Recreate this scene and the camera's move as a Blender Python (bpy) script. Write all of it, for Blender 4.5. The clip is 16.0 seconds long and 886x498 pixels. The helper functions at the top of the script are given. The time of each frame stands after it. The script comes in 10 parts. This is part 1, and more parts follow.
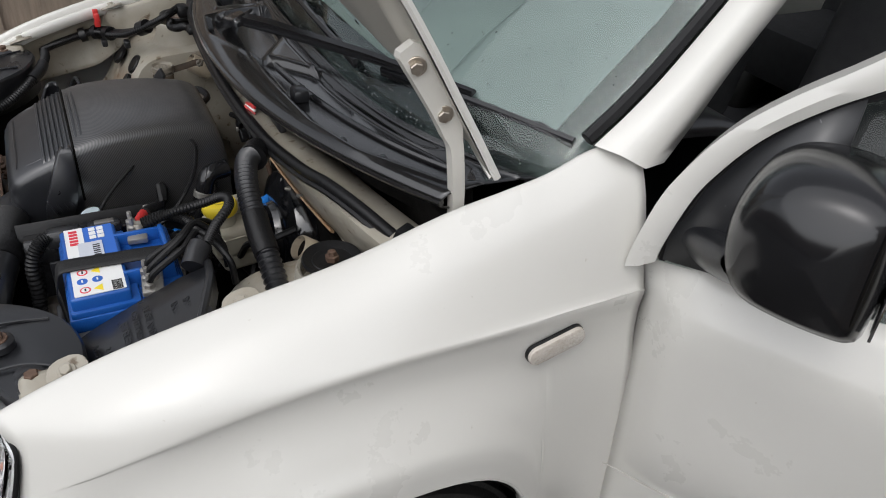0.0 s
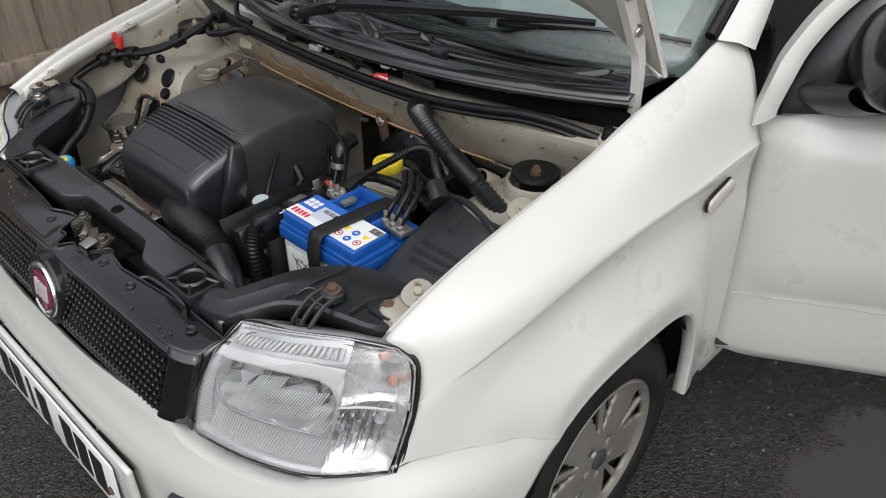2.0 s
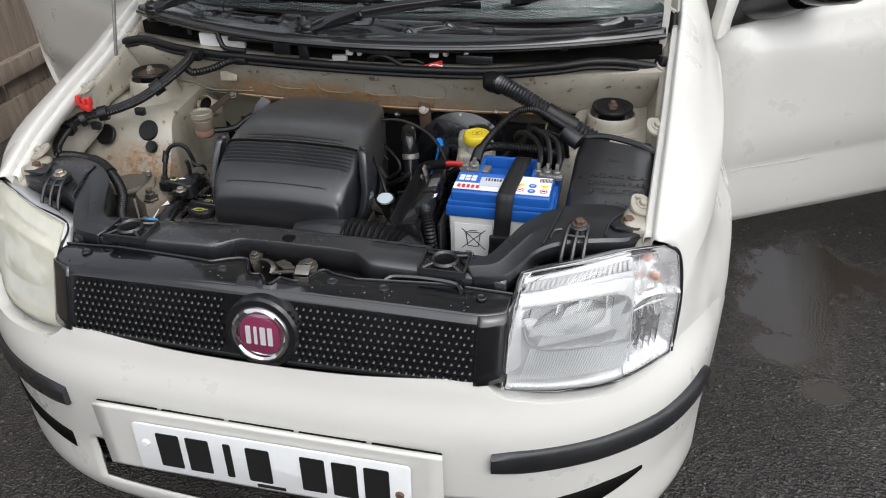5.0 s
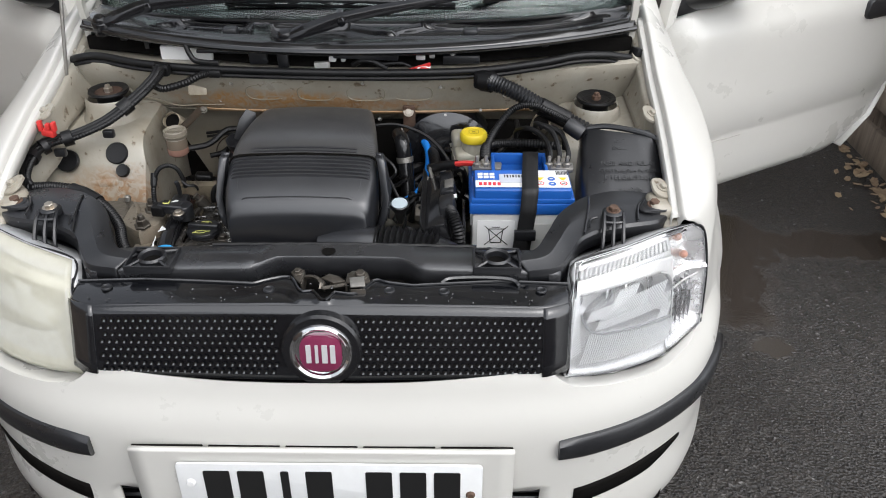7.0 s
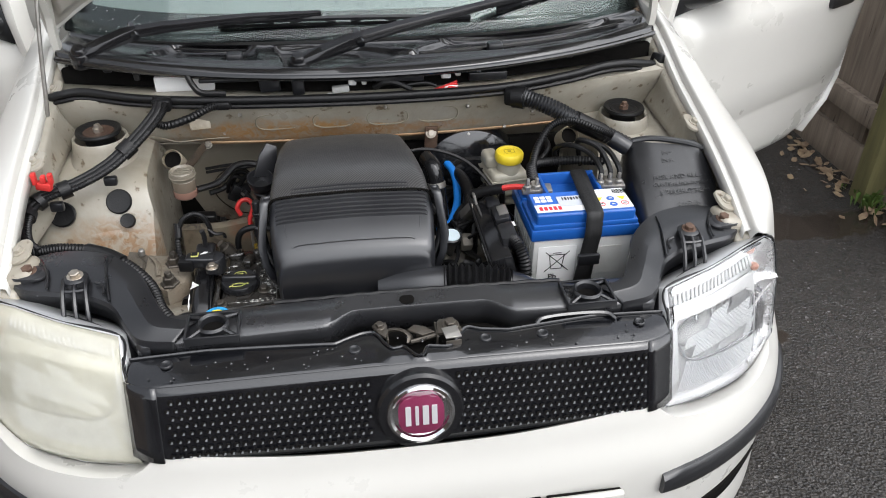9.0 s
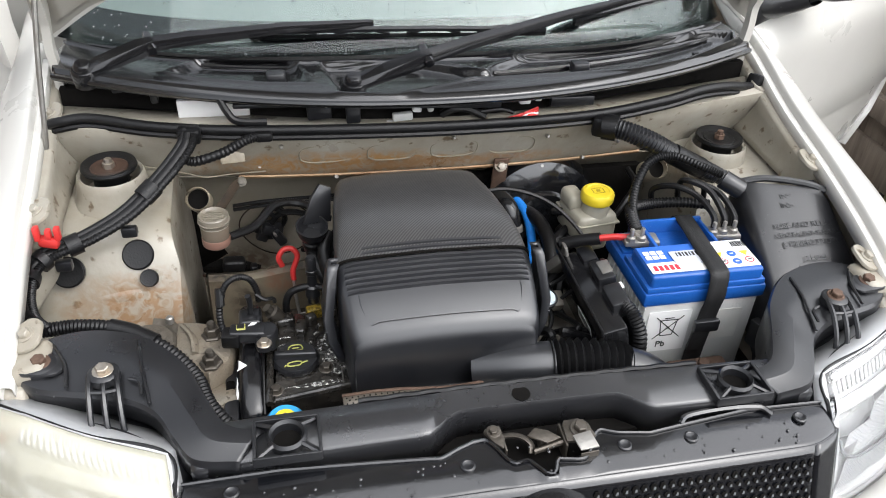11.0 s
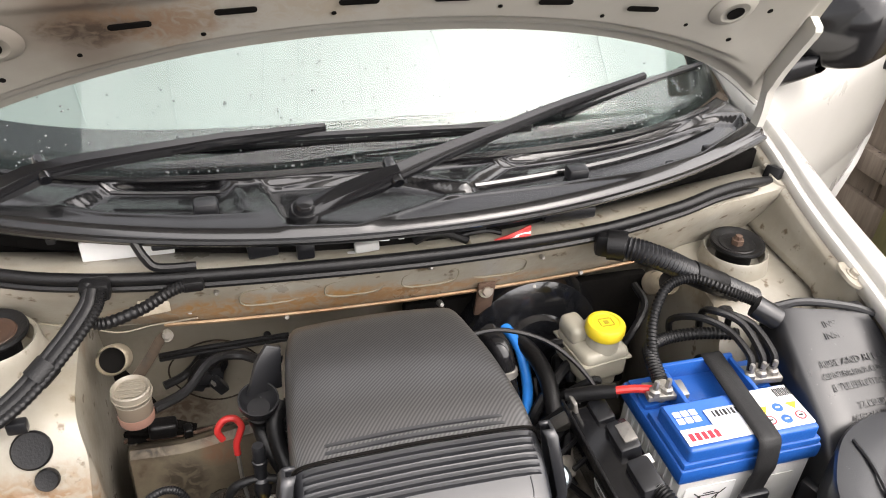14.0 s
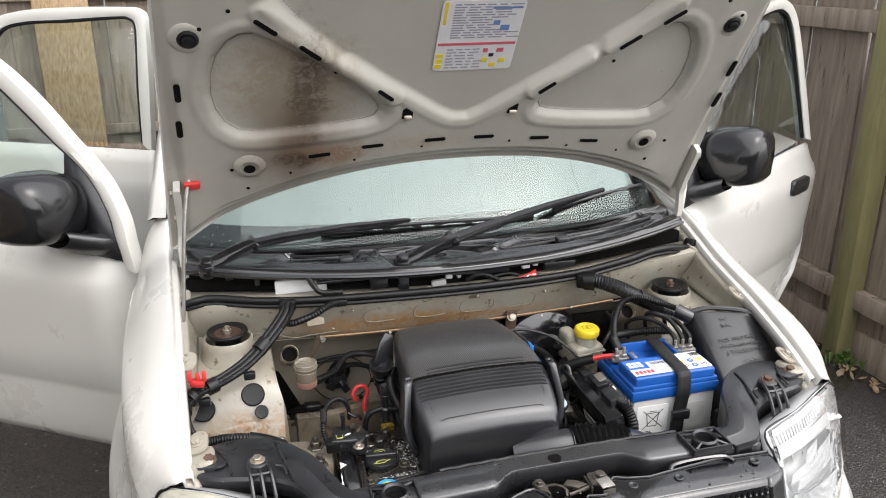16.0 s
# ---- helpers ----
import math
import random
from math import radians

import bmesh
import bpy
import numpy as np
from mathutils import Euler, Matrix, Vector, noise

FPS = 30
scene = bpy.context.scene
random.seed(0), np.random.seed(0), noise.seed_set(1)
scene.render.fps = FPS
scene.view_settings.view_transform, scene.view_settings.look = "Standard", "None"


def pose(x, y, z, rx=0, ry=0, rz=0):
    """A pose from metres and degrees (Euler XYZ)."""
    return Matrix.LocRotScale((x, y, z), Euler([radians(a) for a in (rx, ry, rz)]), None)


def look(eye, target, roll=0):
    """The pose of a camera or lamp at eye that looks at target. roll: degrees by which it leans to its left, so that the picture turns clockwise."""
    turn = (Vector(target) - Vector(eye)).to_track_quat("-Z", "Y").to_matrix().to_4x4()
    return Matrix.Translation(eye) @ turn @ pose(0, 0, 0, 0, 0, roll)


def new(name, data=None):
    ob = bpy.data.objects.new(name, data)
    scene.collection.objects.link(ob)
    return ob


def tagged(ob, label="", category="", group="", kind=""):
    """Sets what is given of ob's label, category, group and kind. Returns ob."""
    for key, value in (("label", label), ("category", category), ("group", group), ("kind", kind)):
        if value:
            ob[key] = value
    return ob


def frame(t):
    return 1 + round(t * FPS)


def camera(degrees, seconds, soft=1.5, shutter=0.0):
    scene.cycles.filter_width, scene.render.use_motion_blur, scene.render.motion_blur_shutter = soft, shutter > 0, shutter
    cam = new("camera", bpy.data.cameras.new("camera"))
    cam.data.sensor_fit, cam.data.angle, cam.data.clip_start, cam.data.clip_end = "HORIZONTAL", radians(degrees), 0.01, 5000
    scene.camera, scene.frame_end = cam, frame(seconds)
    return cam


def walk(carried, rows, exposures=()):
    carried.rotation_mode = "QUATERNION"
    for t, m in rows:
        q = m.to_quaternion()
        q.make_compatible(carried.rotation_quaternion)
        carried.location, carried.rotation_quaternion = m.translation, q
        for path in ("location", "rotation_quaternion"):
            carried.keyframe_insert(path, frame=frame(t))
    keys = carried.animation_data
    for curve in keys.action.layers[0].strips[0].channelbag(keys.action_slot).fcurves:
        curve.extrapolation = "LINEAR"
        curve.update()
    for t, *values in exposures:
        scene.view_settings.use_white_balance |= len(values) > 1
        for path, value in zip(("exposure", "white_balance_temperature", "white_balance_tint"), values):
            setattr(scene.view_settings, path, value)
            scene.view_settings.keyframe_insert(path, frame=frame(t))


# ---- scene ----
cam = camera(58.6, 16.0, soft=1.0)
PATH = [
    (0, (1.416, 0.409, 1.471), (-0.046, 1.19, 0.353), 3.7),
    (0.3, (1.403, 0.323, 1.493), (0.018, 1.176, 0.329), 4.1),
    (0.5, (1.418, 0.266, 1.483), (0.047, 1.179, 0.35), 3.5),
    (1, (1.383, 0.08, 1.46), (0.085, 1.098, 0.329), 2.7),
    (1.5, (1.37, -0.167, 1.471), (0.14, 0.934, 0.342), 1.2),
    (2, (1.259, -0.277, 1.488), (0.108, 0.909, 0.362), -0.3),
    (2.5, (1.148, -0.422, 1.473), (0.102, 0.856, 0.345), -1.3),
    (3, (1.096, -0.619, 1.482), (0.157, 0.739, 0.352), -2.1),
    (3.5, (0.975, -0.683, 1.482), (0.155, 0.759, 0.364), -2.6),
    (4, (0.828, -0.719, 1.482), (0.14, 0.799, 0.377), -2.8),
    (4.5, (0.673, -0.821, 1.489), (0.135, 0.758, 0.387), -2.2),
    (5, (0.555, -0.895, 1.494), (0.148, 0.73, 0.401), -1.8),
    (5.2, (0.505, -0.87, 1.483), (0.15, 0.766, 0.389), -1.6),
    (7.3, (0.191, -0.948, 1.51), (0.202, 0.723, 0.411), -0.3),
    (7.5, (0.174, -0.899, 1.512), (0.208, 0.77, 0.411), -0.5),
    (8, (0.128, -0.807, 1.507), (0.23, 0.856, 0.401), -0.6),
    (8.5, (0.013, -0.808, 1.517), (0.195, 0.845, 0.406), -0.2),
    (8.7, (-0.034, -0.81, 1.521), (0.18, 0.836, 0.405), 0.0),
    (10.8, (-0.238, -0.517, 1.499), (0.126, 1.081, 0.352), 3.0),
    (11, (-0.263, -0.491, 1.489), (0.106, 1.096, 0.33), 3.0),
    (11.5, (-0.329, -0.421, 1.48), (0.067, 1.14, 0.295), 3.5),
    (12, (-0.351, -0.332, 1.466), (0.052, 1.209, 0.256), 3.8),
    (12.5, (-0.333, -0.255, 1.465), (0.075, 1.273, 0.24), 3.9),
    (13, (-0.301, -0.196, 1.467), (0.124, 1.336, 0.254), 3.7),
    (13.5, (-0.268, -0.163, 1.489), (0.201, 1.376, 0.301), 3.7),
    (14, (-0.233, -0.177, 1.501), (0.261, 1.406, 0.383), 3.1),
    (14.5, (-0.246, -0.266, 1.514), (0.268, 1.382, 0.504), 2.1),
    (15, (-0.346, -0.491, 1.539), (0.15, 1.224, 0.639), 0.8),
    (15.5, (-0.439, -0.706, 1.569), (0.05, 1.067, 0.784), -0.0),
    (16, (-0.495, -0.919, 1.587), (-0.004, 0.897, 0.907), -0.4),
]
walk(cam, [(t, look(eye, target, roll)) for t, eye, target, roll in PATH], [(0.0, 0.12, 6400, 10.5), (3.0, 0.36, 6370, 10.2), (5.0, 0.54, 6370, 10), (8.0, 0.74, 6370, 10), (11.5, 1.18, 6400, 10), (12.5, 1.36, 6450, 10.5), (13.2, 1.46, 6650, 11.5), (14.0, 1.52, 6950, 13.5), (14.5, 1.50, 7000, 14), (15.0, 1.36, 6950, 14), (16.0, 1.08, 6600, 11)])

# ---- world and light: an overcast day ----
world = bpy.data.worlds.new("overcast_sky")
scene.world = world
world.use_nodes = True
wn, wl = world.node_tree.nodes, world.node_tree.links
sky = wn.new("ShaderNodeTexSky")
sky.sky_type = "NISHITA"
sky.sun_disc = False
sky.sun_elevation, sky.sun_rotation = radians(54), radians(135)
sky.air_density, sky.dust_density = 1.0, 3.0
grey = wn.new("ShaderNodeHueSaturation")
grey.inputs["Saturation"].default_value = 0.20
wl.new(sky.outputs[0], grey.inputs["Color"])
wl.new(grey.outputs[0], wn["Background"].inputs["Color"])
wn["Background"].inputs["Strength"].default_value = 0.15
sun_data = bpy.data.lights.new("sun", "SUN")
sun_data.energy, sun_data.angle, sun_data.color = 1.55, radians(110), (0.99, 0.99, 1.0)
sun = new("sun", sun_data)
sun.matrix_world = look((2.3, -2.6, 4.8), (0, 0, 0))


# ---- materials ----
def mat(name, col, rough=0.5, metal=0.0, col2=None, vary=6.0, amount=0.5, sharp=0.25, grain=0.0, gscale=200.0, coat=0.0,
        rvar=0.0, speck=None, sscale=60.0, stop=0.62, spec=0.5, stretch=(1, 1, 1)):
    """A surface with a broad stain (col to col2), fine specks and a fine relief, in metres."""
    m = bpy.data.materials.new(name)
    m.use_nodes = True
    n, l = m.node_tree.nodes, m.node_tree.links
    b = n["Principled BSDF"]
    b.inputs["Metallic"].default_value, b.inputs["Roughness"].default_value = metal, rough
    b.inputs["Coat Weight"].default_value, b.inputs["Coat Roughness"].default_value = coat, min(0.22, 0.05 + 0.35 * rough)
    b.inputs["Specular IOR Level"].default_value = spec
    tc = n.new("ShaderNodeTexCoord")
    mp = n.new("ShaderNodeMapping")
    mp.inputs["Scale"].default_value = stretch
    l.new(tc.outputs["Object"], mp.inputs[0])
    at = mp.outputs[0]
    base = n.new("ShaderNodeRGB")
    base.outputs[0].default_value = (*col, 1)
    out = base.outputs[0]
    big = n.new("ShaderNodeTexNoise")
    big.inputs["Scale"].default_value, big.inputs["Detail"].default_value, big.inputs["Roughness"].default_value = vary, 8, 0.62
    l.new(at, big.inputs["Vector"])
    ramp = n.new("ShaderNodeMapRange")
    ramp.inputs["From Min"].default_value, ramp.inputs["From Max"].default_value = 0.5 - sharp, 0.5 + sharp
    l.new(big.outputs["Fac"], ramp.inputs["Value"])
    if col2:
        k = n.new("ShaderNodeMath")
        k.operation = "MULTIPLY"
        k.inputs[1].default_value = amount
        l.new(ramp.outputs[0], k.inputs[0])
        mx = n.new("ShaderNodeMix")
        mx.data_type = "RGBA"
        mx.inputs["B"].default_value = (*col2, 1)
        l.new(k.outputs[0], mx.inputs["Factor"])
        l.new(out, mx.inputs["A"])
        out = mx.outputs["Result"]
    if speck:
        sp = n.new("ShaderNodeTexNoise")
        sp.inputs["Scale"].default_value, sp.inputs["Detail"].default_value = sscale, 4
        l.new(at, sp.inputs["Vector"])
        sr = n.new("ShaderNodeMapRange")
        sr.inputs["From Min"].default_value, sr.inputs["From Max"].default_value = stop, stop + 0.08
        l.new(sp.outputs["Fac"], sr.inputs["Value"])
        mx = n.new("ShaderNodeMix")
        mx.data_type = "RGBA"
        mx.inputs["B"].default_value = (*speck, 1)
        l.new(sr.outputs[0], mx.inputs["Factor"])
        l.new(out, mx.inputs["A"])
        out = mx.outputs["Result"]
    l.new(out, b.inputs["Base Color"])
    if rvar:
        rr = n.new("ShaderNodeMapRange")
        rr.inputs["To Min"].default_value, rr.inputs["To Max"].default_value = max(0.02, rough - rvar), min(1, rough + rvar)
        l.new(ramp.outputs[0], rr.inputs["Value"])
        l.new(rr.outputs[0], b.inputs["Roughness"])
    if grain:
        g = n.new("ShaderNodeTexNoise")
        g.inputs["Scale"].default_value, g.inputs["Detail"].default_value = gscale, 3
        l.new(at, g.inputs["Vector"])
        bp = n.new("ShaderNodeBump")
        bp.inputs["Strength"].default_value, bp.inputs["Distance"].default_value = 1.0, grain
        l.new(g.outputs["Fac"], bp.inputs["Height"])
        l.new(bp.outputs[0], b.inputs["Normal"])
    return m


def glass_mat(name, tint=(1, 1, 1), rough=0.0, mist=0.0, mist_col=(0.8, 0.85, 0.85), mscale=9.0):
    """Clear glass; mist is the share of a pale film of condensation on it."""
    m = bpy.data.materials.new(name)
    m.use_nodes = True
    n, l = m.node_tree.nodes, m.node_tree.links
    b = n["Principled BSDF"]
    b.inputs["Base Color"].default_value = (*tint, 1)
    b.inputs["Transmission Weight"].default_value, b.inputs["Roughness"].default_value, b.inputs["IOR"].default_value = 1.0, rough, 1.45
    if mist:
        d = n.new("ShaderNodeBsdfDiffuse")
        d.inputs["Color"].default_value = (*mist_col, 1)
        t = n.new("ShaderNodeBsdfTranslucent")
        t.inputs["Color"].default_value = (*mist_col, 1)
        a = n.new("ShaderNodeMixShader")
        a.inputs[0].default_value = 0.2
        l.new(d.outputs[0], a.inputs[1]), l.new(t.outputs[0], a.inputs[2])
        tr = n.new("ShaderNodeBsdfTransparent")
        s = n.new("ShaderNodeMixShader")
        no = n.new("ShaderNodeTexNoise")
        no.inputs["Scale"].default_value, no.inputs["Detail"].default_value = mscale, 6
        tc = n.new("ShaderNodeTexCoord")
        l.new(tc.outputs["Object"], no.inputs["Vector"])
        r = n.new("ShaderNodeMapRange")
        r.inputs["From Min"].default_value, r.inputs["From Max"].default_value = 0.3, 0.6
        r.inputs["To Min"].default_value, r.inputs["To Max"].default_value = mist * 0.8, mist
        l.new(no.outputs["Fac"], r.inputs["Value"])
        l.new(r.outputs[0], s.inputs[0])
        l.new(tr.outputs[0], s.inputs[1]), l.new(a.outputs[0], s.inputs[2])
        l.new(s.outputs[0], n["Material Output"].inputs["Surface"])
    return m



def pane_mat(name, tint, gloss=0.9):
    """A thin clear pane: what is behind it shows through, its surface mirrors by Fresnel."""
    m = bpy.data.materials.new(name)
    m.use_nodes = True
    n, l = m.node_tree.nodes, m.node_tree.links
    t, g, f, s = n.new("ShaderNodeBsdfTransparent"), n.new("ShaderNodeBsdfGlossy"), n.new("ShaderNodeLayerWeight"), n.new("ShaderNodeMixShader")
    p, k = n.new("ShaderNodeMath"), n.new("ShaderNodeMath")
    t.inputs["Color"].default_value = (*tint, 1)
    g.inputs["Color"].default_value = (gloss, gloss, gloss, 1)
    g.inputs["Roughness"].default_value = 0.015
    f.inputs["Blend"].default_value = 0.5
    p.operation, p.inputs[1].default_value = "POWER", 5.0
    k.operation, k.inputs[1].default_value, k.inputs[2].default_value = "MULTIPLY_ADD", 0.93, 0.045
    l.new(f.outputs["Facing"], p.inputs[0]), l.new(p.outputs[0], k.inputs[0]), l.new(k.outputs[0], s.inputs[0])
    l.new(t.outputs[0], s.inputs[1]), l.new(g.outputs[0], s.inputs[2])
    l.new(s.outputs[0], n["Material Output"].inputs["Surface"])
    return m


def stain(m, at, spread, colour, size, ragged=0.6, strength=0.8):
    """A ragged stain of its own shape on a material, at a place of the car; spread stretches it."""
    n, l = m.node_tree.nodes, m.node_tree.links
    b = n["Principled BSDF"]
    old = b.inputs["Base Color"].links[0].from_socket
    tc = n.new("ShaderNodeTexCoord")
    mp = n.new("ShaderNodeMapping")
    mp.vector_type = "TEXTURE"
    mp.inputs["Location"].default_value, mp.inputs["Scale"].default_value = at, [size * q for q in spread]
    l.new(tc.outputs["Object"], mp.inputs[0])
    ln = n.new("ShaderNodeVectorMath")
    ln.operation = "LENGTH"
    l.new(mp.outputs[0], ln.inputs[0])
    no = n.new("ShaderNodeTexNoise")
    no.inputs["Scale"].default_value, no.inputs["Detail"].default_value, no.inputs["Roughness"].default_value = 22, 8, 0.65
    l.new(tc.outputs["Object"], no.inputs["Vector"])
    ad = n.new("ShaderNodeMath")
    ad.operation = "MULTIPLY_ADD"
    ad.inputs[1].default_value = ragged * 2
    l.new(no.outputs["Fac"], ad.inputs[0])
    l.new(ln.outputs["Value"], ad.inputs[2])
    r = n.new("ShaderNodeMapRange")
    r.inputs["From Min"].default_value, r.inputs["From Max"].default_value, r.inputs["To Max"].default_value = 1.0 + ragged, 0.45 + ragged, strength
    l.new(ad.outputs[0], r.inputs["Value"])
    fine = n.new("ShaderNodeTexNoise")
    fine.inputs["Scale"].default_value, fine.inputs["Detail"].default_value, fine.inputs["Distortion"].default_value = 48, 7, 1.6
    l.new(tc.outputs["Object"], fine.inputs["Vector"])
    broken = n.new("ShaderNodeMapRange")
    broken.inputs["From Min"].default_value, broken.inputs["From Max"].default_value, broken.inputs["To Min"].default_value = 0.38, 0.56, 0.3
    l.new(fine.outputs["Fac"], broken.inputs["Value"])
    both = n.new("ShaderNodeMath")
    both.operation = "MULTIPLY"
    l.new(r.outputs[0], both.inputs[0]), l.new(broken.outputs[0], both.inputs[1])
    mx = n.new("ShaderNodeMix")
    mx.data_type = "RGBA"
    mx.inputs["B"].default_value = (*colour, 1)
    l.new(both.outputs[0], mx.inputs["Factor"])
    l.new(old, mx.inputs["A"])
    l.new(mx.outputs["Result"], b.inputs["Base Color"])


PAINT = mat("white_car_paint", (0.60, 0.589, 0.552), 0.30, coat=0.6, col2=(0.55, 0.538, 0.50), vary=5, amount=0.35, speck=(0.45, 0.42, 0.36), sscale=90, stop=0.74, rvar=0.06)
BAY = mat("bay_paint", (0.37, 0.348, 0.295), 0.38, col2=(0.25, 0.218, 0.165), vary=7, amount=0.75, sharp=0.16, speck=(0.13, 0.095, 0.06), sscale=46, stop=0.63, grain=0.0012, gscale=45, coat=0.25, rvar=0.12)
for at, spread, colour, size, k in (((-0.50, 0.525, 0.665), (1.3, 0.9, 0.7), (0.27, 0.165, 0.09), 0.11, 0.95), ((-0.47, 0.50, 0.630), (1.4, 0.8, 0.6), (0.22, 0.14, 0.075), 0.075, 0.9),
                                    ((-0.19, 0.716, 0.806), (2.3, 0.5, 0.33), (0.36, 0.20, 0.08), 0.12, 1.0), ((0.06, 0.720, 0.800), (2.6, 0.5, 0.22), (0.34, 0.20, 0.10), 0.09, 0.85),
                                    ((-0.36, 0.74, 0.775), (2.0, 0.6, 0.4), (0.25, 0.16, 0.09), 0.07, 0.8), ((0.45, 0.66, 0.787), (1.2, 1.2, 1.0), (0.20, 0.16, 0.11), 0.06, 0.7)):
    stain(BAY, at, spread, colour, size, strength=k)
# dull tone for the shaded rims of the pressings and the dirty seam
DULLBAY = mat("shade_and_grime_line", (0.20, 0.175, 0.125), 0.6, col2=(0.30, 0.27, 0.21), vary=30, amount=0.7)
GRIME = mat("oily_brown_steel", (0.022, 0.018, 0.014), 0.8, spec=0.2, col2=(0.05, 0.034, 0.022), vary=40, amount=0.8, sharp=0.15, grain=0.001, gscale=120)
BAYDIRT = mat("dirty_bay_paint", (0.50, 0.445, 0.345), 0.40, col2=(0.21, 0.16, 0.105), vary=9, amount=0.75, sharp=0.18, speck=(0.05, 0.04, 0.03), sscale=35, stop=0.6, grain=0.0015, gscale=80)
RUST = mat("rusty_stain", (0.34, 0.19, 0.09), 0.6, col2=(0.44, 0.31, 0.19), vary=16, amount=0.9, sharp=0.15, stretch=(1, 3, 3))
UNDER = mat("bonnet_inner_paint", (0.56, 0.545, 0.50), 0.42, col2=(0.44, 0.42, 0.38), vary=4, amount=0.6, grain=0.0008, gscale=30, coat=0.1)
PLASTIC = mat("black_plastic", (0.0075, 0.0080, 0.0098), 0.34, col2=(0.021, 0.0212, 0.0230), vary=8, amount=0.6, speck=(0.085, 0.085, 0.09), sscale=160, stop=0.70, grain=0.00013, gscale=600, rvar=0.13, spec=0.6, coat=0.22)
WETPL = mat("wet_black_plastic", (0.0042, 0.0046, 0.0060), 0.14, col2=(0.012, 0.0122, 0.0135), vary=12, amount=0.6, grain=0.0003, gscale=120, rvar=0.14, coat=0.9)
COVER = mat("satin_black_cover", (0.012, 0.0128, 0.0155), 0.36, col2=(0.024, 0.0245, 0.027), vary=7, amount=0.6, grain=0.0001, gscale=600, rvar=0.10, speck=(0.13, 0.125, 0.12), sscale=190, stop=0.75, spec=0.9, coat=0.12)
GLOSSB = mat("glossy_black", (0.008, 0.008, 0.009), 0.17, col2=(0.014, 0.014, 0.015), vary=9, amount=0.5, coat=0.15, rvar=0.05)
COWL = mat("wet_scuttle_plastic", (0.0055, 0.0055, 0.0065), 0.22, col2=(0.012, 0.0118, 0.0115), vary=10, amount=0.6, grain=0.0002, gscale=90, rvar=0.05, coat=0.9)
RUBBER = mat("black_rubber", (0.0045, 0.0046, 0.0054), 0.38, spec=0.32, col2=(0.013, 0.0125, 0.0120), vary=10, amount=0.5, grain=0.0005, gscale=300)
TYRE = mat("tyre_rubber", (0.010, 0.010, 0.0105), 0.5, spec=0.35, col2=(0.026, 0.024, 0.021), vary=14, amount=0.6, grain=0.001, gscale=200, rvar=0.2)
ALLOY = mat("dirty_wheel_silver", (0.27, 0.26, 0.24), 0.45, metal=0.35, col2=(0.17, 0.145, 0.115), vary=16, amount=0.7, grain=0.0005, gscale=150)
METAL = mat("dull_grey_metal", (0.42, 0.41, 0.39), 0.42, metal=0.8, col2=(0.2, 0.18, 0.15), vary=25, amount=0.7, grain=0.001, gscale=120)
ALUM = mat("dirty_cast_aluminium", (0.36, 0.34, 0.30), 0.55, metal=0.45, col2=(0.14, 0.11, 0.08), vary=18, amount=0.9, sharp=0.15, grain=0.002, gscale=90)
BOLT = mat("zinc_bolt", (0.55, 0.52, 0.46), 0.35, metal=0.9, col2=(0.3, 0.2, 0.12), vary=60, amount=0.6)
RUSTY = mat("rusty_steel", (0.075, 0.042, 0.030), 0.7, metal=0.3, col2=(0.17, 0.11, 0.075), vary=60, amount=0.8, grain=0.001, gscale=200)
CHROME = mat("chrome", (0.83, 0.83, 0.84), 0.07, metal=1.0, col2=(0.7, 0.7, 0.7), vary=20, amount=0.5)
REFLECT = mat("silver_reflector", (0.56, 0.56, 0.57), 0.22, metal=1.0, col2=(0.74, 0.74, 0.75), vary=14, amount=0.6)
LAMPBODY = mat("lamp_housing_silver", (0.42, 0.425, 0.43), 0.34, metal=0.5, col2=(0.66, 0.66, 0.66), vary=10, amount=0.5)
BLUE = mat("blue_plastic", (0.010, 0.078, 0.33), 0.30, col2=(0.02, 0.11, 0.38), vary=14, amount=0.5, grain=0.0004, gscale=300, speck=(0.25, 0.3, 0.4), sscale=120, stop=0.72)
CASEGREY = mat("pale_grey_case", (0.56, 0.57, 0.56), 0.4, col2=(0.42, 0.41, 0.38), vary=10, amount=0.6, grain=0.0004, gscale=300)
YELLOW = mat("yellow_cap", (0.78, 0.60, 0.02), 0.4, col2=(0.6, 0.45, 0.05), vary=40, amount=0.6)
GREASY = mat("greasy_steel", (0.16, 0.145, 0.125), 0.38, metal=0.75, col2=(0.06, 0.05, 0.04), vary=40, amount=0.8, grain=0.001, gscale=120)
RED = mat("red_plastic", (0.62, 0.03, 0.03), 0.4, col2=(0.45, 0.05, 0.04), vary=40, amount=0.6)
BLUEHOSE = mat("blue_hose", (0.01, 0.22, 0.72), 0.35, col2=(0.02, 0.15, 0.5), vary=30, amount=0.5)
BLUECAP = mat("cyan_blue_cap", (0.02, 0.28, 0.60), 0.4, col2=(0.03, 0.2, 0.4), vary=40, amount=0.5)
AMBER = mat("amber_bulb_and_image", (0.40, 0.17, 0.11), 0.35, col2=(0.52, 0.40, 0.34), vary=60, amount=0.5)
MILKY = mat("milky_plastic", (0.36, 0.345, 0.285), 0.35, col2=(0.29, 0.255, 0.195), vary=20, amount=0.7)
WHITEP = mat("white_label", (0.78, 0.78, 0.77), 0.35, col2=(0.68, 0.68, 0.67), vary=20, amount=0.6)
BLACKINK = mat("black_print", (0.012, 0.012, 0.012), 0.4)
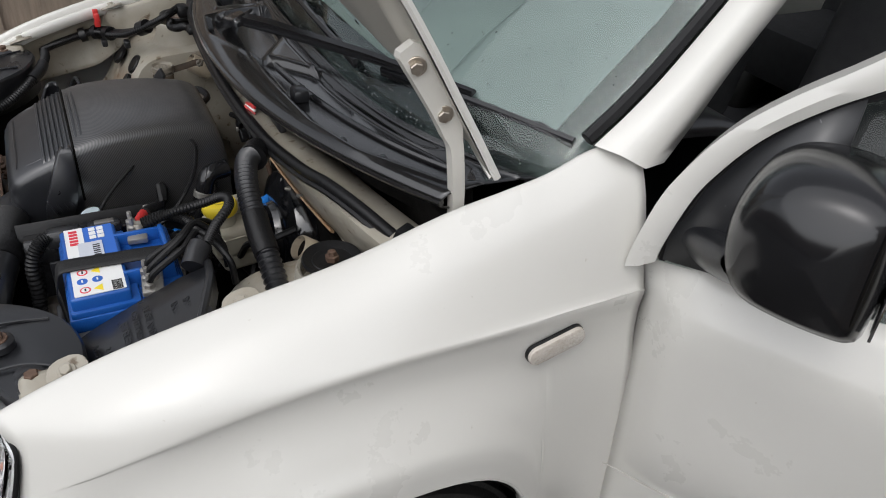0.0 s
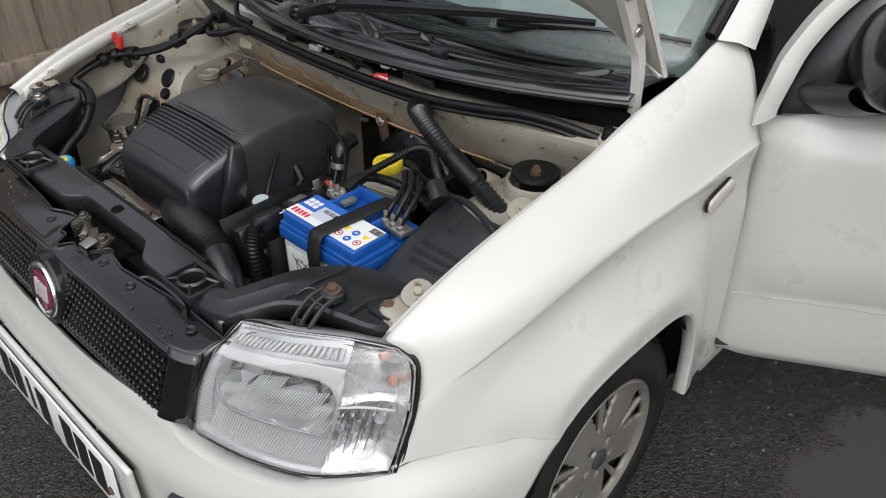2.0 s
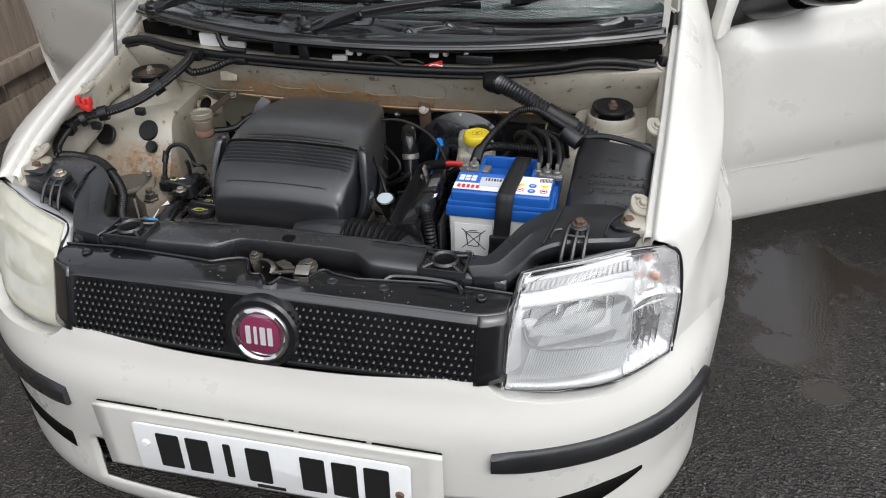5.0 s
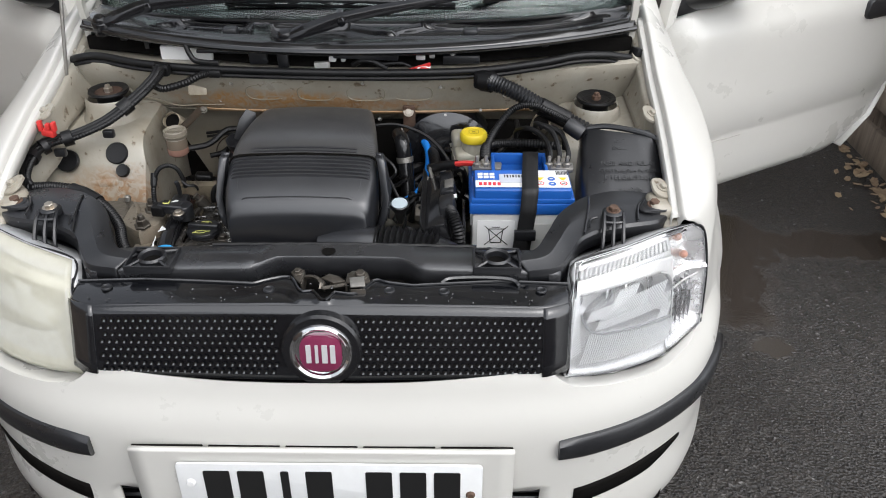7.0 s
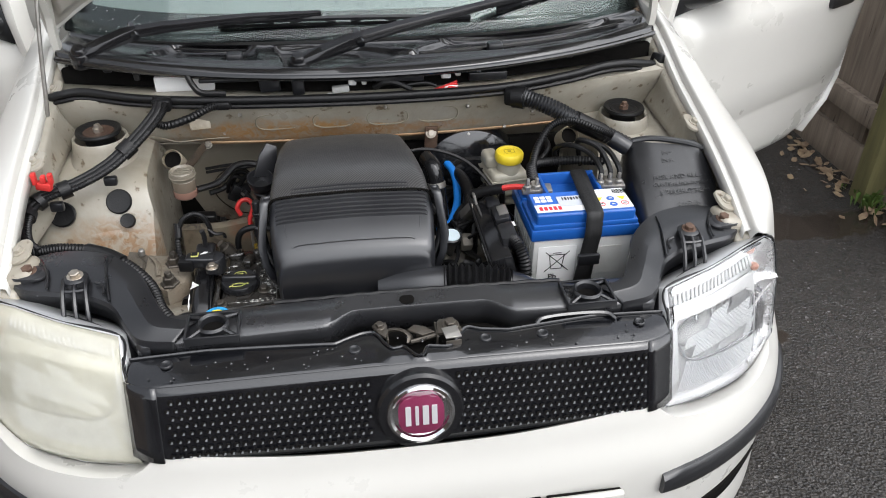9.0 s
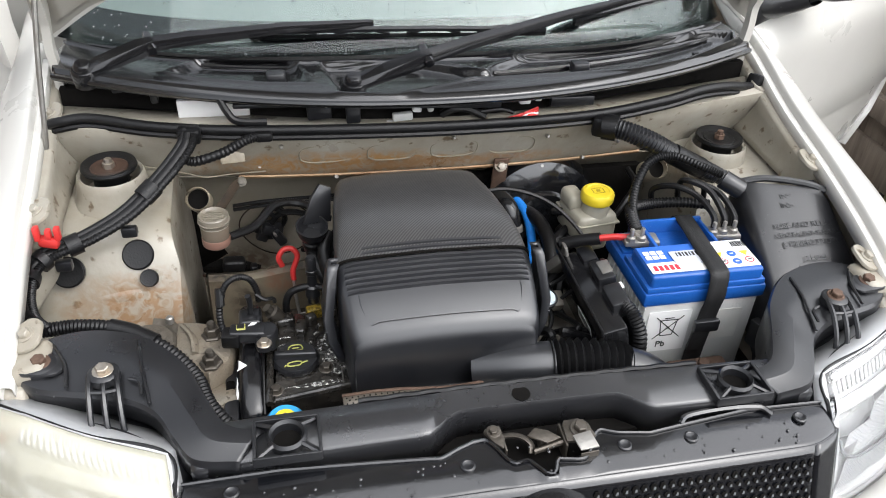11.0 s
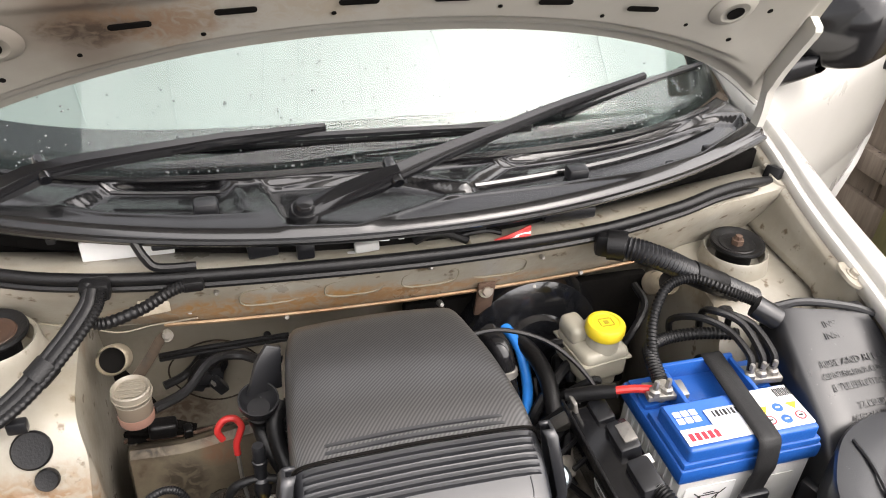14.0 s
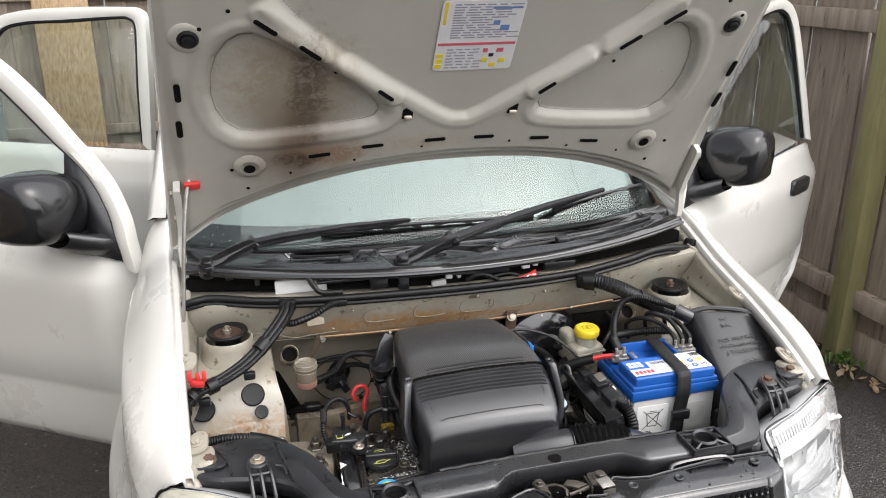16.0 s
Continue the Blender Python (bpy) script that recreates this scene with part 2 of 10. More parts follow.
REDINK = mat("red_print", (0.62, 0.03, 0.05), 0.4)
BLUEINK = mat("blue_print", (0.03, 0.13, 0.5), 0.4)
YELLINK = mat("yellow_print", (0.8, 0.62, 0.03), 0.4)
BADGE = mat("dark_red_badge", (0.17, 0.02, 0.06), 0.25, col2=(0.22, 0.04, 0.09), vary=60, amount=0.5, coat=0.8)
WEB = mat("black_webbing", (0.008, 0.008, 0.0085), 0.6, grain=0.0006, gscale=900)
SEATCLOTH = mat("dark_seat_cloth", (0.030, 0.030, 0.033), 0.9, col2=(0.05, 0.05, 0.052), vary=30, amount=0.6, grain=0.001, gscale=500)
LENS = glass_mat("clear_lens")
PANE = pane_mat("window_glass", (0.84, 0.90, 0.88))
MIST = glass_mat("misted_glass", mist=0.94, mist_col=(0.395, 0.415, 0.413), mscale=4.0)
# near-black that paints the shade of cavities and holes; oily black parts share it
DARK = mat("black_shade_and_grime", (0.0035, 0.0032, 0.003), 0.8, spec=0.08, col2=(0.009, 0.008, 0.007), vary=12, amount=0.8, grain=0.003, gscale=40)


# ---- building helpers ----
V = Vector


def part(name, bm, material, parent=None, label="", smooth=38, solid=0.0, offset=-1.0):
    """One mesh object, in world places, under a thing or a part."""
    me = bpy.data.meshes.new(name)
    bmesh.ops.recalc_face_normals(bm, faces=bm.faces)
    bm.to_mesh(me)
    bm.free()
    me.materials.append(material)
    if smooth:
        me.polygons.foreach_set("use_smooth", [True] * len(me.polygons))
        me.set_sharp_from_angle(angle=radians(smooth))
    ob = new(name, me)
    if parent:
        ob.parent = parent
        ob.matrix_parent_inverse = parent.matrix_basis.inverted()
    if solid:
        s = ob.modifiers.new("thickness", "SOLIDIFY")
        s.thickness, s.offset = solid, offset
    if label:
        ob["label"] = label
    return ob


def thing(name, at, label, category, group="", kind=""):
    ob = new(name)
    ob.location = at
    ob.empty_display_size = 0.05
    return tagged(ob, label, category, group, kind)


def cr(pts, n):
    """n places along a smooth curve through pts, evenly by knot."""
    pts = [V(p) for p in pts]
    if len(pts) == 2:
        return [pts[0].lerp(pts[1], i / (n - 1)) for i in range(n)]
    ext = [2 * pts[0] - pts[1]] + pts + [2 * pts[-1] - pts[-2]]
    out = []
    for i in range(n):
        u = i / (n - 1) * (len(pts) - 1)
        k = min(int(u), len(pts) - 2)
        t = u - k
        a, b, c, d = ext[k:k + 4]
        out.append(0.5 * (2 * b + (c - a) * t + (2 * a - 5 * b + 4 * c - d) * t * t + (3 * b - a - 3 * c + d) * t ** 3))
    return out


def lerp_table(x, xs, ys):
    return float(np.interp(x, xs, ys))


def smooth_table(x, xs, ys):
    """A smooth curve through the table, for shapes."""
    if x <= xs[0]:
        return ys[0]
    if x >= xs[-1]:
        return ys[-1]
    k = max(i for i in range(len(xs) - 1) if xs[i] <= x)
    h = xs[k + 1] - xs[k]
    t = (x - xs[k]) / h

    def slope(i):
        if i == 0 or i == len(xs) - 1:
            j = 0 if i == 0 else len(xs) - 2
            return (ys[j + 1] - ys[j]) / (xs[j + 1] - xs[j])
        return (ys[i + 1] - ys[i - 1]) / (xs[i + 1] - xs[i - 1])
    t2, t3 = t * t, t ** 3
    return (2 * t3 - 3 * t2 + 1) * ys[k] + (t3 - 2 * t2 + t) * h * slope(k) + (3 * t2 - 2 * t3) * ys[k + 1] + (t3 - t2) * h * slope(k + 1)


def grid(bm, rows, closed=False):
    """Quads over rows of places."""
    vs = [[bm.verts.new(p) for p in r] for r in rows]
    for a, b in zip(vs, vs[1:]):
        m = len(a)
        for i in range(m if closed else m - 1):
            bm.faces.new((a[i], a[(i + 1) % m], b[(i + 1) % m], b[i]))
    return vs


def loft(bm, ctrl, nu, nv):
    """A smooth skin through rows of control places."""
    rows = [cr(r, nu) for r in ctrl]
    cols = [cr([r[i] for r in rows], nv) for i in range(nu)]
    return grid(bm, [[cols[i][j] for i in range(nu)] for j in range(nv)])


def tube(bm, pts, r, n=10, m=None, rib=0.0, pitch=0.007, caps=True, flat=1.0, raw=False):
    """A round hose along a smooth curve; rib and pitch make it corrugated."""
    m = m or max(8, 8 * len(pts))
    if rib:
        rough = cr(pts, 60)
        length = sum((b - a).length for a, b in zip(rough, rough[1:]))
        m = max(12, int(length / pitch) * 4)
    p = [V(q) for q in pts] if raw else cr(pts, m)
    rows, up = [], None
    for i, q in enumerate(p):
        d = (p[min(i + 1, len(p) - 1)] - p[max(i - 1, 0)]).normalized()
        if up is None:
            up = d.orthogonal().normalized()
        up = (up - d * up.dot(d)).normalized()
        side = d.cross(up)
        rr = r if not rib else r - rib * (0, 0.5, 1, 0.5)[i % 4]
        rows.append([q + rr * (math.cos(a) * up * flat + math.sin(a) * side) for a in (2 * math.pi * k / n for k in range(n))])
    vs = grid(bm, rows, True)
    if caps:
        bm.faces.new(vs[0][::-1]), bm.faces.new(vs[-1])
    return bm


def lathe(bm, prof, at, axis=(0, 0, 1), n=28, caps=True):
    """A turned form: prof holds (radius, height) from its foot upwards."""
    turn = V((0, 0, 1)).rotation_difference(V(axis)).to_matrix()
    rows = [[V(at) + turn @ V((r * math.cos(2 * math.pi * k / n), r * math.sin(2 * math.pi * k / n), h)) for k in range(n)] for r, h in prof]
    vs = grid(bm, rows, True)
    if caps:
        bm.faces.new(vs[0][::-1]), bm.faces.new(vs[-1])
    return bm


def rbox(bm, c, s, bev=0.004, rot=(0, 0, 0), seg=2, taper=1.0):
    """A box with rounded edges; taper narrows its top."""
    made = bmesh.ops.create_cube(bm, size=1)["verts"]
    for v in made:
        if v.co.z > 0:
            v.co.x *= taper
            v.co.y *= taper
        v.co = V((v.co.x * s[0], v.co.y * s[1], v.co.z * s[2]))
    if bev:
        edges = list({e for v in made for e in v.link_edges})
        got = bmesh.ops.bevel(bm, geom=edges, offset=min(bev, min(s) * 0.45), segments=seg, affect="EDGES", profile=0.5)
        made = list({v for f in got["faces"] for v in f.verts} | {v for v in made if v.is_valid})
    bmesh.ops.transform(bm, matrix=pose(*c, *rot), verts=made)
    return bm


def box(c, s, bev=0.004, rot=(0, 0, 0), seg=2, taper=1.0):
    return rbox(bmesh.new(), c, s, bev, rot, seg, taper)


def prism(bm, outline, m, depth, bev=0.0):
    """A plate: an outline in x and y of the pose m, and its depth along the pose's z."""
    lo = [bm.verts.new(m @ V((x, y, 0))) for x, y in outline]
    hi = [bm.verts.new(m @ V((x, y, depth))) for x, y in outline]
    k = len(outline)
    faces = [bm.faces.new(lo[::-1]), bm.faces.new(hi)]
    for i in range(k):
        faces.append(bm.faces.new((lo[i], lo[(i + 1) % k], hi[(i + 1) % k], hi[i])))
    if bev:
        bmesh.ops.bevel(bm, geom=list(faces[1].edges), offset=bev, segments=2, affect="EDGES", profile=0.5)
    return bm


def rounded(w, h, r, n=4, cx=0.0, cy=0.0):
    """The outline of a rectangle with round corners."""
    out = []
    for sx, sy, a in ((1, 1, 0), (-1, 1, 90), (-1, -1, 180), (1, -1, 270)):
        for i in range(n + 1):
            b = radians(a + 90 * i / n)
            out.append((cx + sx * (w / 2 - r) + r * math.cos(b), cy + sy * (h / 2 - r) + r * math.sin(b)))
    return out


def bolt(parent, at, r=0.008, axis=(0, 0, 1), material=None, name="bolt"):
    """A hexagon head on a washer."""
    bm = bmesh.new()
    lathe(bm, [(r * 1.5, 0), (r * 1.5, r * 0.2), (r * 1.4, r * 0.28)], at, axis, 16)
    lathe(bm, [(r, r * 0.25), (r, r * 0.95), (r * 0.85, r * 1.1)], at, axis, 6)
    return part(name, bm, material or BOLT, parent, smooth=20)


def frame_at(o, x, y):
    """A pose at o with its x along x and its y near y."""
    x = V(x).normalized()
    z = x.cross(V(y)).normalized()
    y = z.cross(x)
    return Matrix(((x.x, y.x, z.x, o[0]), (x.y, y.y, z.y, o[1]), (x.z, y.z, z.z, o[2]), (0, 0, 0, 1)))

# ---- the car: shell ----
car = thing("car", (0, 1.7, 0), "white five-door hatchback, bonnet raised, doors open, on wet tarmac", "car")

EDGE_Y = [0.20, 0.25, 0.37, 0.51, 0.68, 0.82, 0.90, 0.96, 1.03, 1.09]
EDGE_X = [0.630, 0.626, 0.631, 0.639, 0.647, 0.653, 0.657, 0.658, 0.660, 0.672]
EDGE_Z = [0.748, 0.774, 0.822, 0.860, 0.897, 0.940, 0.958, 0.971, 0.997, 1.000]
CREASE_Y = [0.20, 0.25, 0.31, 0.42, 0.55, 0.70, 0.85, 1.09]
CREASE_X = [0.662, 0.681, 0.706, 0.735, 0.750, 0.760, 0.766, 0.768]
CREASE_Z = [0.668, 0.692, 0.722, 0.768, 0.799, 0.818, 0.824, 0.830]
ARCH_Y, ARCH_Z, ARCH_RZ = 0.69, 0.262, 0.341


def edge(y):
    return smooth_table(y, EDGE_Y, EDGE_X), smooth_table(y, EDGE_Y, EDGE_Z)


def lip_z(y):
    """The lower edge of the front wing: bumper seam, wheel arch, sill."""
    if y < 0.463:
        return lerp_table(y, [0.20, 0.25, 0.33, 0.405, 0.463], [0.590, 0.598, 0.590, 0.573, 0.541])
    k = 1 - abs((y - ARCH_Y) / (0.28 if y < ARCH_Y else 0.250)) ** 3
    return max(ARCH_Z + ARCH_RZ * k ** (1 / 3) if k > 0 else 0.0, 0.292)


# the bumper's shape
PLAN = [(0, -0.018), (0.20, -0.016), (0.40, 0.002), (0.545, 0.055), (0.655, 0.136), (0.718, 0.222), (0.758, 0.315), (0.781, 0.40), (0.794, 0.468)]


PLAN_LINE = cr([(x, y, 0) for x, y in PLAN], 65)


def plan(u):
    a = min(63.999, max(0.0, u * 64))
    return PLAN_LINE[int(a)].lerp(PLAN_LINE[int(a) + 1], a - int(a))


def arch_end(z):
    """How far back the bumper reaches at a height."""
    return lerp_table(z, [0.185, 0.30, 0.37, 0.44, 0.50, 0.545], [0.315, 0.338, 0.360, 0.396, 0.432, 0.468])


def trimmed(u, z):
    """u drawn in to the slanting wheel-arch edge."""
    if u < 0.70:
        return u
    a = [p.y for p in PLAN_LINE]
    end = float(np.interp(arch_end(z), a[30:], range(30, 65))) / 64
    return 0.70 + (u - 0.70) * max(0.02, end - 0.70) / 0.30


def bumper_top(x, y):
    if x < 0.375:
        return 0.612 + 0.016 * (x / 0.375) ** 2
    if x < 0.41:
        return lerp_table(x, [0.375, 0.41], [0.628, 0.596])
    if y < 0.20:
        return lerp_table(x, [0.41, 0.48, 0.55, 0.60, 0.665], [0.594, 0.582, 0.576, 0.574, 0.579])
    return lerp_table(y, [0.20, 0.222, 0.25, 0.33, 0.405, 0.468], [0.580, 0.585, 0.596, 0.589, 0.571, 0.538])


ZS = [0.185, 0.20, 0.24, 0.29, 0.34, 0.39, 0.44, 0.48, 0.515, 0.54, 0.56, 0.58, 0.60, 0.615, 0.64]
SET = [0.050, 0.016, 0.000, 0.000, 0.004, 0.002, 0.0, 0.0, 0.002, 0.010, 0.022, 0.034, 0.042, 0.046, 0.060]


def bumper_at(u, z, out=0.0):
    """A place on the bumper's skin, u from the middle to the wheel arch."""
    p = plan(u)
    s = smooth_table(z, ZS, SET)
    k = min(1.0, max(0.0, (p.x - 0.40) / 0.3))
    arch = 1.0 if p.y < 0.38 else max(0.0, 1 - (p.y - 0.38) / 0.08)
    inx = (0.5 + 0.55 * max(0.0, 1 - abs(p.y - 0.22) / 0.12)) * s * k * arch
    return V((p.x - inx + out * k, p.y + s * (1 - 0.75 * k) - 0.015 * min(1.0, s / 0.042) * (z > 0.45) * (1 - k) - out * (1 - 0.7 * k), z))


BUMP = [bumper_at(i / 64, lip_z(plan(i / 64).y)) for i in range(36, 65)]


def ease(v):
    v = max(0.0, min(1.0, v))
    return v * v * (3 - 2 * v)


def wing_side(y, z, xc, zc, za):
    """Half breadth of the wing's side: flared round the wheel arch, meeting the bumper in front."""
    off = smooth_table(y, [0.20, 0.46, 0.60, 0.80, 0.91, 1.0, 1.12], [0.76, 0.787, 0.796, 0.796, 0.788, 0.775, 0.768]) - xc
    rho = (abs((y - ARCH_Y) / (0.28 if y < ARCH_Y else 0.250)) ** 3 + max(0.0, (z - ARCH_Z) / ARCH_RZ) ** 3) ** (1 / 3)
    x = xc + off * ease((1.52 - rho) / 0.44) + 0.004 * (ease((1.22 - rho) / 0.07) - 0.5)
    x -= 0.006 * math.sin(math.pi * max(0.0, min(1.0, (zc - z) / 0.15))) * ease((y - 0.30) / 0.2)
    xb = lerp_table(y, [q.y for q in BUMP], [q.x for q in BUMP])
    return x + (xb - x) * ease((0.52 - y) / 0.16) * max(0.0, (zc - z) / (zc - za)) ** 1.3


def front_wing(sx):
    name = "left" if sx > 0 else "right"
    bm = bmesh.new()
    ys = sorted(set([0.0 + i / 60 for i in range(61)] + [0.78 + i * 0.004 for i in range(12)] + [0.27 + 0.004 * i for i in range(6)]))
    rows = []
    TS = [0.07, 0.16, 0.27, 0.39, 0.51, 0.63, 0.74, 0.83, 0.90, 0.955, 1.0]
    for k in range(18):
        row = []
        t = 0.0 if k < 6 else (TS[k - 6] if k < 17 else 1.0)
        for u in ys:
            zf = [0.76, 0.77, 0.775, 0.765, 0.755, 0.73][k] if k < 6 else 0.73 - 0.145 * t
            y0 = lerp_table(zf, [0.585, 0.70, 0.755, 0.775], [0.218, 0.256, 0.276, 0.256])
            y1 = [1.085, 1.087, 1.088, 1.084, 1.078, 1.076][k] if k < 6 else 1.076 + 0.044 * t
            y = y0 + (y1 - y0) * u
            (xe, ze), xc, zc = edge(y), smooth_table(y, CREASE_Y, CREASE_X), smooth_table(y, CREASE_Y, CREASE_Z)
            za = lip_z(y)
            z = zc - 0.004 + (za - zc + 0.004) * t
            if k < 6:
                p = [(xe - 0.004, ze - 0.028), (xe, ze), (xe + 0.012, ze + 0.004), (xe + 0.52 * (xc - xe), ze + 0.30 * (zc - ze) + 0.002), (xc - 0.009, zc + 0.010), (xc, zc - 0.004)][k]
                q = [p, p, p, (xe + 0.46 * (xc - xe), ze + 0.13 * (zc - ze)), (xe + 0.82 * (xc - xe), ze + 0.46 * (zc - ze)), (xc - 0.0005, zc - 0.006)][k]
                w = ease((0.66 - y) / 0.34)
                p = (p[0] + (q[0] - p[0]) * w, p[1] + (q[1] - p[1]) * w)
            else:
                x = wing_side(y, z, xc, zc, za)
                p = (x, z) if k < 17 else (x - 0.007, z - 0.001)
            if k > 3:
                if u == 0.0:
                    shift = lerp_table(p[1], [0.585, 0.672, 0.745, 0.764], [0.681, 0.685, 0.673, 0.650]) - p[0] - (0.004 if k == 17 else 0)
                p = (p[0] + shift * (1 - ease(u / 0.12)), p[1])
            row.append(V((sx * p[0], y, p[1])))
        rows.append(row)
    cols = [cr([r[i] for r in rows], 69) for i in range(len(ys))]
    grid(bm, [[c[j] for c in cols] for j in range(69)])
    w = part("front_wing", bm, PAINT, car, "white painted front wing, lightly dirty", solid=0.003, smooth=50)
    # stepped ledge inside the wing's edge
    bm = bmesh.new()
    led = [(y, *edge(y)) for y in [0.275 + 0.015 * i for i in range(42)]]
    grid(bm, [[V((sx * (xe + dx), y, ze + dz)) for y, xe, ze in led] for dx, dz in ((0.003, -0.010), (-0.006, -0.0095), (-0.0125, -0.0105), (-0.015, -0.014), (-0.016, -0.034))])
    part("wing_ledge", bm, PAINT, w, "stepped white ledge", solid=0.0015, smooth=40)
    # flange turned in round the wheel arch
    bm = bmesh.new()
    lip = [(ARCH_Y + 0.250, 0.294)]
    for i in range(49):
        a = math.pi * (0.01 + 0.80 * i / 48)
        c = math.cos(a)
        y = ARCH_Y + math.copysign(abs(c) ** (2 / 3), c) * (0.250 if c > 0 else 0.28)
        if y > 0.48:
            lip.append((y, ARCH_Z + ARCH_RZ * math.sin(a) ** (2 / 3)))
    rows = []
    for dx, k in ((-0.001, 1.0), (-0.004, 0.992), (-0.012, 0.990), (-0.026, 0.988)):
        row = []
        for y, z in lip:
            xc, zc = smooth_table(y, CREASE_Y, CREASE_X), smooth_table(y, CREASE_Y, CREASE_Z)
            row.append(V((sx * (wing_side(y, z, xc, zc, z) + dx), ARCH_Y + (y - ARCH_Y) * k, ARCH_Z + (z - ARCH_Z) * k)))
        rows.append(row)
    grid(bm, rows)
    part("arch_flange", bm, PAINT, w, "white flange round the wheel arch", solid=0.002, smooth=50)
    return w


wing_l, wing_r = front_wing(1), front_wing(-1)

# side repeaters, set into the wings
for sx, w in ((1, wing_l), (-1, wing_r)):
    m = frame_at((sx * 0.7635, 0.937, 0.774), (0, 0.97, 0.24), (0, -0.24, 0.97)) if sx > 0 else frame_at((sx * 0.7635, 0.937, 0.774), (0, -0.97, -0.24), (0, -0.24, 0.97))
    part("side_repeater", prism(bmesh.new(), rounded(0.0905, 0.0315, 0.014), m, 0.007, 0.003), RUBBER, w, "black rubber seal of the indicator")
    part("repeater_lens", prism(bmesh.new(), rounded(0.0885, 0.0298, 0.013), m @ pose(0, 0, 0.004), 0.008, 0.003),
         mat("clear_ribbed_lens", (0.60, 0.57, 0.52), 0.18, col2=(0.42, 0.36, 0.30), vary=60, amount=0.8, grain=0.002, gscale=250, coat=0.8), w, "clear ribbed indicator lens")

# bumper
bm = bmesh.new()
rows = []
for j in range(34):
    row = []
    for i in range(-64, 65):
        u = abs(i) / 64
        p = plan(u)
        top = bumper_top(p.x, p.y)
        z = 0.185 + (top - 0.185) * j / 33
        q = bumper_at(trimmed(u, z), z)
        row.append(V((q.x if i >= 0 else -q.x, q.y, q.z)))
    rows.append(row)
rows.append([V((p.x * (0.985 if 0.40 < abs(p.x) and p.y < 0.2 else 0.992), p.y + (0.035 if 0.345 < abs(p.x) < 0.60 and p.y < 0.2 else 0.055 if 0.60 <= abs(p.x) < 0.71 and p.y < 0.215 else 0.008), p.z - 0.006)) for p in rows[-1]])
grid(bm, rows)
# take out the lower intake and the plate's upper slot
gone = [f for f in bm.faces if (lambda c: abs(c.x) < 0.37 and 0.262 < c.z < 0.366)(f.calc_center_median())]
bmesh.ops.delete(bm, geom=gone, context="FACES")
bumper = part("front_bumper", bm, PAINT, car, "white painted front bumper", solid=0.004, smooth=50)
# mesh in the lower intake
bm = bmesh.new()
for k in range(5):
    tube(bm, [(x, 0.03 + 0.9 * max(0, abs(x) - 0.35) ** 2, 0.268 + k * 0.022) for x in (-0.4, -0.25, 0, 0.25, 0.4)], 0.005, 6)
part("intake_grille", bm, PLASTIC, bumper, "black lower intake slats")
part("intake_back", box((0, 0.09, 0.29), (1.06, 0.02, 0.14)), DARK, bumper)
# black rubbing strips
for sx in (1, -1):
    bm = bmesh.new()
    rows = []
    for i in range(30):
        u = 0.252 + (0.724 - 0.252) * i / 29
        h = 0.0255 * min(1, 0.80 + i / 8, (31.5 - i) / 4)
        rows.append([V((sx * q.x, q.y, q.z)) for q in (bumper_at_u for bumper_at_u in
                    (bumper_at(u + 0.012 * a * max(0, (i - 26) / 3), 0.473 + h * a, o) for a, o in
                     ((-1, -0.002), (-0.95, 0.006), (-0.7, 0.012), (0, 0.014), (0.7, 0.012), (0.95, 0.006), (1, -0.002))))])
    clean = [rows[0]]
    for r in rows[1:]:
        if (r[3] - clean[-1][3]).length > 1e-4:
            clean.append(r)
    vs = grid(bm, clean)
    bm.faces.new(vs[0]), bm.faces.new(vs[-1][::-1])
    part("rubbing_strip", bm, PLASTIC, bumper, "scuffed black rubbing strip")
# dark slots low in the corners
for sx in (1, -1):
    bm = bmesh.new()
    pts = [bumper_at(i / 64, lerp_table(i, [18, 32], [0.345, 0.375]), 0.001) for i in range(18, 33)]
    rows = [[V((sx * p.x, p.y, p.z + d * min(1, (33 - i) / 6))) for d in (-0.028, 0.0, 0.012)] for i, p in zip(range(18, 33), pts)]
    grid(bm, rows)
    part("corner_slot", bm, DARK, bumper, "black moulded slot", solid=0.004, offset=0)
# the plate's raised carrier with its long slot
bm = bmesh.new()
grid(bm, [[V((x, -0.0225 + 0.10 * max(0, abs(x) - 0.22) ** 2, z)) for x in [-0.325 + 0.65 * i / 24 for i in range(25)]] for z in (0.345, 0.35, 0.40, 0.45, 0.493, 0.499)])
part("plate_carrier", bm, PAINT, bumper, "white moulded plate carrier", solid=0.009, offset=1)
for k in range(5):
    x = -0.262 + k * 0.131
    part("slot", box((x, -0.0223 + 0.10 * max(0, abs(x) - 0.22) ** 2, 0.4965), (0.122, 0.012, 0.0035), 0.0015), DARK, bumper)

# number plate
PLATE = frame_at((0.012, -0.0370, 0.419), (1, 0, 0), (0, 0.05, 1))
plate = part("number_plate", prism(bmesh.new(), rounded(0.52, 0.111, 0.008), PLATE, 0.004, 0.001), mat("white_reflective_plate", (0.74, 0.75, 0.75), 0.35, col2=(0.62, 0.62, 0.61), vary=30, amount=0.5), car, "white reflective number plate with black marks")
for k, x in enumerate((-0.192, -0.134, -0.076, -0.018, 0.084, 0.142, 0.200)):
    part("mark", prism(bmesh.new(), rounded((0.045, 0.045, 0.014, 0.045, 0.045, 0.045, 0.045)[k], 0.079, 0.003, 2, x, 0.0), PLATE @ pose(0, 0, 0.004), 0.0012), BLACKINK, plate, "plain black bar")
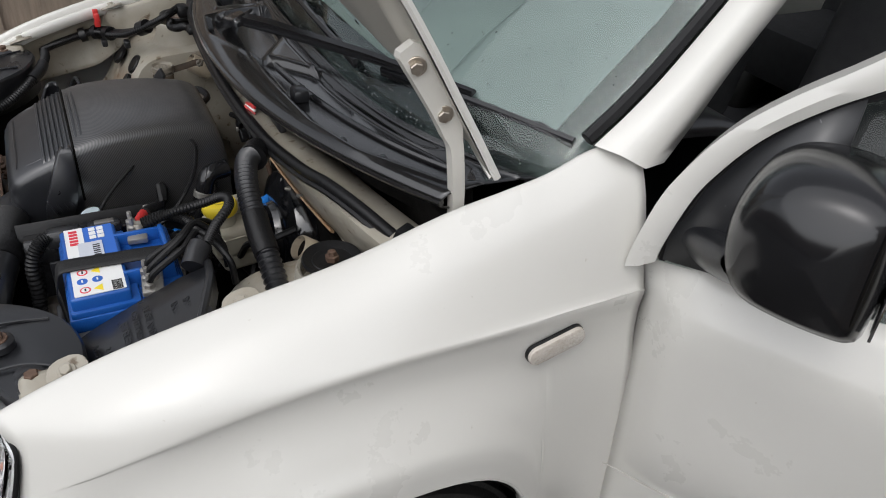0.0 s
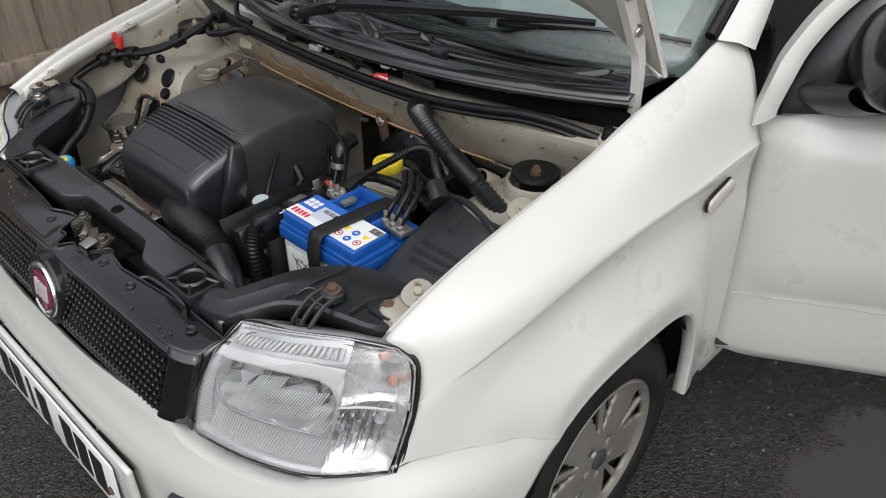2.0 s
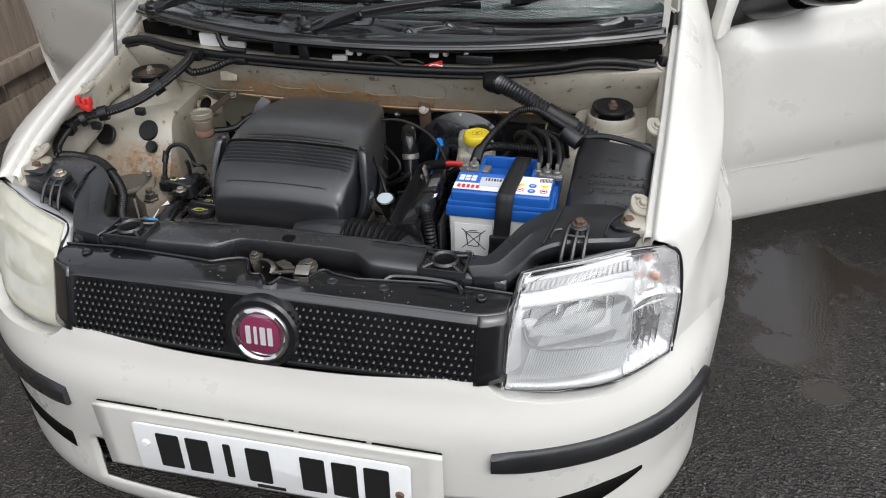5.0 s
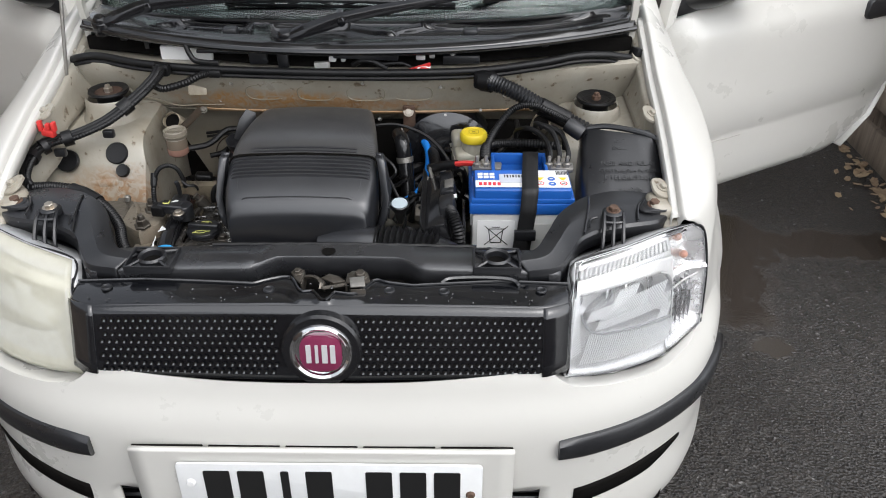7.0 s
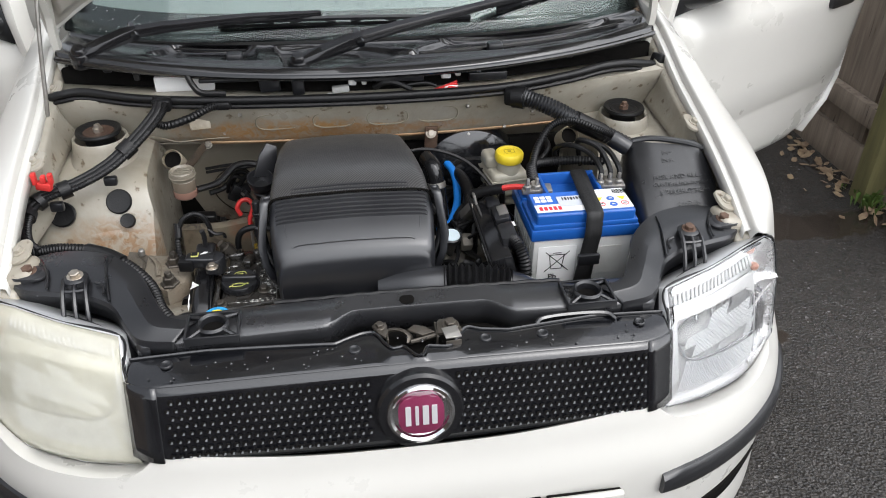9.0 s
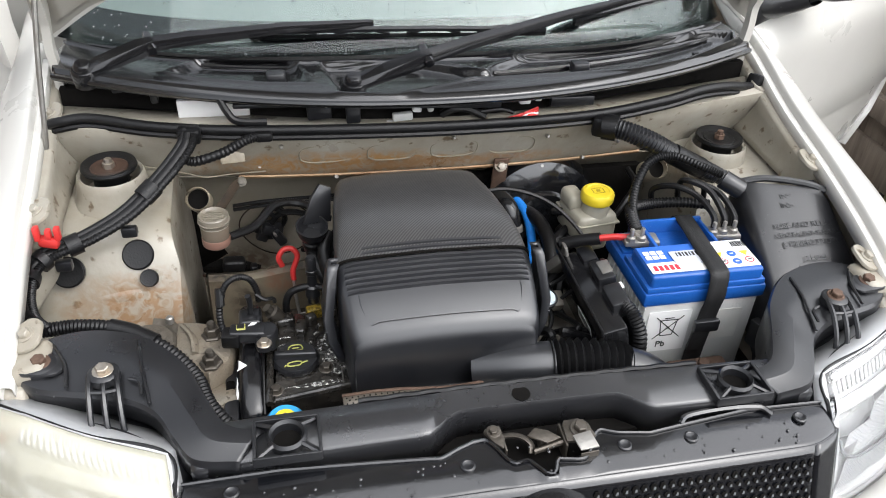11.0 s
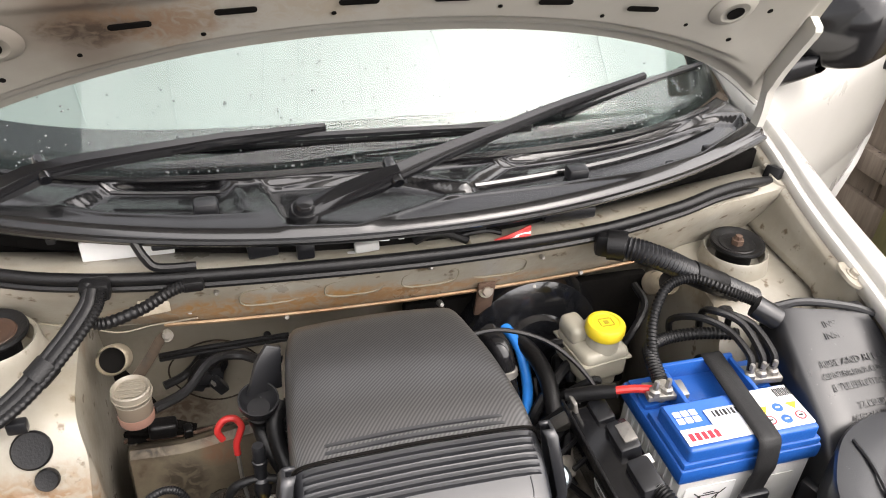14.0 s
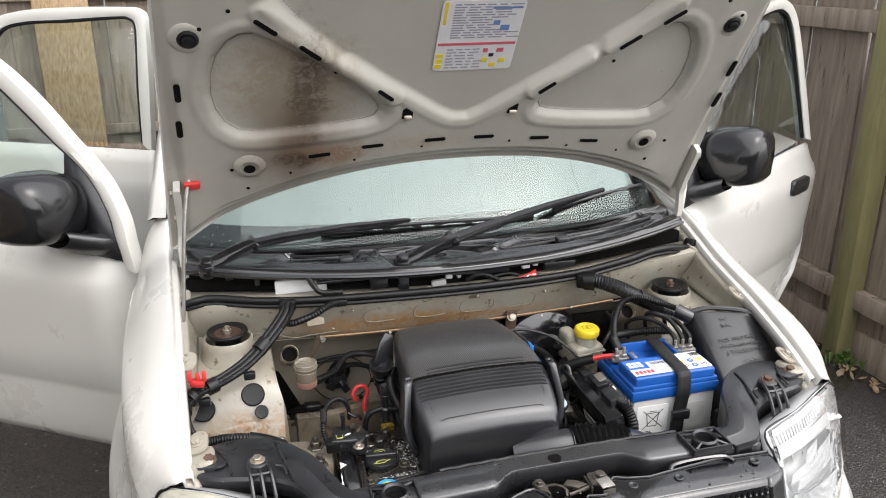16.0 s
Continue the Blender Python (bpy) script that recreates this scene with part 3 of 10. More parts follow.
part("mark", prism(bmesh.new(), rounded(0.055, 0.007, 0.001, 2, 0.0, -0.049), PLATE @ pose(0, 0, 0.004), 0.001), BLACKINK, plate)
for x, mm in ((-0.238, WHITEP), (0.240, RUSTY)):
    q = PLATE @ V((x, -0.012 if x > 0 else 0.012, 0.004))
    part("screw", lathe(bmesh.new(), [(0.008, 0), (0.008, 0.002), (0.0055, 0.005)], q, (0, -1, 0.1), 16), mm, plate, "plate screw")


# grille
def grille_y(x, z):
    return 0.026 + 0.055 * x * x + (z - 0.63) * 0.36 + 5.5 * max(0.0, abs(x) - 0.35) ** 2


grille = None
bm = bmesh.new()
rows = []
for j in range(9):
    z = 0.612 + 0.122 * j / 8
    rows.append([V((x, grille_y(x, z) + (0.010 if j == 0 else 0), z - 0.012 * (1 - (x / 0.413) ** 2) * (1 - j / 8) - 0.012 * (x / 0.41) ** 2 * (j / 8))) for x in [-0.413 + 0.826 * i / 48 for i in range(49)]])
grid(bm, rows)
grille = part("radiator_grille", bm, WETPL, car, "black plastic grille with rows of small holes", solid=0.004, offset=1)
# smooth end cheeks
for sx in (1, -1):
    bm = bmesh.new()
    rows = [[V((sx * x, grille_y(x, z) - 0.0015 * (0.3 + 0.7 * (0 < k < 6)), z - 0.012 * (x / 0.41) ** 2 * (z - 0.612) / 0.122)) for k, x in enumerate([0.366 + 0.046 * i / 6 for i in range(7)])] for z in [0.616 + 0.118 * i / 6 for i in range(7)]]
    grid(bm, rows)
    part("end_cheek", bm, WETPL, grille, "smooth black end cheek", solid=0.0045, offset=1)
    bm = bmesh.new()
    lamp_side = cr([(0.407, 0.054, 0.592), (0.411, 0.076, 0.66), (0.418, 0.108, 0.718), (0.422, 0.130, 0.735)], 9)
    rows = []
    for i in range(9):
        z = 0.616 + 0.118 * i / 8
        a = V((0.4085, grille_y(0.409, z) - 0.001, z - 0.012 * (z - 0.612) / 0.122))
        rows.append([V((sx * p.x, p.y, p.z)) for p in (a, a.lerp(lamp_side[i], 0.4) + V((0.001, 0, 0)), lamp_side[i], lamp_side[i] + V((0.002, 0.02, 0)))])
    grid(bm, rows)
    part("cheek_side", bm, WETPL, grille, "smooth black end cheek", solid=0.002)
# the holes: small near-black caps for their shade, grey flecks for glints on the webs
pit, fleck = bmesh.new(), bmesh.new()
for j in range(8):
    z = 0.628 + 0.0120 * j
    for i in range(-29, 30):
        x = (i + (0.5 if j % 2 else 0.0)) * 0.0122
        if abs(x) < 0.062 or abs(x) > 0.360:
            continue
        y, zz = grille_y(x, z), z - 0.012 * (x / 0.41) ** 2 * (z - 0.612) / 0.122
        m = frame_at((x, y - 0.0048, zz), (1, 0.11 * x, 0), (0, 0.36, 1))
        hgt = 0.0062 if j == 7 else 0.0040
        ring = [m @ V((0.0046 * math.cos(a), hgt * math.sin(a), 0.0006)) for a in (k * math.pi / 3 for k in range(6))]
        mid = [m @ V((0.0038 * math.cos(a), (hgt - 0.0008) * math.sin(a), 0.0012)) for a in (k * math.pi / 3 for k in range(6))]
        vs = grid(pit, [ring, mid], True)
        pit.faces.new(vs[1])
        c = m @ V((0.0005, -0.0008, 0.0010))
        a = [fleck.verts.new(c + m.to_3x3() @ V(d)) for d in ((-0.0018, -0.0020, 0.0010), (0.0020, -0.0020, 0.0010), (0.0022, 0.0016, 0.0006), (0.0002, 0.0020, 0.0006))]
        fleck.faces.new(a)
tagged(part("perforation", pit, DARK, grille, "near-black caps painted as rows of shaded holes", smooth=0), kind="stuff")
tagged(part("web_glints", fleck, mat("wet_web_glint", (0.13, 0.135, 0.14), 0.25), grille, "wet webs in the holes, their glints painted pale grey", smooth=0), kind="stuff")
# round badge
SATIN = mat("satin_silver", (0.74, 0.74, 0.75), 0.35, metal=0.4, col2=(0.66, 0.66, 0.67), vary=40, amount=0.5)
BM = frame_at((0.008, 0.034, 0.666), (1, 0, 0), (0, 0.16, 1))
part("badge_surround", lathe(bmesh.new(), [(0.066, -0.02), (0.066, 0.004), (0.062, 0.009), (0.052, 0.010), (0.05, 0.004)], BM.translation, BM.to_3x3() @ V((0, 0, 1)), 40), GLOSSB, grille, "black badge surround")
part("badge_ring", lathe(bmesh.new(), [(0.051, 0.003), (0.052, 0.010), (0.050, 0.014), (0.046, 0.0155), (0.042, 0.013), (0.041, 0.008)], BM.translation, BM.to_3x3() @ V((0, 0, 1)), 40), CHROME, grille, "chrome badge ring")
part("badge_shield", prism(bmesh.new(), rounded(0.068, 0.066, 0.022, 6), BM @ pose(0, 0, 0.008), 0.006, 0.002), BADGE, grille, "dark red badge shield")
for k, x in enumerate((-0.0195, -0.0065, 0.0065, 0.0195)):
    part("badge_bar", prism(bmesh.new(), rounded((0.008, 0.005, 0.009, 0.008)[k], 0.033, 0.001, 2, x, 0), BM @ pose(0, 0, 0.014), 0.002), SATIN, grille, "plain satin bar")

# ---- headlamps ----
LB = [(0.409, 0.056, 0.588), (0.50, 0.085, 0.577), (0.595, 0.133, 0.575), (0.678, 0.213, 0.583)]
LM = [(0.413, 0.077, 0.66), (0.50, 0.109, 0.668), (0.600, 0.169, 0.672), (0.683, 0.250, 0.675)]
LT = [(0.420, 0.111, 0.722), (0.505, 0.147, 0.739), (0.595, 0.203, 0.751), (0.672, 0.271, 0.746)]
LU = [(0.427, 0.158, 0.754), (0.515, 0.187, 0.768), (0.588, 0.225, 0.775), (0.647, 0.264, 0.767)]


def inset(rows, d, k=0.86):
    """The lamp's skin moved inwards and shrunk to its middle."""
    mid = sum((V(p) for r in rows for p in r), V()) / sum(len(r) for r in rows)
    n = V((0.45, -0.72, 0.42)).normalized()
    return [[mid + (V(p) - mid) * k - n * d for p in r] for r in rows]


def mirrored(rows, sx):
    return [[V((sx * p[0], p[1], p[2])) for p in r] for r in rows]


LAMP = [[cr([cr(r, 41)[i] for r in (LB, LM, LT, LU)], 41)[j] for j in range(41)] for i in range(41)]


def lamp_at(u, v, d=0.0):
    """A place under the lens: u outwards, v upwards, d metres inwards."""
    a, b = min(39.999, max(0.0, u * 40)), min(39.999, max(0.0, v * 40))
    i, j = int(a), int(b)
    p00, p10, p01, p11 = LAMP[i][j], LAMP[i + 1][j], LAMP[i][j + 1], LAMP[i + 1][j + 1]
    p = p00.lerp(p10, a - i).lerp(p01.lerp(p11, a - i), b - j)
    nrm = (p10 - p00).cross(p01 - p00).normalized()
    return p - nrm * (d if nrm.y < 0 else -d)


def bowl_mask(u, v):
    """How far (u, v) lies inside the main window, 0 at its rim."""
    low = lerp_table(u, [0.08, 0.13, 0.20, 0.30, 0.44, 0.69], [0.44, 0.345, 0.295, 0.27, 0.25, 0.222])
    high = 0.635 - 0.19 * u - 0.10 * max(0.0, (u - 0.60) / 0.09) ** 2
    left = 0.045 + 0.10 * (0.62 - v)
    return min((v - low) * 0.16, (high - v) * 0.16, (u - left) * 0.30, (0.692 - u) * 0.30)


YELLOWED = glass_mat("yellowed_lens", mist=0.42, mist_col=(0.74, 0.72, 0.60), mscale=14.0)
RIBS = mat("bright_lens_ribs", (0.58, 0.59, 0.59), 0.30, metal=0.1, col2=(0.62, 0.63, 0.64), vary=30, amount=0.6)
FROST = mat("frosted_shield", (0.34, 0.345, 0.345), 0.45, metal=0.5, col2=(0.30, 0.30, 0.31), vary=30, amount=0.6)
SHADOWLINE = mat("grey_window_rim", (0.26, 0.265, 0.27), 0.25, col2=(0.36, 0.36, 0.37), vary=40, amount=0.6)
SATINCHROME = mat("satin_chrome_film", (0.66, 0.66, 0.665), 0.26, metal=0.75, col2=(0.74, 0.73, 0.72), vary=30, amount=0.7, grain=0.0012, gscale=70, rvar=0.14)
PLAINSILVER = mat("plain_bright_silver", (0.49, 0.49, 0.485), 0.36, metal=0.2, col2=(0.54, 0.54, 0.54), vary=12, amount=0.5)


def lamp_sheet(bm, sx, u0, u1, v0, v1, depth, nu=24, nv=16):
    """A sheet under the lens; v0, v1 and depth may depend on u and v."""
    rows = []
    for i in range(nu + 1):
        u = u0 + (u1 - u0) * i / nu
        a, b = v0(u) if callable(v0) else v0, v1(u) if callable(v1) else v1
        row = []
        for j in range(nv + 1):
            v = a + (b - a) * j / nv
            p = lamp_at(u, v, depth(u, v) if callable(depth) else depth)
            row.append(V((sx * p.x, p.y, p.z)))
        rows.append(row)
    grid(bm, rows)
    return bm


def lamp_line(bm, sx, pts, r, m=24, n=5):
    q = [lamp_at(u, v, d) for u, v, d in pts]
    tube(bm, [V((sx * p.x, p.y, p.z)) for p in q], r, n, m)


for sx in (1, -1):
    lamp = thing("headlamp", (sx * 0.55, 0.2, 0.58), "clear headlamp with chrome reflector and amber bulb" if sx > 0 else "yellowed, clouded headlamp with chrome reflector", "headlamp", "headlamps")
    R = [LB, LM, LT, LU]
    bm = bmesh.new()
    loft(bm, mirrored(R, sx), 22, 20)
    lens = part("lens", bm, LENS if sx > 0 else YELLOWED, lamp, "clear outer lens" if sx > 0 else "yellowed outer lens", solid=0.003, smooth=60)
    lens.visible_shadow = False
    # side walls, and the back that dips at the main window
    bm = bmesh.new()
    ring = lambda rr: [V(p) for p in rr[0]] + [V(r[-1]) for r in rr[1:-1]] + [V(p) for p in rr[-1][::-1]] + [V(r[0]) for r in rr[-2:0:-1]]
    grid(bm, [mirrored([ring(R)], sx)[0], mirrored([ring(inset(R, 0.03, 0.985))], sx)[0], mirrored([ring(inset(R, 0.06, 0.95))], sx)[0]], True)
    lamp_sheet(bm, sx, 0.012, 0.705, 0.015, 0.97, lambda u, v: 0.011 + 0.036 * max(0.0, min(1.0, bowl_mask(u, v) / 0.006)) + 0.016 * max(0.0, min(1.0, bowl_mask(u, v) / 0.05)), 70, 60)
    shell = bmesh.new()
    grid(shell, [mirrored([ring(inset(R, d, k))], sx)[0] for d, k in ((0.003, 1.006), (0.03, 0.997), (0.062, 0.962), (0.10, 0.90))], True)
    part("housing_shell", shell, PLASTIC, lamp, "dark outside of the lamp housing")
    part("housing", bm, LAMPBODY, lamp, "bright silver lamp housing", solid=0.0015, offset=1, smooth=30)
    bm = bmesh.new()
    lamp_sheet(bm, sx, 0.70, 0.99, 0.015, 0.97, lambda u, v: 0.004 + (0.016 + 0.018 * math.sin(math.pi * (u - 0.70) / 0.29)) * min(1, (v - 0.015) / 0.10, (0.99 - u) / 0.05) - 0.012 * max(0, 1 - abs(v - 0.385) / 0.03), 28, 50)
    part("outer_housing", bm, SATINCHROME, lamp, "bright silver indicator housing", smooth=40)
    # seal round the lens, broad along the outer and lower edge
    bm = bmesh.new()
    tube(bm, mirrored([ring(inset(R, 0.004, 1.0)) + ring(inset(R, 0.004, 1.0))[:1]], sx)[0], 0.0020, 6, 90)
    tube(bm, mirrored([[V(r[-1]) + V((0.002, 0.005, 0.0)) for r in (LB, LM, LT, LU)]], sx)[0], 0.003, 6, 24)
    tube(bm, mirrored([[V(p) + V((0.0, 0.003, -0.001)) for p in LB]], sx)[0], 0.0018, 6, 30)
    part("lamp_seal", bm, RUBBER, lamp, "thin black lamp seal")
    # smooth white band above the window
    bm = bmesh.new()
    lamp_sheet(bm, sx, 0.015, 0.70, lambda u: 0.645 - 0.19 * u - 0.10 * max(0.0, (u - 0.60) / 0.09) ** 2, lambda u: 0.755 - 0.21 * u, lambda u, v: 0.0065, 40, 6)
    part("bright_band", bm, PLAINSILVER, lamp, "smooth bright silver band", solid=0.002, offset=1)
    # upper row of flutes
    for i in range(21):
        u0 = 0.035 + 0.031 * i
        bm = bmesh.new()
        lamp_sheet(bm, sx, u0, u0 + 0.021, lambda u: 0.80 - 0.20 * u, lambda u: 0.905 - 0.10 * u, lambda u, v: 0.006, 2, 4)
        part("flute", bm, PLAINSILVER, lamp, solid=0.004, offset=1)
    # main bowl: elliptical shield, bright facets, bulb
    bm = bmesh.new()
    rows = []
    for k in range(7):
        w = k / 6
        rows.append([(lambda p: V((sx * p.x, p.y, p.z)))(lamp_at(0.40 + 0.235 * w * math.cos(a), 0.345 + (0.165 if math.sin(a) > 0 else 0.075) * w * math.sin(a), 0.020 + 0.030 * w * w)) for a in (2 * math.pi * q / 40 for q in range(40))])
    grid(bm, rows[1:], True)
    part("bulb_shield", bm, FROST, lamp, "domed chrome bulb shield", solid=0.001)
    for u0, u1 in ((0.06, 0.13), (0.30, 0.345), (0.43, 0.50), (0.585, 0.645)):
        bm = bmesh.new()
        lamp_sheet(bm, sx, u0, u1, lambda u: 0.52 - 0.19 * u, lambda u: 0.625 - 0.19 * u, lambda u, v: 0.030 + 0.12 * (u - u0), 4, 4)
        part("facet", bm, REFLECT, lamp, solid=0.001, offset=1)
    # fine slanted ribs of the lens: window, lower field, inner strip
    bm = bmesh.new()
    for i in range(62):
        u = -0.10 + 0.0128 * i
        pts = [(u + 0.13 * w, 0.24 + 0.30 * w, 0.0035) for w in (0, 0.25, 0.5, 0.75, 1)]
        pts = [p for p in pts if bowl_mask(p[0], p[1]) > 0.001 and p[1] < 0.56 - 0.3 * abs(p[0] - 0.40)]
        if len(pts) > 1:
            lamp_line(bm, sx, pts, 0.0008, 8, 4)
    for i in range(40):
        u = 0.10 + 0.0147 * i
        top_v = lerp_table(u, [0.13, 0.20, 0.44, 0.69], [0.30, 0.262, 0.225, 0.20])
        lamp_line(bm, sx, [(u, 0.085, 0.0035), (u + 0.028, 0.5 * (0.085 + top_v), 0.0035), (u + 0.050, top_v, 0.0035)], 0.0012, 8, 4)
    for i in range(26):
        v = 0.13 + 0.019 * i
        lamp_line(bm, sx, [(0.016, v, 0.0035), (0.045 + 0.12 * (0.62 - v) * 0.9, v + 0.06, 0.0035)], 0.0010, 5, 4)
    tagged(part("lens_flutes", bm, RIBS, lamp, "fine slanted ribs of the lens"), kind="stuff")
    bm = bmesh.new()
    lamp_line(bm, sx, [(0.075, 0.47, 0.004), (0.105, 0.385, 0.004), (0.15, 0.325, 0.004), (0.24, 0.280, 0.004), (0.44, 0.250, 0.004), (0.685, 0.222, 0.004)], 0.0020, 40)
    part("window_rim", bm, SHADOWLINE, lamp, "grey lower rim of the window")
    bm = bmesh.new()
    lamp_line(bm, sx, [(0.60, 0.53, 0.004), (0.66, 0.49, 0.004), (0.688, 0.43, 0.004), (0.692, 0.34, 0.004), (0.700, 0.22, 0.004), (0.715, 0.09, 0.004)], 0.0016, 40)
    part("divider", bm, LAMPBODY, lamp, "silver dividing line")
    bm = bmesh.new()
    lamp_line(bm, sx, [(0.70, 0.385, 0.004), (0.80, 0.39, 0.004), (0.93, 0.365, 0.004)], 0.0018, 20)
    part("cross_divider", bm, PLAINSILVER, lamp, "silver line under the indicator")
    # indicator bulb, and its reflection in the chrome built as a second solid
    for u, v, q in ((0.868, 0.80, 0.0085), (0.905, 0.50, 0.0075)):
        p = lamp_at(u, v, 0.027)
        part("amber_spot", lathe(bmesh.new(), [(q * 0.5, -q), (q * 0.95, -q * 0.4), (q, 0.2 * q), (q * 0.7, q * 0.75), (q * 0.2, q)], (sx * p.x, p.y, p.z), (sx * 0.5, -0.8, 0.3), 18), AMBER, lamp, "amber spot behind clear plastic, of the bulb and its modelled reflection")
    # upright fins in the lower outer corner
    for k in range(5):
        bm = bmesh.new()
        u0 = 0.725 + 0.043 * k
        lamp_sheet(bm, sx, u0, u0 + 0.026, 0.13 - 0.008 * k, 0.345, lambda u, v: 0.008 + 0.020 * (u - u0) / 0.026 + 0.02 * (v - 0.2) ** 2, 4, 8)
        part("side_facet", bm, REFLECT, lamp, "chrome facet", solid=0.001)
    for u, v in ((0.715, 0.265), (0.88, 0.30)):
        p = lamp_at(u, v, 0.012)
        part("side_bulb", lathe(bmesh.new(), [(0.008, -0.01), (0.009, 0.0), (0.007, 0.003), (0.004, 0.001)], (sx * p.x, p.y, p.z), (sx * 0.45, -0.8, 0.2), 16), SHADOWLINE, lamp, "grey bulb socket")


# ---- wheels ----
def wheel(at, sx, turn=0.0):
    """Tyre and a silver five-spoke rim with paired openings."""
    at = V(at)
    ax = (pose(0, 0, 0, 0, 0, turn) @ V((sx, 0, 0))).normalized()
    bm = bmesh.new()
    r = 0.268
    lathe(bm, [(0.178, -0.16), (0.20, -0.168), (0.235, -0.165), (0.258, -0.150), (r, -0.125), (r + 0.002, -0.085), (r, -0.045), (0.258, -0.018), (0.235, -0.004), (0.205, 0.0), (0.186, -0.006), (0.178, -0.014)], at, ax, 72, caps=False)
    w = part("front_wheel" if at.y < 1.5 else "rear_wheel", bm, TYRE, car, "worn black tyre on a dirty silver wheel")
    bm = bmesh.new()
    for k in range(3):
        lathe(bm, [(r + 0.0005, -0.115 + k * 0.03), (r + 0.0045, -0.113 + k * 0.03), (r + 0.0045, -0.097 + k * 0.03), (r + 0.0005, -0.095 + k * 0.03)], at, ax, 72)
    part("tread", bm, TYRE, w)
    # rim disc with openings
    bm = bmesh.new()
    turnm = V((0, 0, 1)).rotation_difference(ax).to_matrix()
    radii = [0.020, 0.032, 0.05, 0.065, 0.078, 0.09, 0.102, 0.114, 0.126, 0.138, 0.150, 0.160, 0.168, 0.174, 0.181]
    high = [-0.012, -0.012, -0.013, -0.015, -0.016, -0.0165, -0.017, -0.0175, -0.018, -0.0185, -0.019, -0.018, -0.013, -0.008, -0.012]
    n = 120
    vs = [[bm.verts.new(at + turnm @ V((q * math.cos(2 * math.pi * k / n), q * math.sin(2 * math.pi * k / n), h))) for k in range(n)] for q, h in zip(radii, high)]
    for j in range(len(radii) - 1):
        for k in range(n):
            a = (k + 0.5) % 24
            mid = 0.5 * (radii[j] + radii[j + 1])
            wide = 2.0 + (mid - 0.09) * 45
            opening = 0.078 < mid < 0.158 and (1.3 < abs(a - 12) < 1.3 + wide)
            nut = 0.028 < mid < 0.05 and abs(((k + 12.5) % 24) - 12) < 4
            if opening or nut:
                continue
            bm.faces.new((vs[j][k], vs[j][(k + 1) % n], vs[j + 1][(k + 1) % n], vs[j + 1][k]))
    part("rim", bm, ALLOY, w, "dirty silver five-spoke rim", solid=0.012, offset=-1, smooth=30)
    part("rim_back", lathe(bmesh.new(), [(0.178, -0.15), (0.178, -0.035), (0.16, -0.045), (0.02, -0.050)], at, ax, 40), DARK, w, "dark inside of the wheel")
    part("hub_cap", lathe(bmesh.new(), [(0.023, -0.02), (0.023, -0.010), (0.019, -0.007)], at, ax, 28), mat("dull_hub_cap", (0.045, 0.045, 0.06), 0.4, col2=(0.08, 0.075, 0.07), vary=60), w, "dull dark hub cap")
    return w


for x, y, t in ((0.750, 0.704, 0), (-0.750, 0.704, 0), (0.738, 2.95, 0), (-0.738, 2.95, 0)):
    wheel((x, y, 0.251), 1 if x > 0 else -1, t)
for sx in (1, -1):
    bm = bmesh.new()
    rows = []
    for k in range(25):
        a = math.pi * (0.04 + 0.98 * k / 24)
        rows.append([V((sx * x, ARCH_Y + 0.285 * math.cos(a), ARCH_Z + 0.345 * math.sin(a))) for x in (0.772, 0.70, 0.62, 0.52)])
    grid(bm, rows)
    part("arch_liner", bm, DARK, car, "dark wheel arch liner", solid=0.004, offset=1)


# ---- cabin shell ----
def side_x(z):
    """Half the body's breadth at a height."""
    return smooth_table(z, [0.2, 0.35, 0.55, 0.82, 0.90, 1.0, 1.2, 1.45, 1.50], [0.735, 0.752, 0.757, 0.757, 0.745, 0.722, 0.665, 0.585, 0.54])


PIL = [(0.667, 1.026, 1.010), (0.661, 1.09, 1.056), (0.650, 1.16, 1.112), (0.626, 1.31, 1.25), (0.596, 1.46, 1.40), (0.555, 1.58, 1.47)]
PIL_OUT = [(0.716, 1.078, 0.990), (0.705, 1.135, 1.050), (0.690, 1.20, 1.118), (0.660, 1.36, 1.268), (0.624, 1.51, 1.402), (0.588, 1.63, 1.452)]
for sx in (1, -1):
    bm = bmesh.new()
    inner, outer = cr(PIL, 24), cr(PIL_OUT, 24)
    rows = []
    for a, b in zip(inner, outer):
        mid = a.lerp(b, 0.5) + V((0.007, -0.006, 0.007))
        rows.append([V((sx * p.x, p.y, p.z)) for p in (a + V((-0.006, 0.03, -0.012)), a, mid, b, b + V((-0.02, 0.05, -0.01)), a + V((0.0, 0.09, -0.03)))])
    grid(bm, rows, True)
    part("windscreen_pillar", bm, PAINT, car, "white painted windscreen pillar", smooth=70)
    bm = bmesh.new()
    tube(bm, [V((sx * (x - 0.012), y - 0.004, z + 0.004)) for x, y, z in PIL], 0.011, 8, 40)
    part("pillar_seal", bm, RUBBER, car, "black windscreen seal")
# roof
bm = bmesh.new()
loft(bm, [[(sx * w, y, z - (0.035 if abs(sx) == 1 else 0)) for sx in (-1, -0.55, 0, 0.55, 1)] for y, w, z in ((1.55, 0.56, 1.475), (1.8, 0.575, 1.50), (2.4, 0.575, 1.505), (3.0, 0.56, 1.49), (3.38, 0.53, 1.45))], 24, 24)
part("roof", bm, PAINT, car, "white painted roof", solid=0.03)
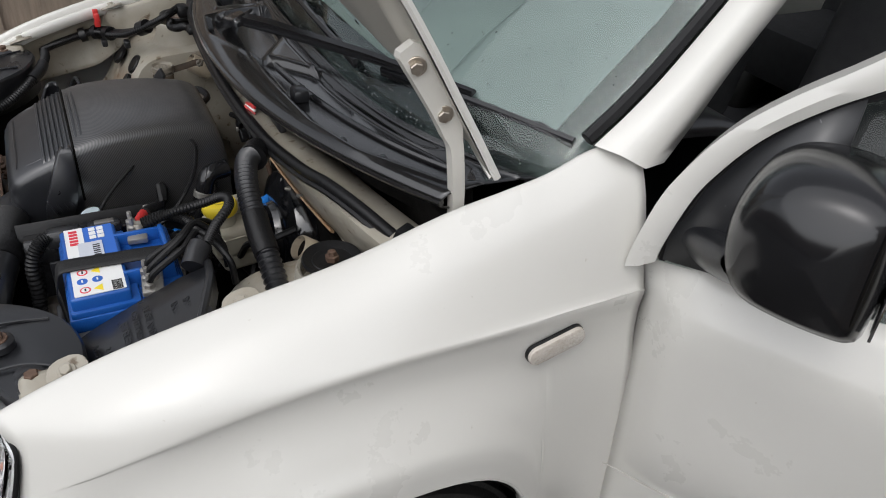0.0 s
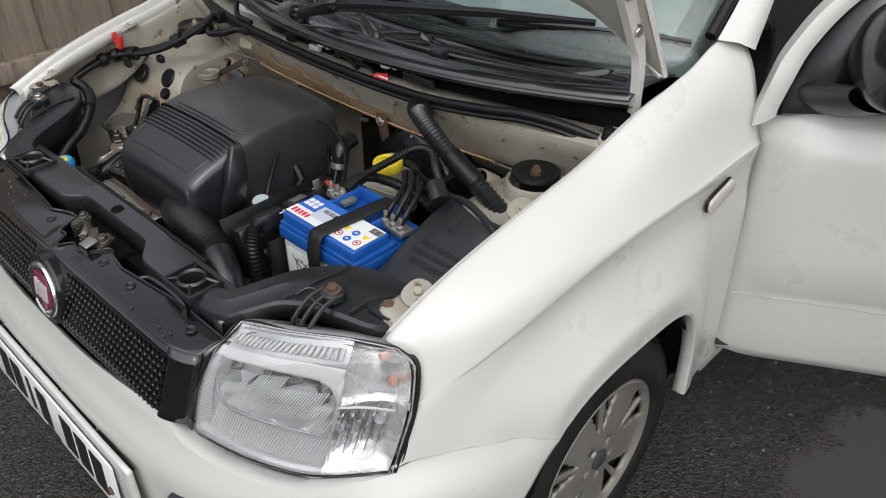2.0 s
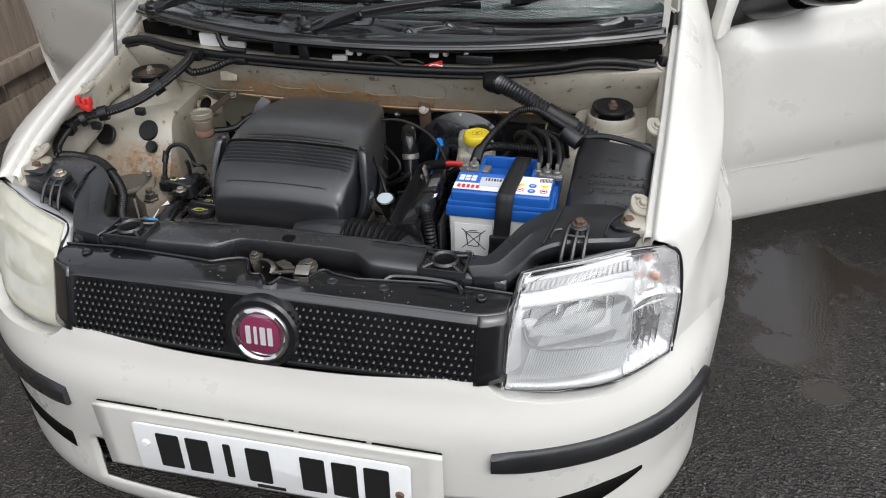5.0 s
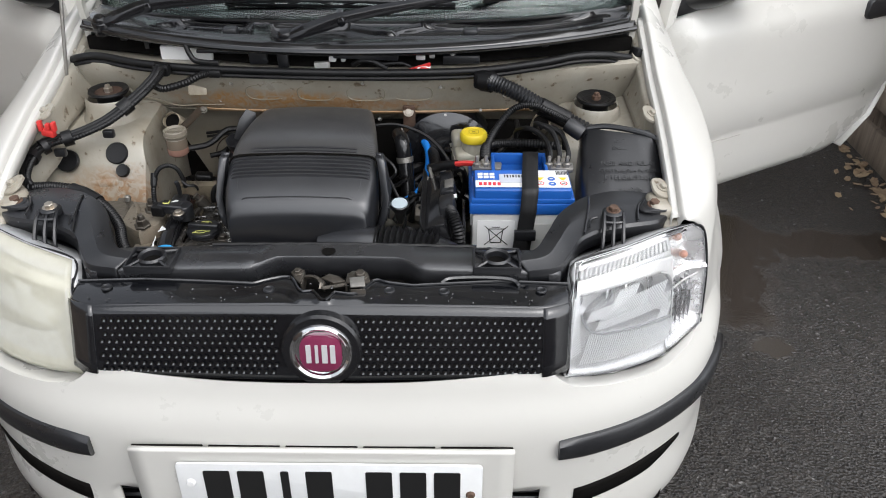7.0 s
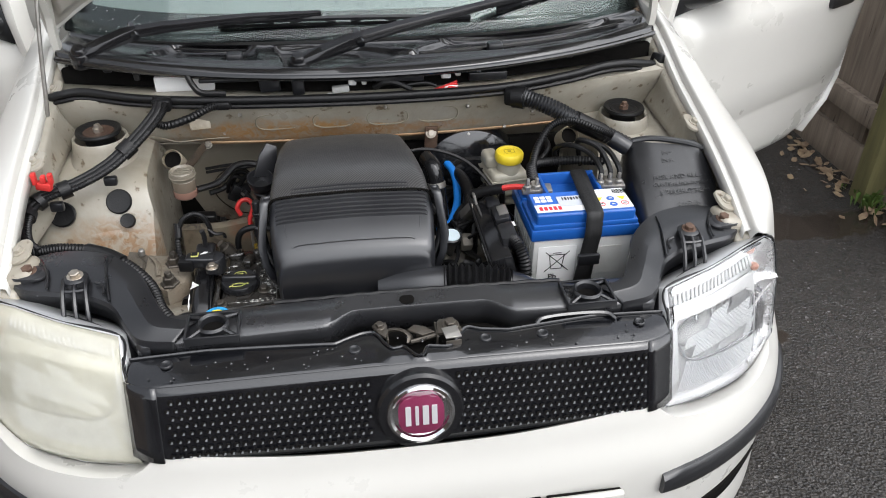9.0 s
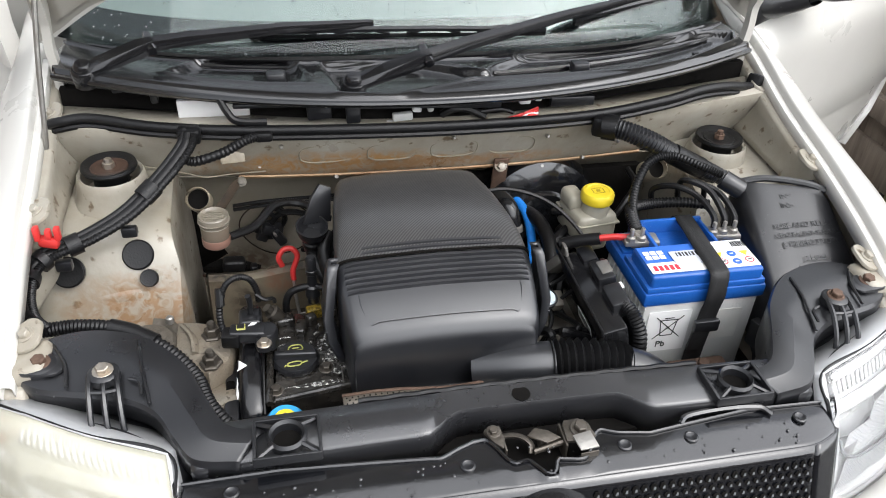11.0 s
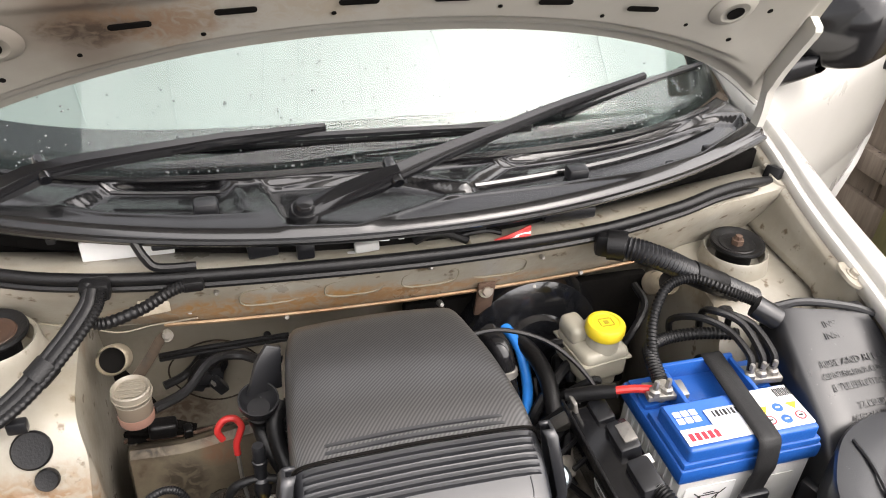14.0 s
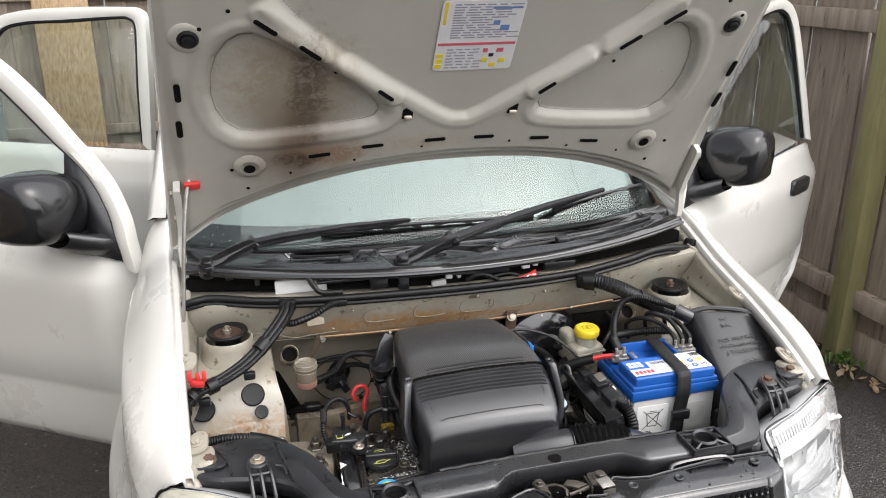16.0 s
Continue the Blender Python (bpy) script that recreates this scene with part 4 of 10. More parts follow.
# windscreen: lower edge bows forward
def screen_row(k, n=25, inner=0.0):
    w = lerp_table(k, [0, 0.35, 1], [0.655, 0.640, 0.555])
    y0, z0 = lerp_table(k, [0, 1], [0.843, 1.44]), lerp_table(k, [0, 1], [0.947, 1.462])
    bend = lerp_table(k, [0, 0.4, 1], [0.16, 0.19, 0.10])
    return [V((x, y0 + bend * (abs(x) / 0.652) ** 3.6 + inner * 0.6, z0 + 0.018 * math.sin(math.pi * k) - inner * 0.6)) for x in [-w + 2 * w * i / (n - 1) for i in range(n)]]


bm = bmesh.new()
grid(bm, [screen_row(k / 20, 41) for k in range(21)])
screen = part("windscreen", bm, PANE, car, "rain-spotted windscreen, misted inside", solid=0.004)
screen.visible_shadow = False
bm = bmesh.new()
grid(bm, [screen_row(0.085 + 0.895 * k / 16, 61, inner=0.012)[3:-3] for k in range(17)])
part("condensation", bm, MIST, screen, "pale film of condensation")
bm = bmesh.new()
grid(bm, [screen_row(0.092 * k / 6, 61, inner=0.010) for k in range(7)])
for a, b in ((0, 4), (-4, None)):
    grid(bm, [screen_row(k / 20, 61, inner=0.010)[a:b] for k in range(21)])
part("black_border", bm, GLOSSB, screen, "black printed border")
# thin runs of water
rnd = random.Random(4)
bm = bmesh.new()
for x0 in (-0.44, -0.30, -0.17, -0.12, -0.03, 0.10, 0.24, 0.41):
    pts = []
    for k in range(9):
        row = screen_row(0.10 + 0.85 * k / 8, 201, inner=0.008)
        pts.append(row[int(100 + 150 * x0 + 1.6 * math.sin(1.7 * k + 9 * x0) + 0.6 * k * math.sin(7 * x0))])
    tube(bm, pts, 0.0009, 4, 40)
part("water_runs", bm, mat("water_run", (0.30, 0.33, 0.33), 0.2), screen, "thin dark runs of water")
# drops along the lower edge
bm = bmesh.new()
for i in range(500):
    u, x = 0.01 + 0.30 * rnd.random() ** 2.2, rnd.uniform(-1, 1)
    row = screen_row(u, 41)
    j = int((x + 1) / 2 * 39)
    q = row[j].lerp(row[j + 1], rnd.random()) + V((0, -0.002, 0.002))
    r = rnd.uniform(0.0008, 0.0021)
    lathe(bm, [(r, 0), (r * 0.7, r * 0.5), (r * 0.15, r * 0.7)], q, (0, -0.62, 0.78), 6)
tagged(part("rain_spatter", bm, mat("rain_drop", (0.10, 0.11, 0.11), 0.06, coat=1.0), screen, "fine raindrops"), kind="stuff")

# body sides behind the front doors, sills, floor and back
for sx in (1, -1):
    y0 = 1.98 if sx > 0 else 2.92
    bm = bmesh.new()
    rows = []
    for z in [0.22, 0.3, 0.4, 0.52, 0.6, 0.7, 0.8, 0.84, 0.9, 0.95]:
        row = []
        for i in range(40):
            y = y0 + (3.42 - y0) * i / 39
            d = (y - 2.95) / 0.285
            zz = max(z, 0.285 + 0.285 * math.sqrt(1 - d * d)) if abs(d) < 1 else z
            row.append(V((sx * (side_x(max(z, zz)) - 0.10 * max(0, (y - 3.2) / 0.22) ** 2), y, zz)))
        rows.append(row)
    grid(bm, rows)
    part("rear_side", bm, PAINT, car, "white rear side panel", solid=0.01)
    for ya, yb in ((1.97, 2.08), (2.90, 3.02), (3.28, 3.40)):
        bm = bmesh.new()
        grid(bm, [[V((sx * side_x(z), y, z)) for y in (ya, yb)] for z in [0.24 + 1.24 * i / 12 if ya < 2.5 else 0.93 + 0.55 * i / 12 for i in range(13)]])
        part("door_pillar", bm, PAINT, car, "white door pillar", solid=0.04)
    bm = bmesh.new()
    grid(bm, [[V((sx * x, y, z)) for x, z in ((0.752, 0.33), (0.757, 0.28), (0.74, 0.21), (0.66, 0.19), (0.66, 0.33))] for y in (1.12, 1.6, 2.2, 2.7)])
    part("sill", bm, PAINT, car, "white sill", solid=0.01)
    bm = bmesh.new()
    grid(bm, [[V((sx * side_x(z) - sx * 0.006, y, z)) for z in (0.93, 1.1, 1.3, 1.44)] for y in ((2.08, 2.5, 2.9) if sx > 0 else (3.02, 3.28))])
    q = part("side_glass", bm, PANE, car, "side window", solid=0.004)
    q.visible_shadow = False
bm = bmesh.new()
grid(bm, [[V((x, 3.42 + 0.05 * (1 - (x / 0.62) ** 2) - 0.16 * max(0, (z - 0.9) / 0.6), z)) for x in [-0.66 + 0.11 * i for i in range(13)]] for z in (0.22, 0.4, 0.6, 0.8, 0.93)])
part("tailgate", bm, PAINT, car, "white tailgate", solid=0.02)
bm = bmesh.new()
grid(bm, [[V((x, 3.42 + 0.05 * (1 - (x / 0.62) ** 2) - 0.16 * max(0, (z - 0.9) / 0.6), z)) for x in [-0.56 + 0.14 * i for i in range(9)]] for z in (0.93, 1.1, 1.3, 1.45)])
q = part("rear_window", bm, PANE, car, "rear window", solid=0.004)
q.visible_shadow = False
part("cabin_floor", box((0, 2.25, 0.26), (1.38, 2.3, 0.06)), SEATCLOTH, car, "dark carpet")
part("front_wall", box((0, 1.02, 0.55), (1.42, 0.05, 0.62)), DARK, car, "dark inner wall")
bm = bmesh.new()
loft(bm, [[(x, 1.02 - 0.10 + 0.12 * (x / 0.62) ** 2, 0.955) for x in (-0.62, -0.3, 0, 0.3, 0.62)], [(x, 1.18, 0.985) for x in (-0.62, -0.3, 0, 0.3, 0.62)], [(x, 1.36, 0.96) for x in (-0.62, -0.3, 0, 0.3, 0.62)], [(x, 1.42, 0.86) for x in (-0.62, -0.3, 0, 0.3, 0.62)], [(x, 1.36, 0.60) for x in (-0.62, -0.3, 0, 0.3, 0.62)]], 20, 16)
part("dashboard", bm, PLASTIC, car, "dark grey dashboard", solid=0.02)
part("steering_wheel", lathe(bmesh.new(), [(0.17, -0.012), (0.188, -0.008), (0.188, 0.010), (0.17, 0.014), (0.158, 0.0)], (-0.33, 1.55, 0.93), (0, 0.85, 0.5), 40), RUBBER, car, "black steering wheel")
for x in (-0.35, 0.35):
    seat = part("front_seat", box((x, 1.90, 0.50), (0.46, 0.48, 0.16), 0.05, (6, 0, 0), 3), SEATCLOTH, car, "dark grey cloth front seat")
    part("seat_back", box((x, 2.16, 0.82), (0.46, 0.14, 0.62), 0.05, (-14, 0, 0), 3), SEATCLOTH, seat)
    part("headrest", box((x, 2.27, 1.20), (0.27, 0.09, 0.17), 0.035, (-14, 0, 0), 3), SEATCLOTH, seat)
part("rear_bench", box((0, 2.85, 0.55), (1.22, 0.45, 0.2), 0.05), SEATCLOTH, car, "dark rear bench")
part("rear_bench_back", box((0, 3.1, 0.80), (1.22, 0.12, 0.5), 0.05, (-12, 0, 0)), SEATCLOTH, car, "dark rear bench back")


# ---- doors ----
def door(hinge, dirx, out, L, parent_label, front=True):
    """An open door: hinge foot, its run and its outer side."""
    d, o, h = V(dirx).normalized(), V(out).normalized(), V(hinge)
    P = lambda l, z, q=0.0: h + d * l + o * q + V((0, 0, z))
    bm = bmesh.new()
    zs = [0.318, 0.325, 0.35, 0.42, 0.50, 0.518, 0.535, 0.62, 0.72, 0.79, 0.825, 0.845, 0.875, 0.90]
    qs = [-0.02, -0.004, 0.004, 0.012, 0.016, 0.018, 0.026, 0.030, 0.036, 0.040, 0.040, 0.034, 0.014, 0.0]

    def end(z):
        return L - (0.16 * max(0, (0.50 - z) / 0.18) ** 2 if z < 0.5 else 0.0) - 0.03 * abs(z - 0.75)

    def top(l):
        return lerp_table(l, [0, 0.05, 0.5, 0.8, 0.97, 1.03], [0.880, 0.895, 0.928, 0.945, 0.948, 0.905]) if front else lerp_table(l, [0, 0.8], [0.95, 0.98])
    rows = []
    for k, (z, q) in enumerate(zip(zs, qs)):
        row = []
        for i in range(31):
            u = i / 30
            st = (0.045 * max(0, (0.82 - z)) - 0.008 - 0.20 * max(0, z - 0.80)) if front else 0
            l = st + (end(z) - st) * u
            zz = z if z < 0.845 else 0.845 + (z - 0.845) / 0.055 * (top(l) - 0.845)
            near = max(0.0, min(1.0, (l + 0.005) / 0.10)) if front else 1.0
            near = near * near * (3 - 2 * near)
            row.append(P(l, zz, q * near - 0.030 * (1 - near) - 0.02 * max(0, 2 * u - 1) ** 8))
        rows.append(row)
    grid(bm, rows)
    body = part("front_door" if front else "rear_door", bm, PAINT, car, parent_label, solid=0.012, smooth=50)
    # inner trim panel and edges
    bm = bmesh.new()
    grid(bm, [[P(0.02 + (end(z) - 0.05) * i / 10, z if z < 0.9 else top(0.02 + (end(z) - 0.05) * i / 10) - 0.005, q) for i in range(11)] for z, q in ((0.33, -0.02), (0.36, -0.055), (0.6, -0.065), (0.85, -0.06), (0.9, -0.03))])
    part("door_trim", bm, SEATCLOTH, body, "dark inner trim", solid=0.01)
    bm = bmesh.new()
    grid(bm, [[P(end(z) - 0.002, z, q) for q in (0.01, -0.05)] for z in (0.33, 0.42, 0.5, 0.7, 0.86)])
    part("door_edge", bm, PAINT, body, solid=0.004)
    bm = bmesh.new()
    grid(bm, [[P(0.004 + 0.045 * max(0, 0.82 - z), z, q) for q in ((-0.032, -0.055) if front else (0.01, -0.05))] for z in (0.33, 0.5, 0.7, 0.88)])
    part("door_edge", bm, PAINT, body, solid=0.004)
    # window frame
    if front:
        fr = [(-0.015, 0.868), (-0.013, 0.890), (-0.002, 0.942), (0.010, 0.986), (0.027, 1.022), (0.049, 1.060), (0.078, 1.097), (0.123, 1.140), (0.177, 1.184), (0.273, 1.268), (0.376, 1.342), (0.50, 1.408), (0.62, 1.447), (0.76, 1.462), (0.845, 1.450), (0.895, 1.405), (0.922, 1.32), (0.945, 1.15), (0.962, 0.955)]
    else:
        fr = [(0.012, 0.95), (0.012, 1.15), (0.016, 1.34), (0.024, 1.415), (0.05, 1.440), (0.10, 1.447), (0.30, 1.447), (0.5, 1.435), (0.62, 1.39), (0.69, 1.25), (0.74, 0.97)]
    lean = lambda z: -0.20 * max(0, z - 0.93)
    pts = [P(l, z, lean(z)) for l, z in fr]
    ctr = P(0.46, 1.12, lean(1.12)) if front else P(0.36, 1.18, lean(1.18))
    rows = []
    for p in cr(pts, 70):
        w = (ctr - p).normalized() * 0.042
        rows.append([p + o * 0.014, p + w * 0.5 + o * 0.018, p + w + o * 0.010, p + w - o * 0.025, p - o * 0.025])
    bm = bmesh.new()
    vs = grid(bm, rows, True)
    part("window_frame", bm, PAINT, body, "white window frame", smooth=45)
    bm = bmesh.new()
    tube(bm, [p + (ctr - p).normalized() * 0.048 for p in pts], 0.007, 6, 70)
    part("window_seal", bm, RUBBER, body, "black window seal")
    # glass
    bm = bmesh.new()
    ring = [P(l, z, lean(z)) + (ctr - P(l, z, lean(z))).normalized() * 0.035 for l, z in fr]
    loop = cr(ring, 40)
    grid(bm, [[p - o * 0.004 for p in loop], [p.lerp(loop[0].lerp(loop[-1], i / 39), 0.5) - o * 0.004 for i, p in enumerate(loop)], [loop[0].lerp(loop[-1], i / 39) - o * 0.004 for i in range(40)]])
    g = part("window_pane", bm, PANE, body, "door window", solid=0.004)
    g.visible_shadow = False
    if front:
        # black sail panel, mirror and its foot
        bm = bmesh.new()
        sail = [(0.030, 0.892), (0.030, 0.945), (0.040, 0.992), (0.056, 1.032), (0.080, 1.068), (0.130, 1.115), (0.192, 1.165), (0.192, 1.05), (0.192, 0.905)]
        bm.faces.new([bm.verts.new(P(l, z, lean(z) - 0.008)) for l, z in sail])
        part("sail_panel", bm, PLASTIC, body, "black triangular sail panel", solid=0.014, offset=1)
        bm = bmesh.new()
        rows = []
        # outline across the mirror: round nose, flat back where the glass sits
        shell = [(0.072, -0.080), (0.074, -0.02), (0.070, 0.045), (0.060, 0.072), (0.020, 0.084), (-0.030, 0.080), (-0.062, 0.060), (-0.080, 0.025), (-0.084, -0.015), (-0.076, -0.052), (-0.052, -0.078), (0.0, -0.088), (0.055, -0.088)]
        ring = cr([(x, z, 0) for x, z in shell + shell[:1]], 53)[:-1]
        for q, w in ((-0.030, 0.0), (-0.028, 0.62), (-0.016, 0.84), (0.018, 0.97), (0.065, 1.0), (0.108, 0.97), (0.140, 0.88), (0.159, 0.68), (0.166, 0.0)):
            rows.append([P(0.198 + 1.06 * p.x * w + 0.05 * (q - 0.065), 1.036 + 1.06 * p.y * w + 0.10 * (q - 0.065), q) for p in ring])
        grid(bm, rows, True)
        mir = part("door_mirror", bm, GLOSSB, body, "glossy black door mirror", smooth=50)
        bm = bmesh.new()
        tube(bm, [P(0.254 + 0.05 * (q - 0.065), 1.036 + 1.06 * z + 0.10 * (q - 0.065), q) for q, z in ((-0.010, -0.062), (0.005, -0.081), (0.065, -0.0872), (0.130, -0.080), (0.152, -0.05), (0.158, 0.0), (0.150, 0.05), (0.125, 0.068), (0.065, 0.0735), (0.005, 0.070), (-0.012, 0.050))], 0.0016, 5, 80)
        part("housing_joint", bm, DARK, mir, "fine joint of the housing")
        bm = bmesh.new()
        rows = []
        for q, w, l, z in ((-0.002, 1.0, 0.096, 0.928), (0.02, 0.95, 0.106, 0.934), (0.05, 0.85, 0.128, 0.948), (0.075, 0.75, 0.150, 0.962)):
            rows.append([P(l + 0.052 * w * math.cos(a) * (1.0 if math.cos(a) < 0 else 1.25), z + 0.030 * w * math.sin(a) + 0.25 * 0.052 * w * math.cos(a) * -0.6, q) for a in (2 * math.pi * k / 20 for k in range(20))])
        vs = grid(bm, rows, True)
        bm.faces.new(vs[0][::-1])
        part("mirror_foot", bm, PLASTIC, mir, "black mirror foot")
        bm = bmesh.new()
        grid(bm, [[P(0.2785 + 0.05 * (q - 0.065), 0.966 + 0.120 * j / 3 + 0.10 * (q - 0.065), q) for q in (0.0, 0.035, 0.07, 0.105, 0.138)] for j in range(4)])
        part("mirror_glass", bm, CHROME, mir, "mirror glass", solid=0.003)
    # handle in its recess
    hl = (0.82, 0.815) if front else (0.70, 0.83)
    m = frame_at(P(hl[0], hl[1], 0.036), d, (0, 0, 1))
    if m.to_3x3().col[2].dot(o) < 0:
        m = m @ pose(0, 0, 0, 0, 180, 0)
    part("door_handle", prism(bmesh.new(), rounded(0.145, 0.058, 0.022), m, 0.018, 0.007), PLASTIC, body, "black door handle")
    return body, P


a = radians(30)
left_door, PL = door((0.761, 1.061, 0), (math.cos(a), math.sin(a), 0), (math.sin(a), -math.cos(a), 0), 1.032, "open white front door with a scratch along it")
a2 = radians(33)
door((-0.761, 1.061, 0), (-math.cos(a2), math.sin(a2), 0), (-math.sin(a2), -math.cos(a2), 0), 1.032, "open white front door")
a3 = radians(22)
door((-0.765, 2.10, 0), (-math.cos(a3), math.sin(a3), 0), (-math.sin(a3), -math.cos(a3), 0), 0.80, "open white rear door", False)
bm = bmesh.new()
tube(bm, [PL(0.02 + 0.03 * k, 0.503 - 0.0006 * k + 0.0010 * math.sin(k * 1.9), 0.0172) for k in range(12)], 0.0010, 5, 44)
part("scratch", bm, mat("grey_scratch", (0.30, 0.28, 0.25), 0.7, col2=(0.6, 0.58, 0.54), vary=60, amount=0.8), left_door, "long grey scratch")

# ---- bonnet, raised on its stay ----
BL = radians(35)
BUP, BN, BO = V((0, -math.sin(BL), math.cos(BL))), V((0, -math.cos(BL), -math.sin(BL))), V((0, 0.905, 0.99))


def bon(x, h, q=0.0):
    """A place on the bonnet's underside: across, up from its rear edge, out towards the engine."""
    return V((x, 0, 0)) + BO + BUP * h + BN * q


def seg_dist(p, a, b):
    ax, ay, bx, by = *a, *b
    t = max(0, min(1, ((p[0] - ax) * (bx - ax) + (p[1] - ay) * (by - ay)) / ((bx - ax) ** 2 + (by - ay) ** 2)))
    return math.hypot(p[0] - ax - t * (bx - ax), p[1] - ay - t * (by - ay))


def inside(p, poly):
    """Signed distance to a closed outline, positive inside."""
    d = min(seg_dist(p, poly[i - 1], poly[i]) for i in range(len(poly)))
    odd = False
    for (x0, y0), (x1, y1) in zip(poly, poly[1:] + poly[:1]):
        if (y0 > p[1]) != (y1 > p[1]) and p[0] < (x1 - x0) * (p[1] - y0) / (y1 - y0) + x0:
            odd = not odd
    return d if odd else -d


# the pressings lie about a line just off the middle
MID = -0.026
POCKET = [(0.167, 0.395), (0.176, 0.378), (0.20, 0.369), (0.26, 0.359), (0.33, 0.352), (0.42, 0.344), (0.455, 0.350), (0.482, 0.373), (0.498, 0.408), (0.504, 0.45), (0.500, 0.50), (0.487, 0.545), (0.464, 0.581), (0.440, 0.597), (0.415, 0.599), (0.375, 0.577), (0.30, 0.528), (0.24, 0.486), (0.192, 0.440), (0.172, 0.412)]
VPOCKET = [(MID - 0.40, 0.70), (MID - 0.326, 0.606), (MID - 0.257, 0.544), (MID - 0.14, 0.462), (MID - 0.045, 0.392), (MID - 0.016, 0.376), (MID + 0.016, 0.376), (MID + 0.045, 0.392), (MID + 0.14, 0.462), (MID + 0.257, 0.544), (MID + 0.326, 0.606), (MID + 0.40, 0.70), (MID + 0.38, 0.75), (MID - 0.38, 0.75)]
BONNET_H = 0.80


def rear_h(x):
    return 0.226 - 0.226 * (abs(x) / 0.645) ** 2.2


def depth_at(x, h):
    """Relief of the pressed inner panel, towards the engine."""
    s = lambda v: max(0.0, min(1.0, v)) ** 2 * (3 - 2 * max(0.0, min(1.0, v)))
    u = abs(x - MID)
    near = inside((u, h), POCKET)
    vee = inside((x, h), VPOCKET)
    d = 0.020
    d -= 0.018 * s((near + 0.012) / 0.020)
    d += 0.0030 * s(1 - abs(near + 0.026) / 0.016)
    d -= 0.016 * s((vee + 0.010) / 0.018)
    d += 0.0018 * s(1 - abs(vee + 0.022) / 0.014)
    rim = min(h - rear_h(x), 0.632 - 0.02 * h - abs(x), BONNET_H - h)
    d -= 0.014 * (1 - s((rim - 0.014) / 0.022))
    # rib bars along the V
    for a, b in (((0.150, 0.443), (0.245, 0.523)), ((0.288, 0.556), (0.40, 0.648))):
        d += 0.007 * s((0.024 - seg_dist((u, h), a, b)) / 0.010)
    # a roll above the windscreen edge
    d += 0.007 * s((h - rear_h(x) - 0.046) / 0.006) * s((0.56 - abs(x)) / 0.08)
    return d


def corner_drop(x, h):
    """The rear corners bend down with the crown of the bonnet."""
    a, b = (max(0.0, min(1.0, v)) for v in ((abs(x) - 0.50) / 0.15, (0.26 - h) / 0.26))
    return 0.030 * a * a * (3 - 2 * a) * b


def pocket_floor(x):
    """The depth of the pockets' flat floor."""
    v = max(0.0, min(1.0, (0.56 - abs(x)) / 0.08))
    return 0.0028 + 0.007 * v * v * (3 - 2 * v) - 0.012 * (x / 0.62) ** 2


bm = bmesh.new()
NX, NH = 260, 170
rows = []
for j in range(NH + 1):
    row = []
    for i in range(NX + 1):
        u = 2 * i / NX - 1
        v = j / NH
        hw = 0.648 - 0.055 * v
        x = u * hw
        h0 = rear_h(x)
        h = h0 + (BONNET_H - 0.02 * u * u - h0) * v
        row.append(bon(x, h, depth_at(x, h) - 0.012 * u * u + corner_drop(x, h)))
    rows.append(row)
grid(bm, rows)


def bonnet_mat():
    """Pale inner paint with a dark scorched stain on one side."""
    m = mat("stained_bonnet_paint", (0.42, 0.402, 0.355), 0.40, col2=(0.32, 0.30, 0.255), vary=4, amount=0.6, grain=0.0006, gscale=35, coat=0.15, speck=(0.3, 0.26, 0.2), sscale=70, stop=0.72)
    n, l = m.node_tree.nodes, m.node_tree.links
    b = n["Principled BSDF"]
    old = b.inputs["Base Color"].links[0].from_socket
    tc = n.new("ShaderNodeTexCoord")
    g = n.new("ShaderNodeVectorMath")
    g.operation = "DISTANCE"
    sc = n.new("ShaderNodeMapping")
    sc.inputs["Scale"].default_value = (1.0, 0.55, 0.55)
    l.new(tc.outputs["Object"], sc.inputs[0])
    no = n.new("ShaderNodeTexNoise")
    no.inputs["Scale"].default_value, no.inputs["Detail"].default_value = 7, 5
    l.new(tc.outputs["Object"], no.inputs["Vector"])
    l.new(sc.outputs[0], g.inputs[0])
    c = bon(-0.365, 0.36)
    g.inputs[1].default_value = (c.x, c.y * 0.55, c.z * 0.55)
    ad = n.new("ShaderNodeMath")
    ad.operation = "MULTIPLY_ADD"
    ad.inputs[1].default_value = 0.16
    l.new(no.outputs["Fac"], ad.inputs[0])
    l.new(g.outputs["Value"], ad.inputs[2])
    r = n.new("ShaderNodeMapRange")
    r.inputs["From Min"].default_value, r.inputs["From Max"].default_value = 0.22, 0.09
    r.inputs["To Max"].default_value = 0.86
    l.new(ad.outputs[0], r.inputs["Value"])
    mx = n.new("ShaderNodeMix")
    mx.data_type = "RGBA"
    mx.inputs["B"].default_value = (0.10, 0.062, 0.038, 1)
    l.new(r.outputs[0], mx.inputs["Factor"])
    l.new(old, mx.inputs["A"])
    l.new(mx.outputs["Result"], b.inputs["Base Color"])
    return m


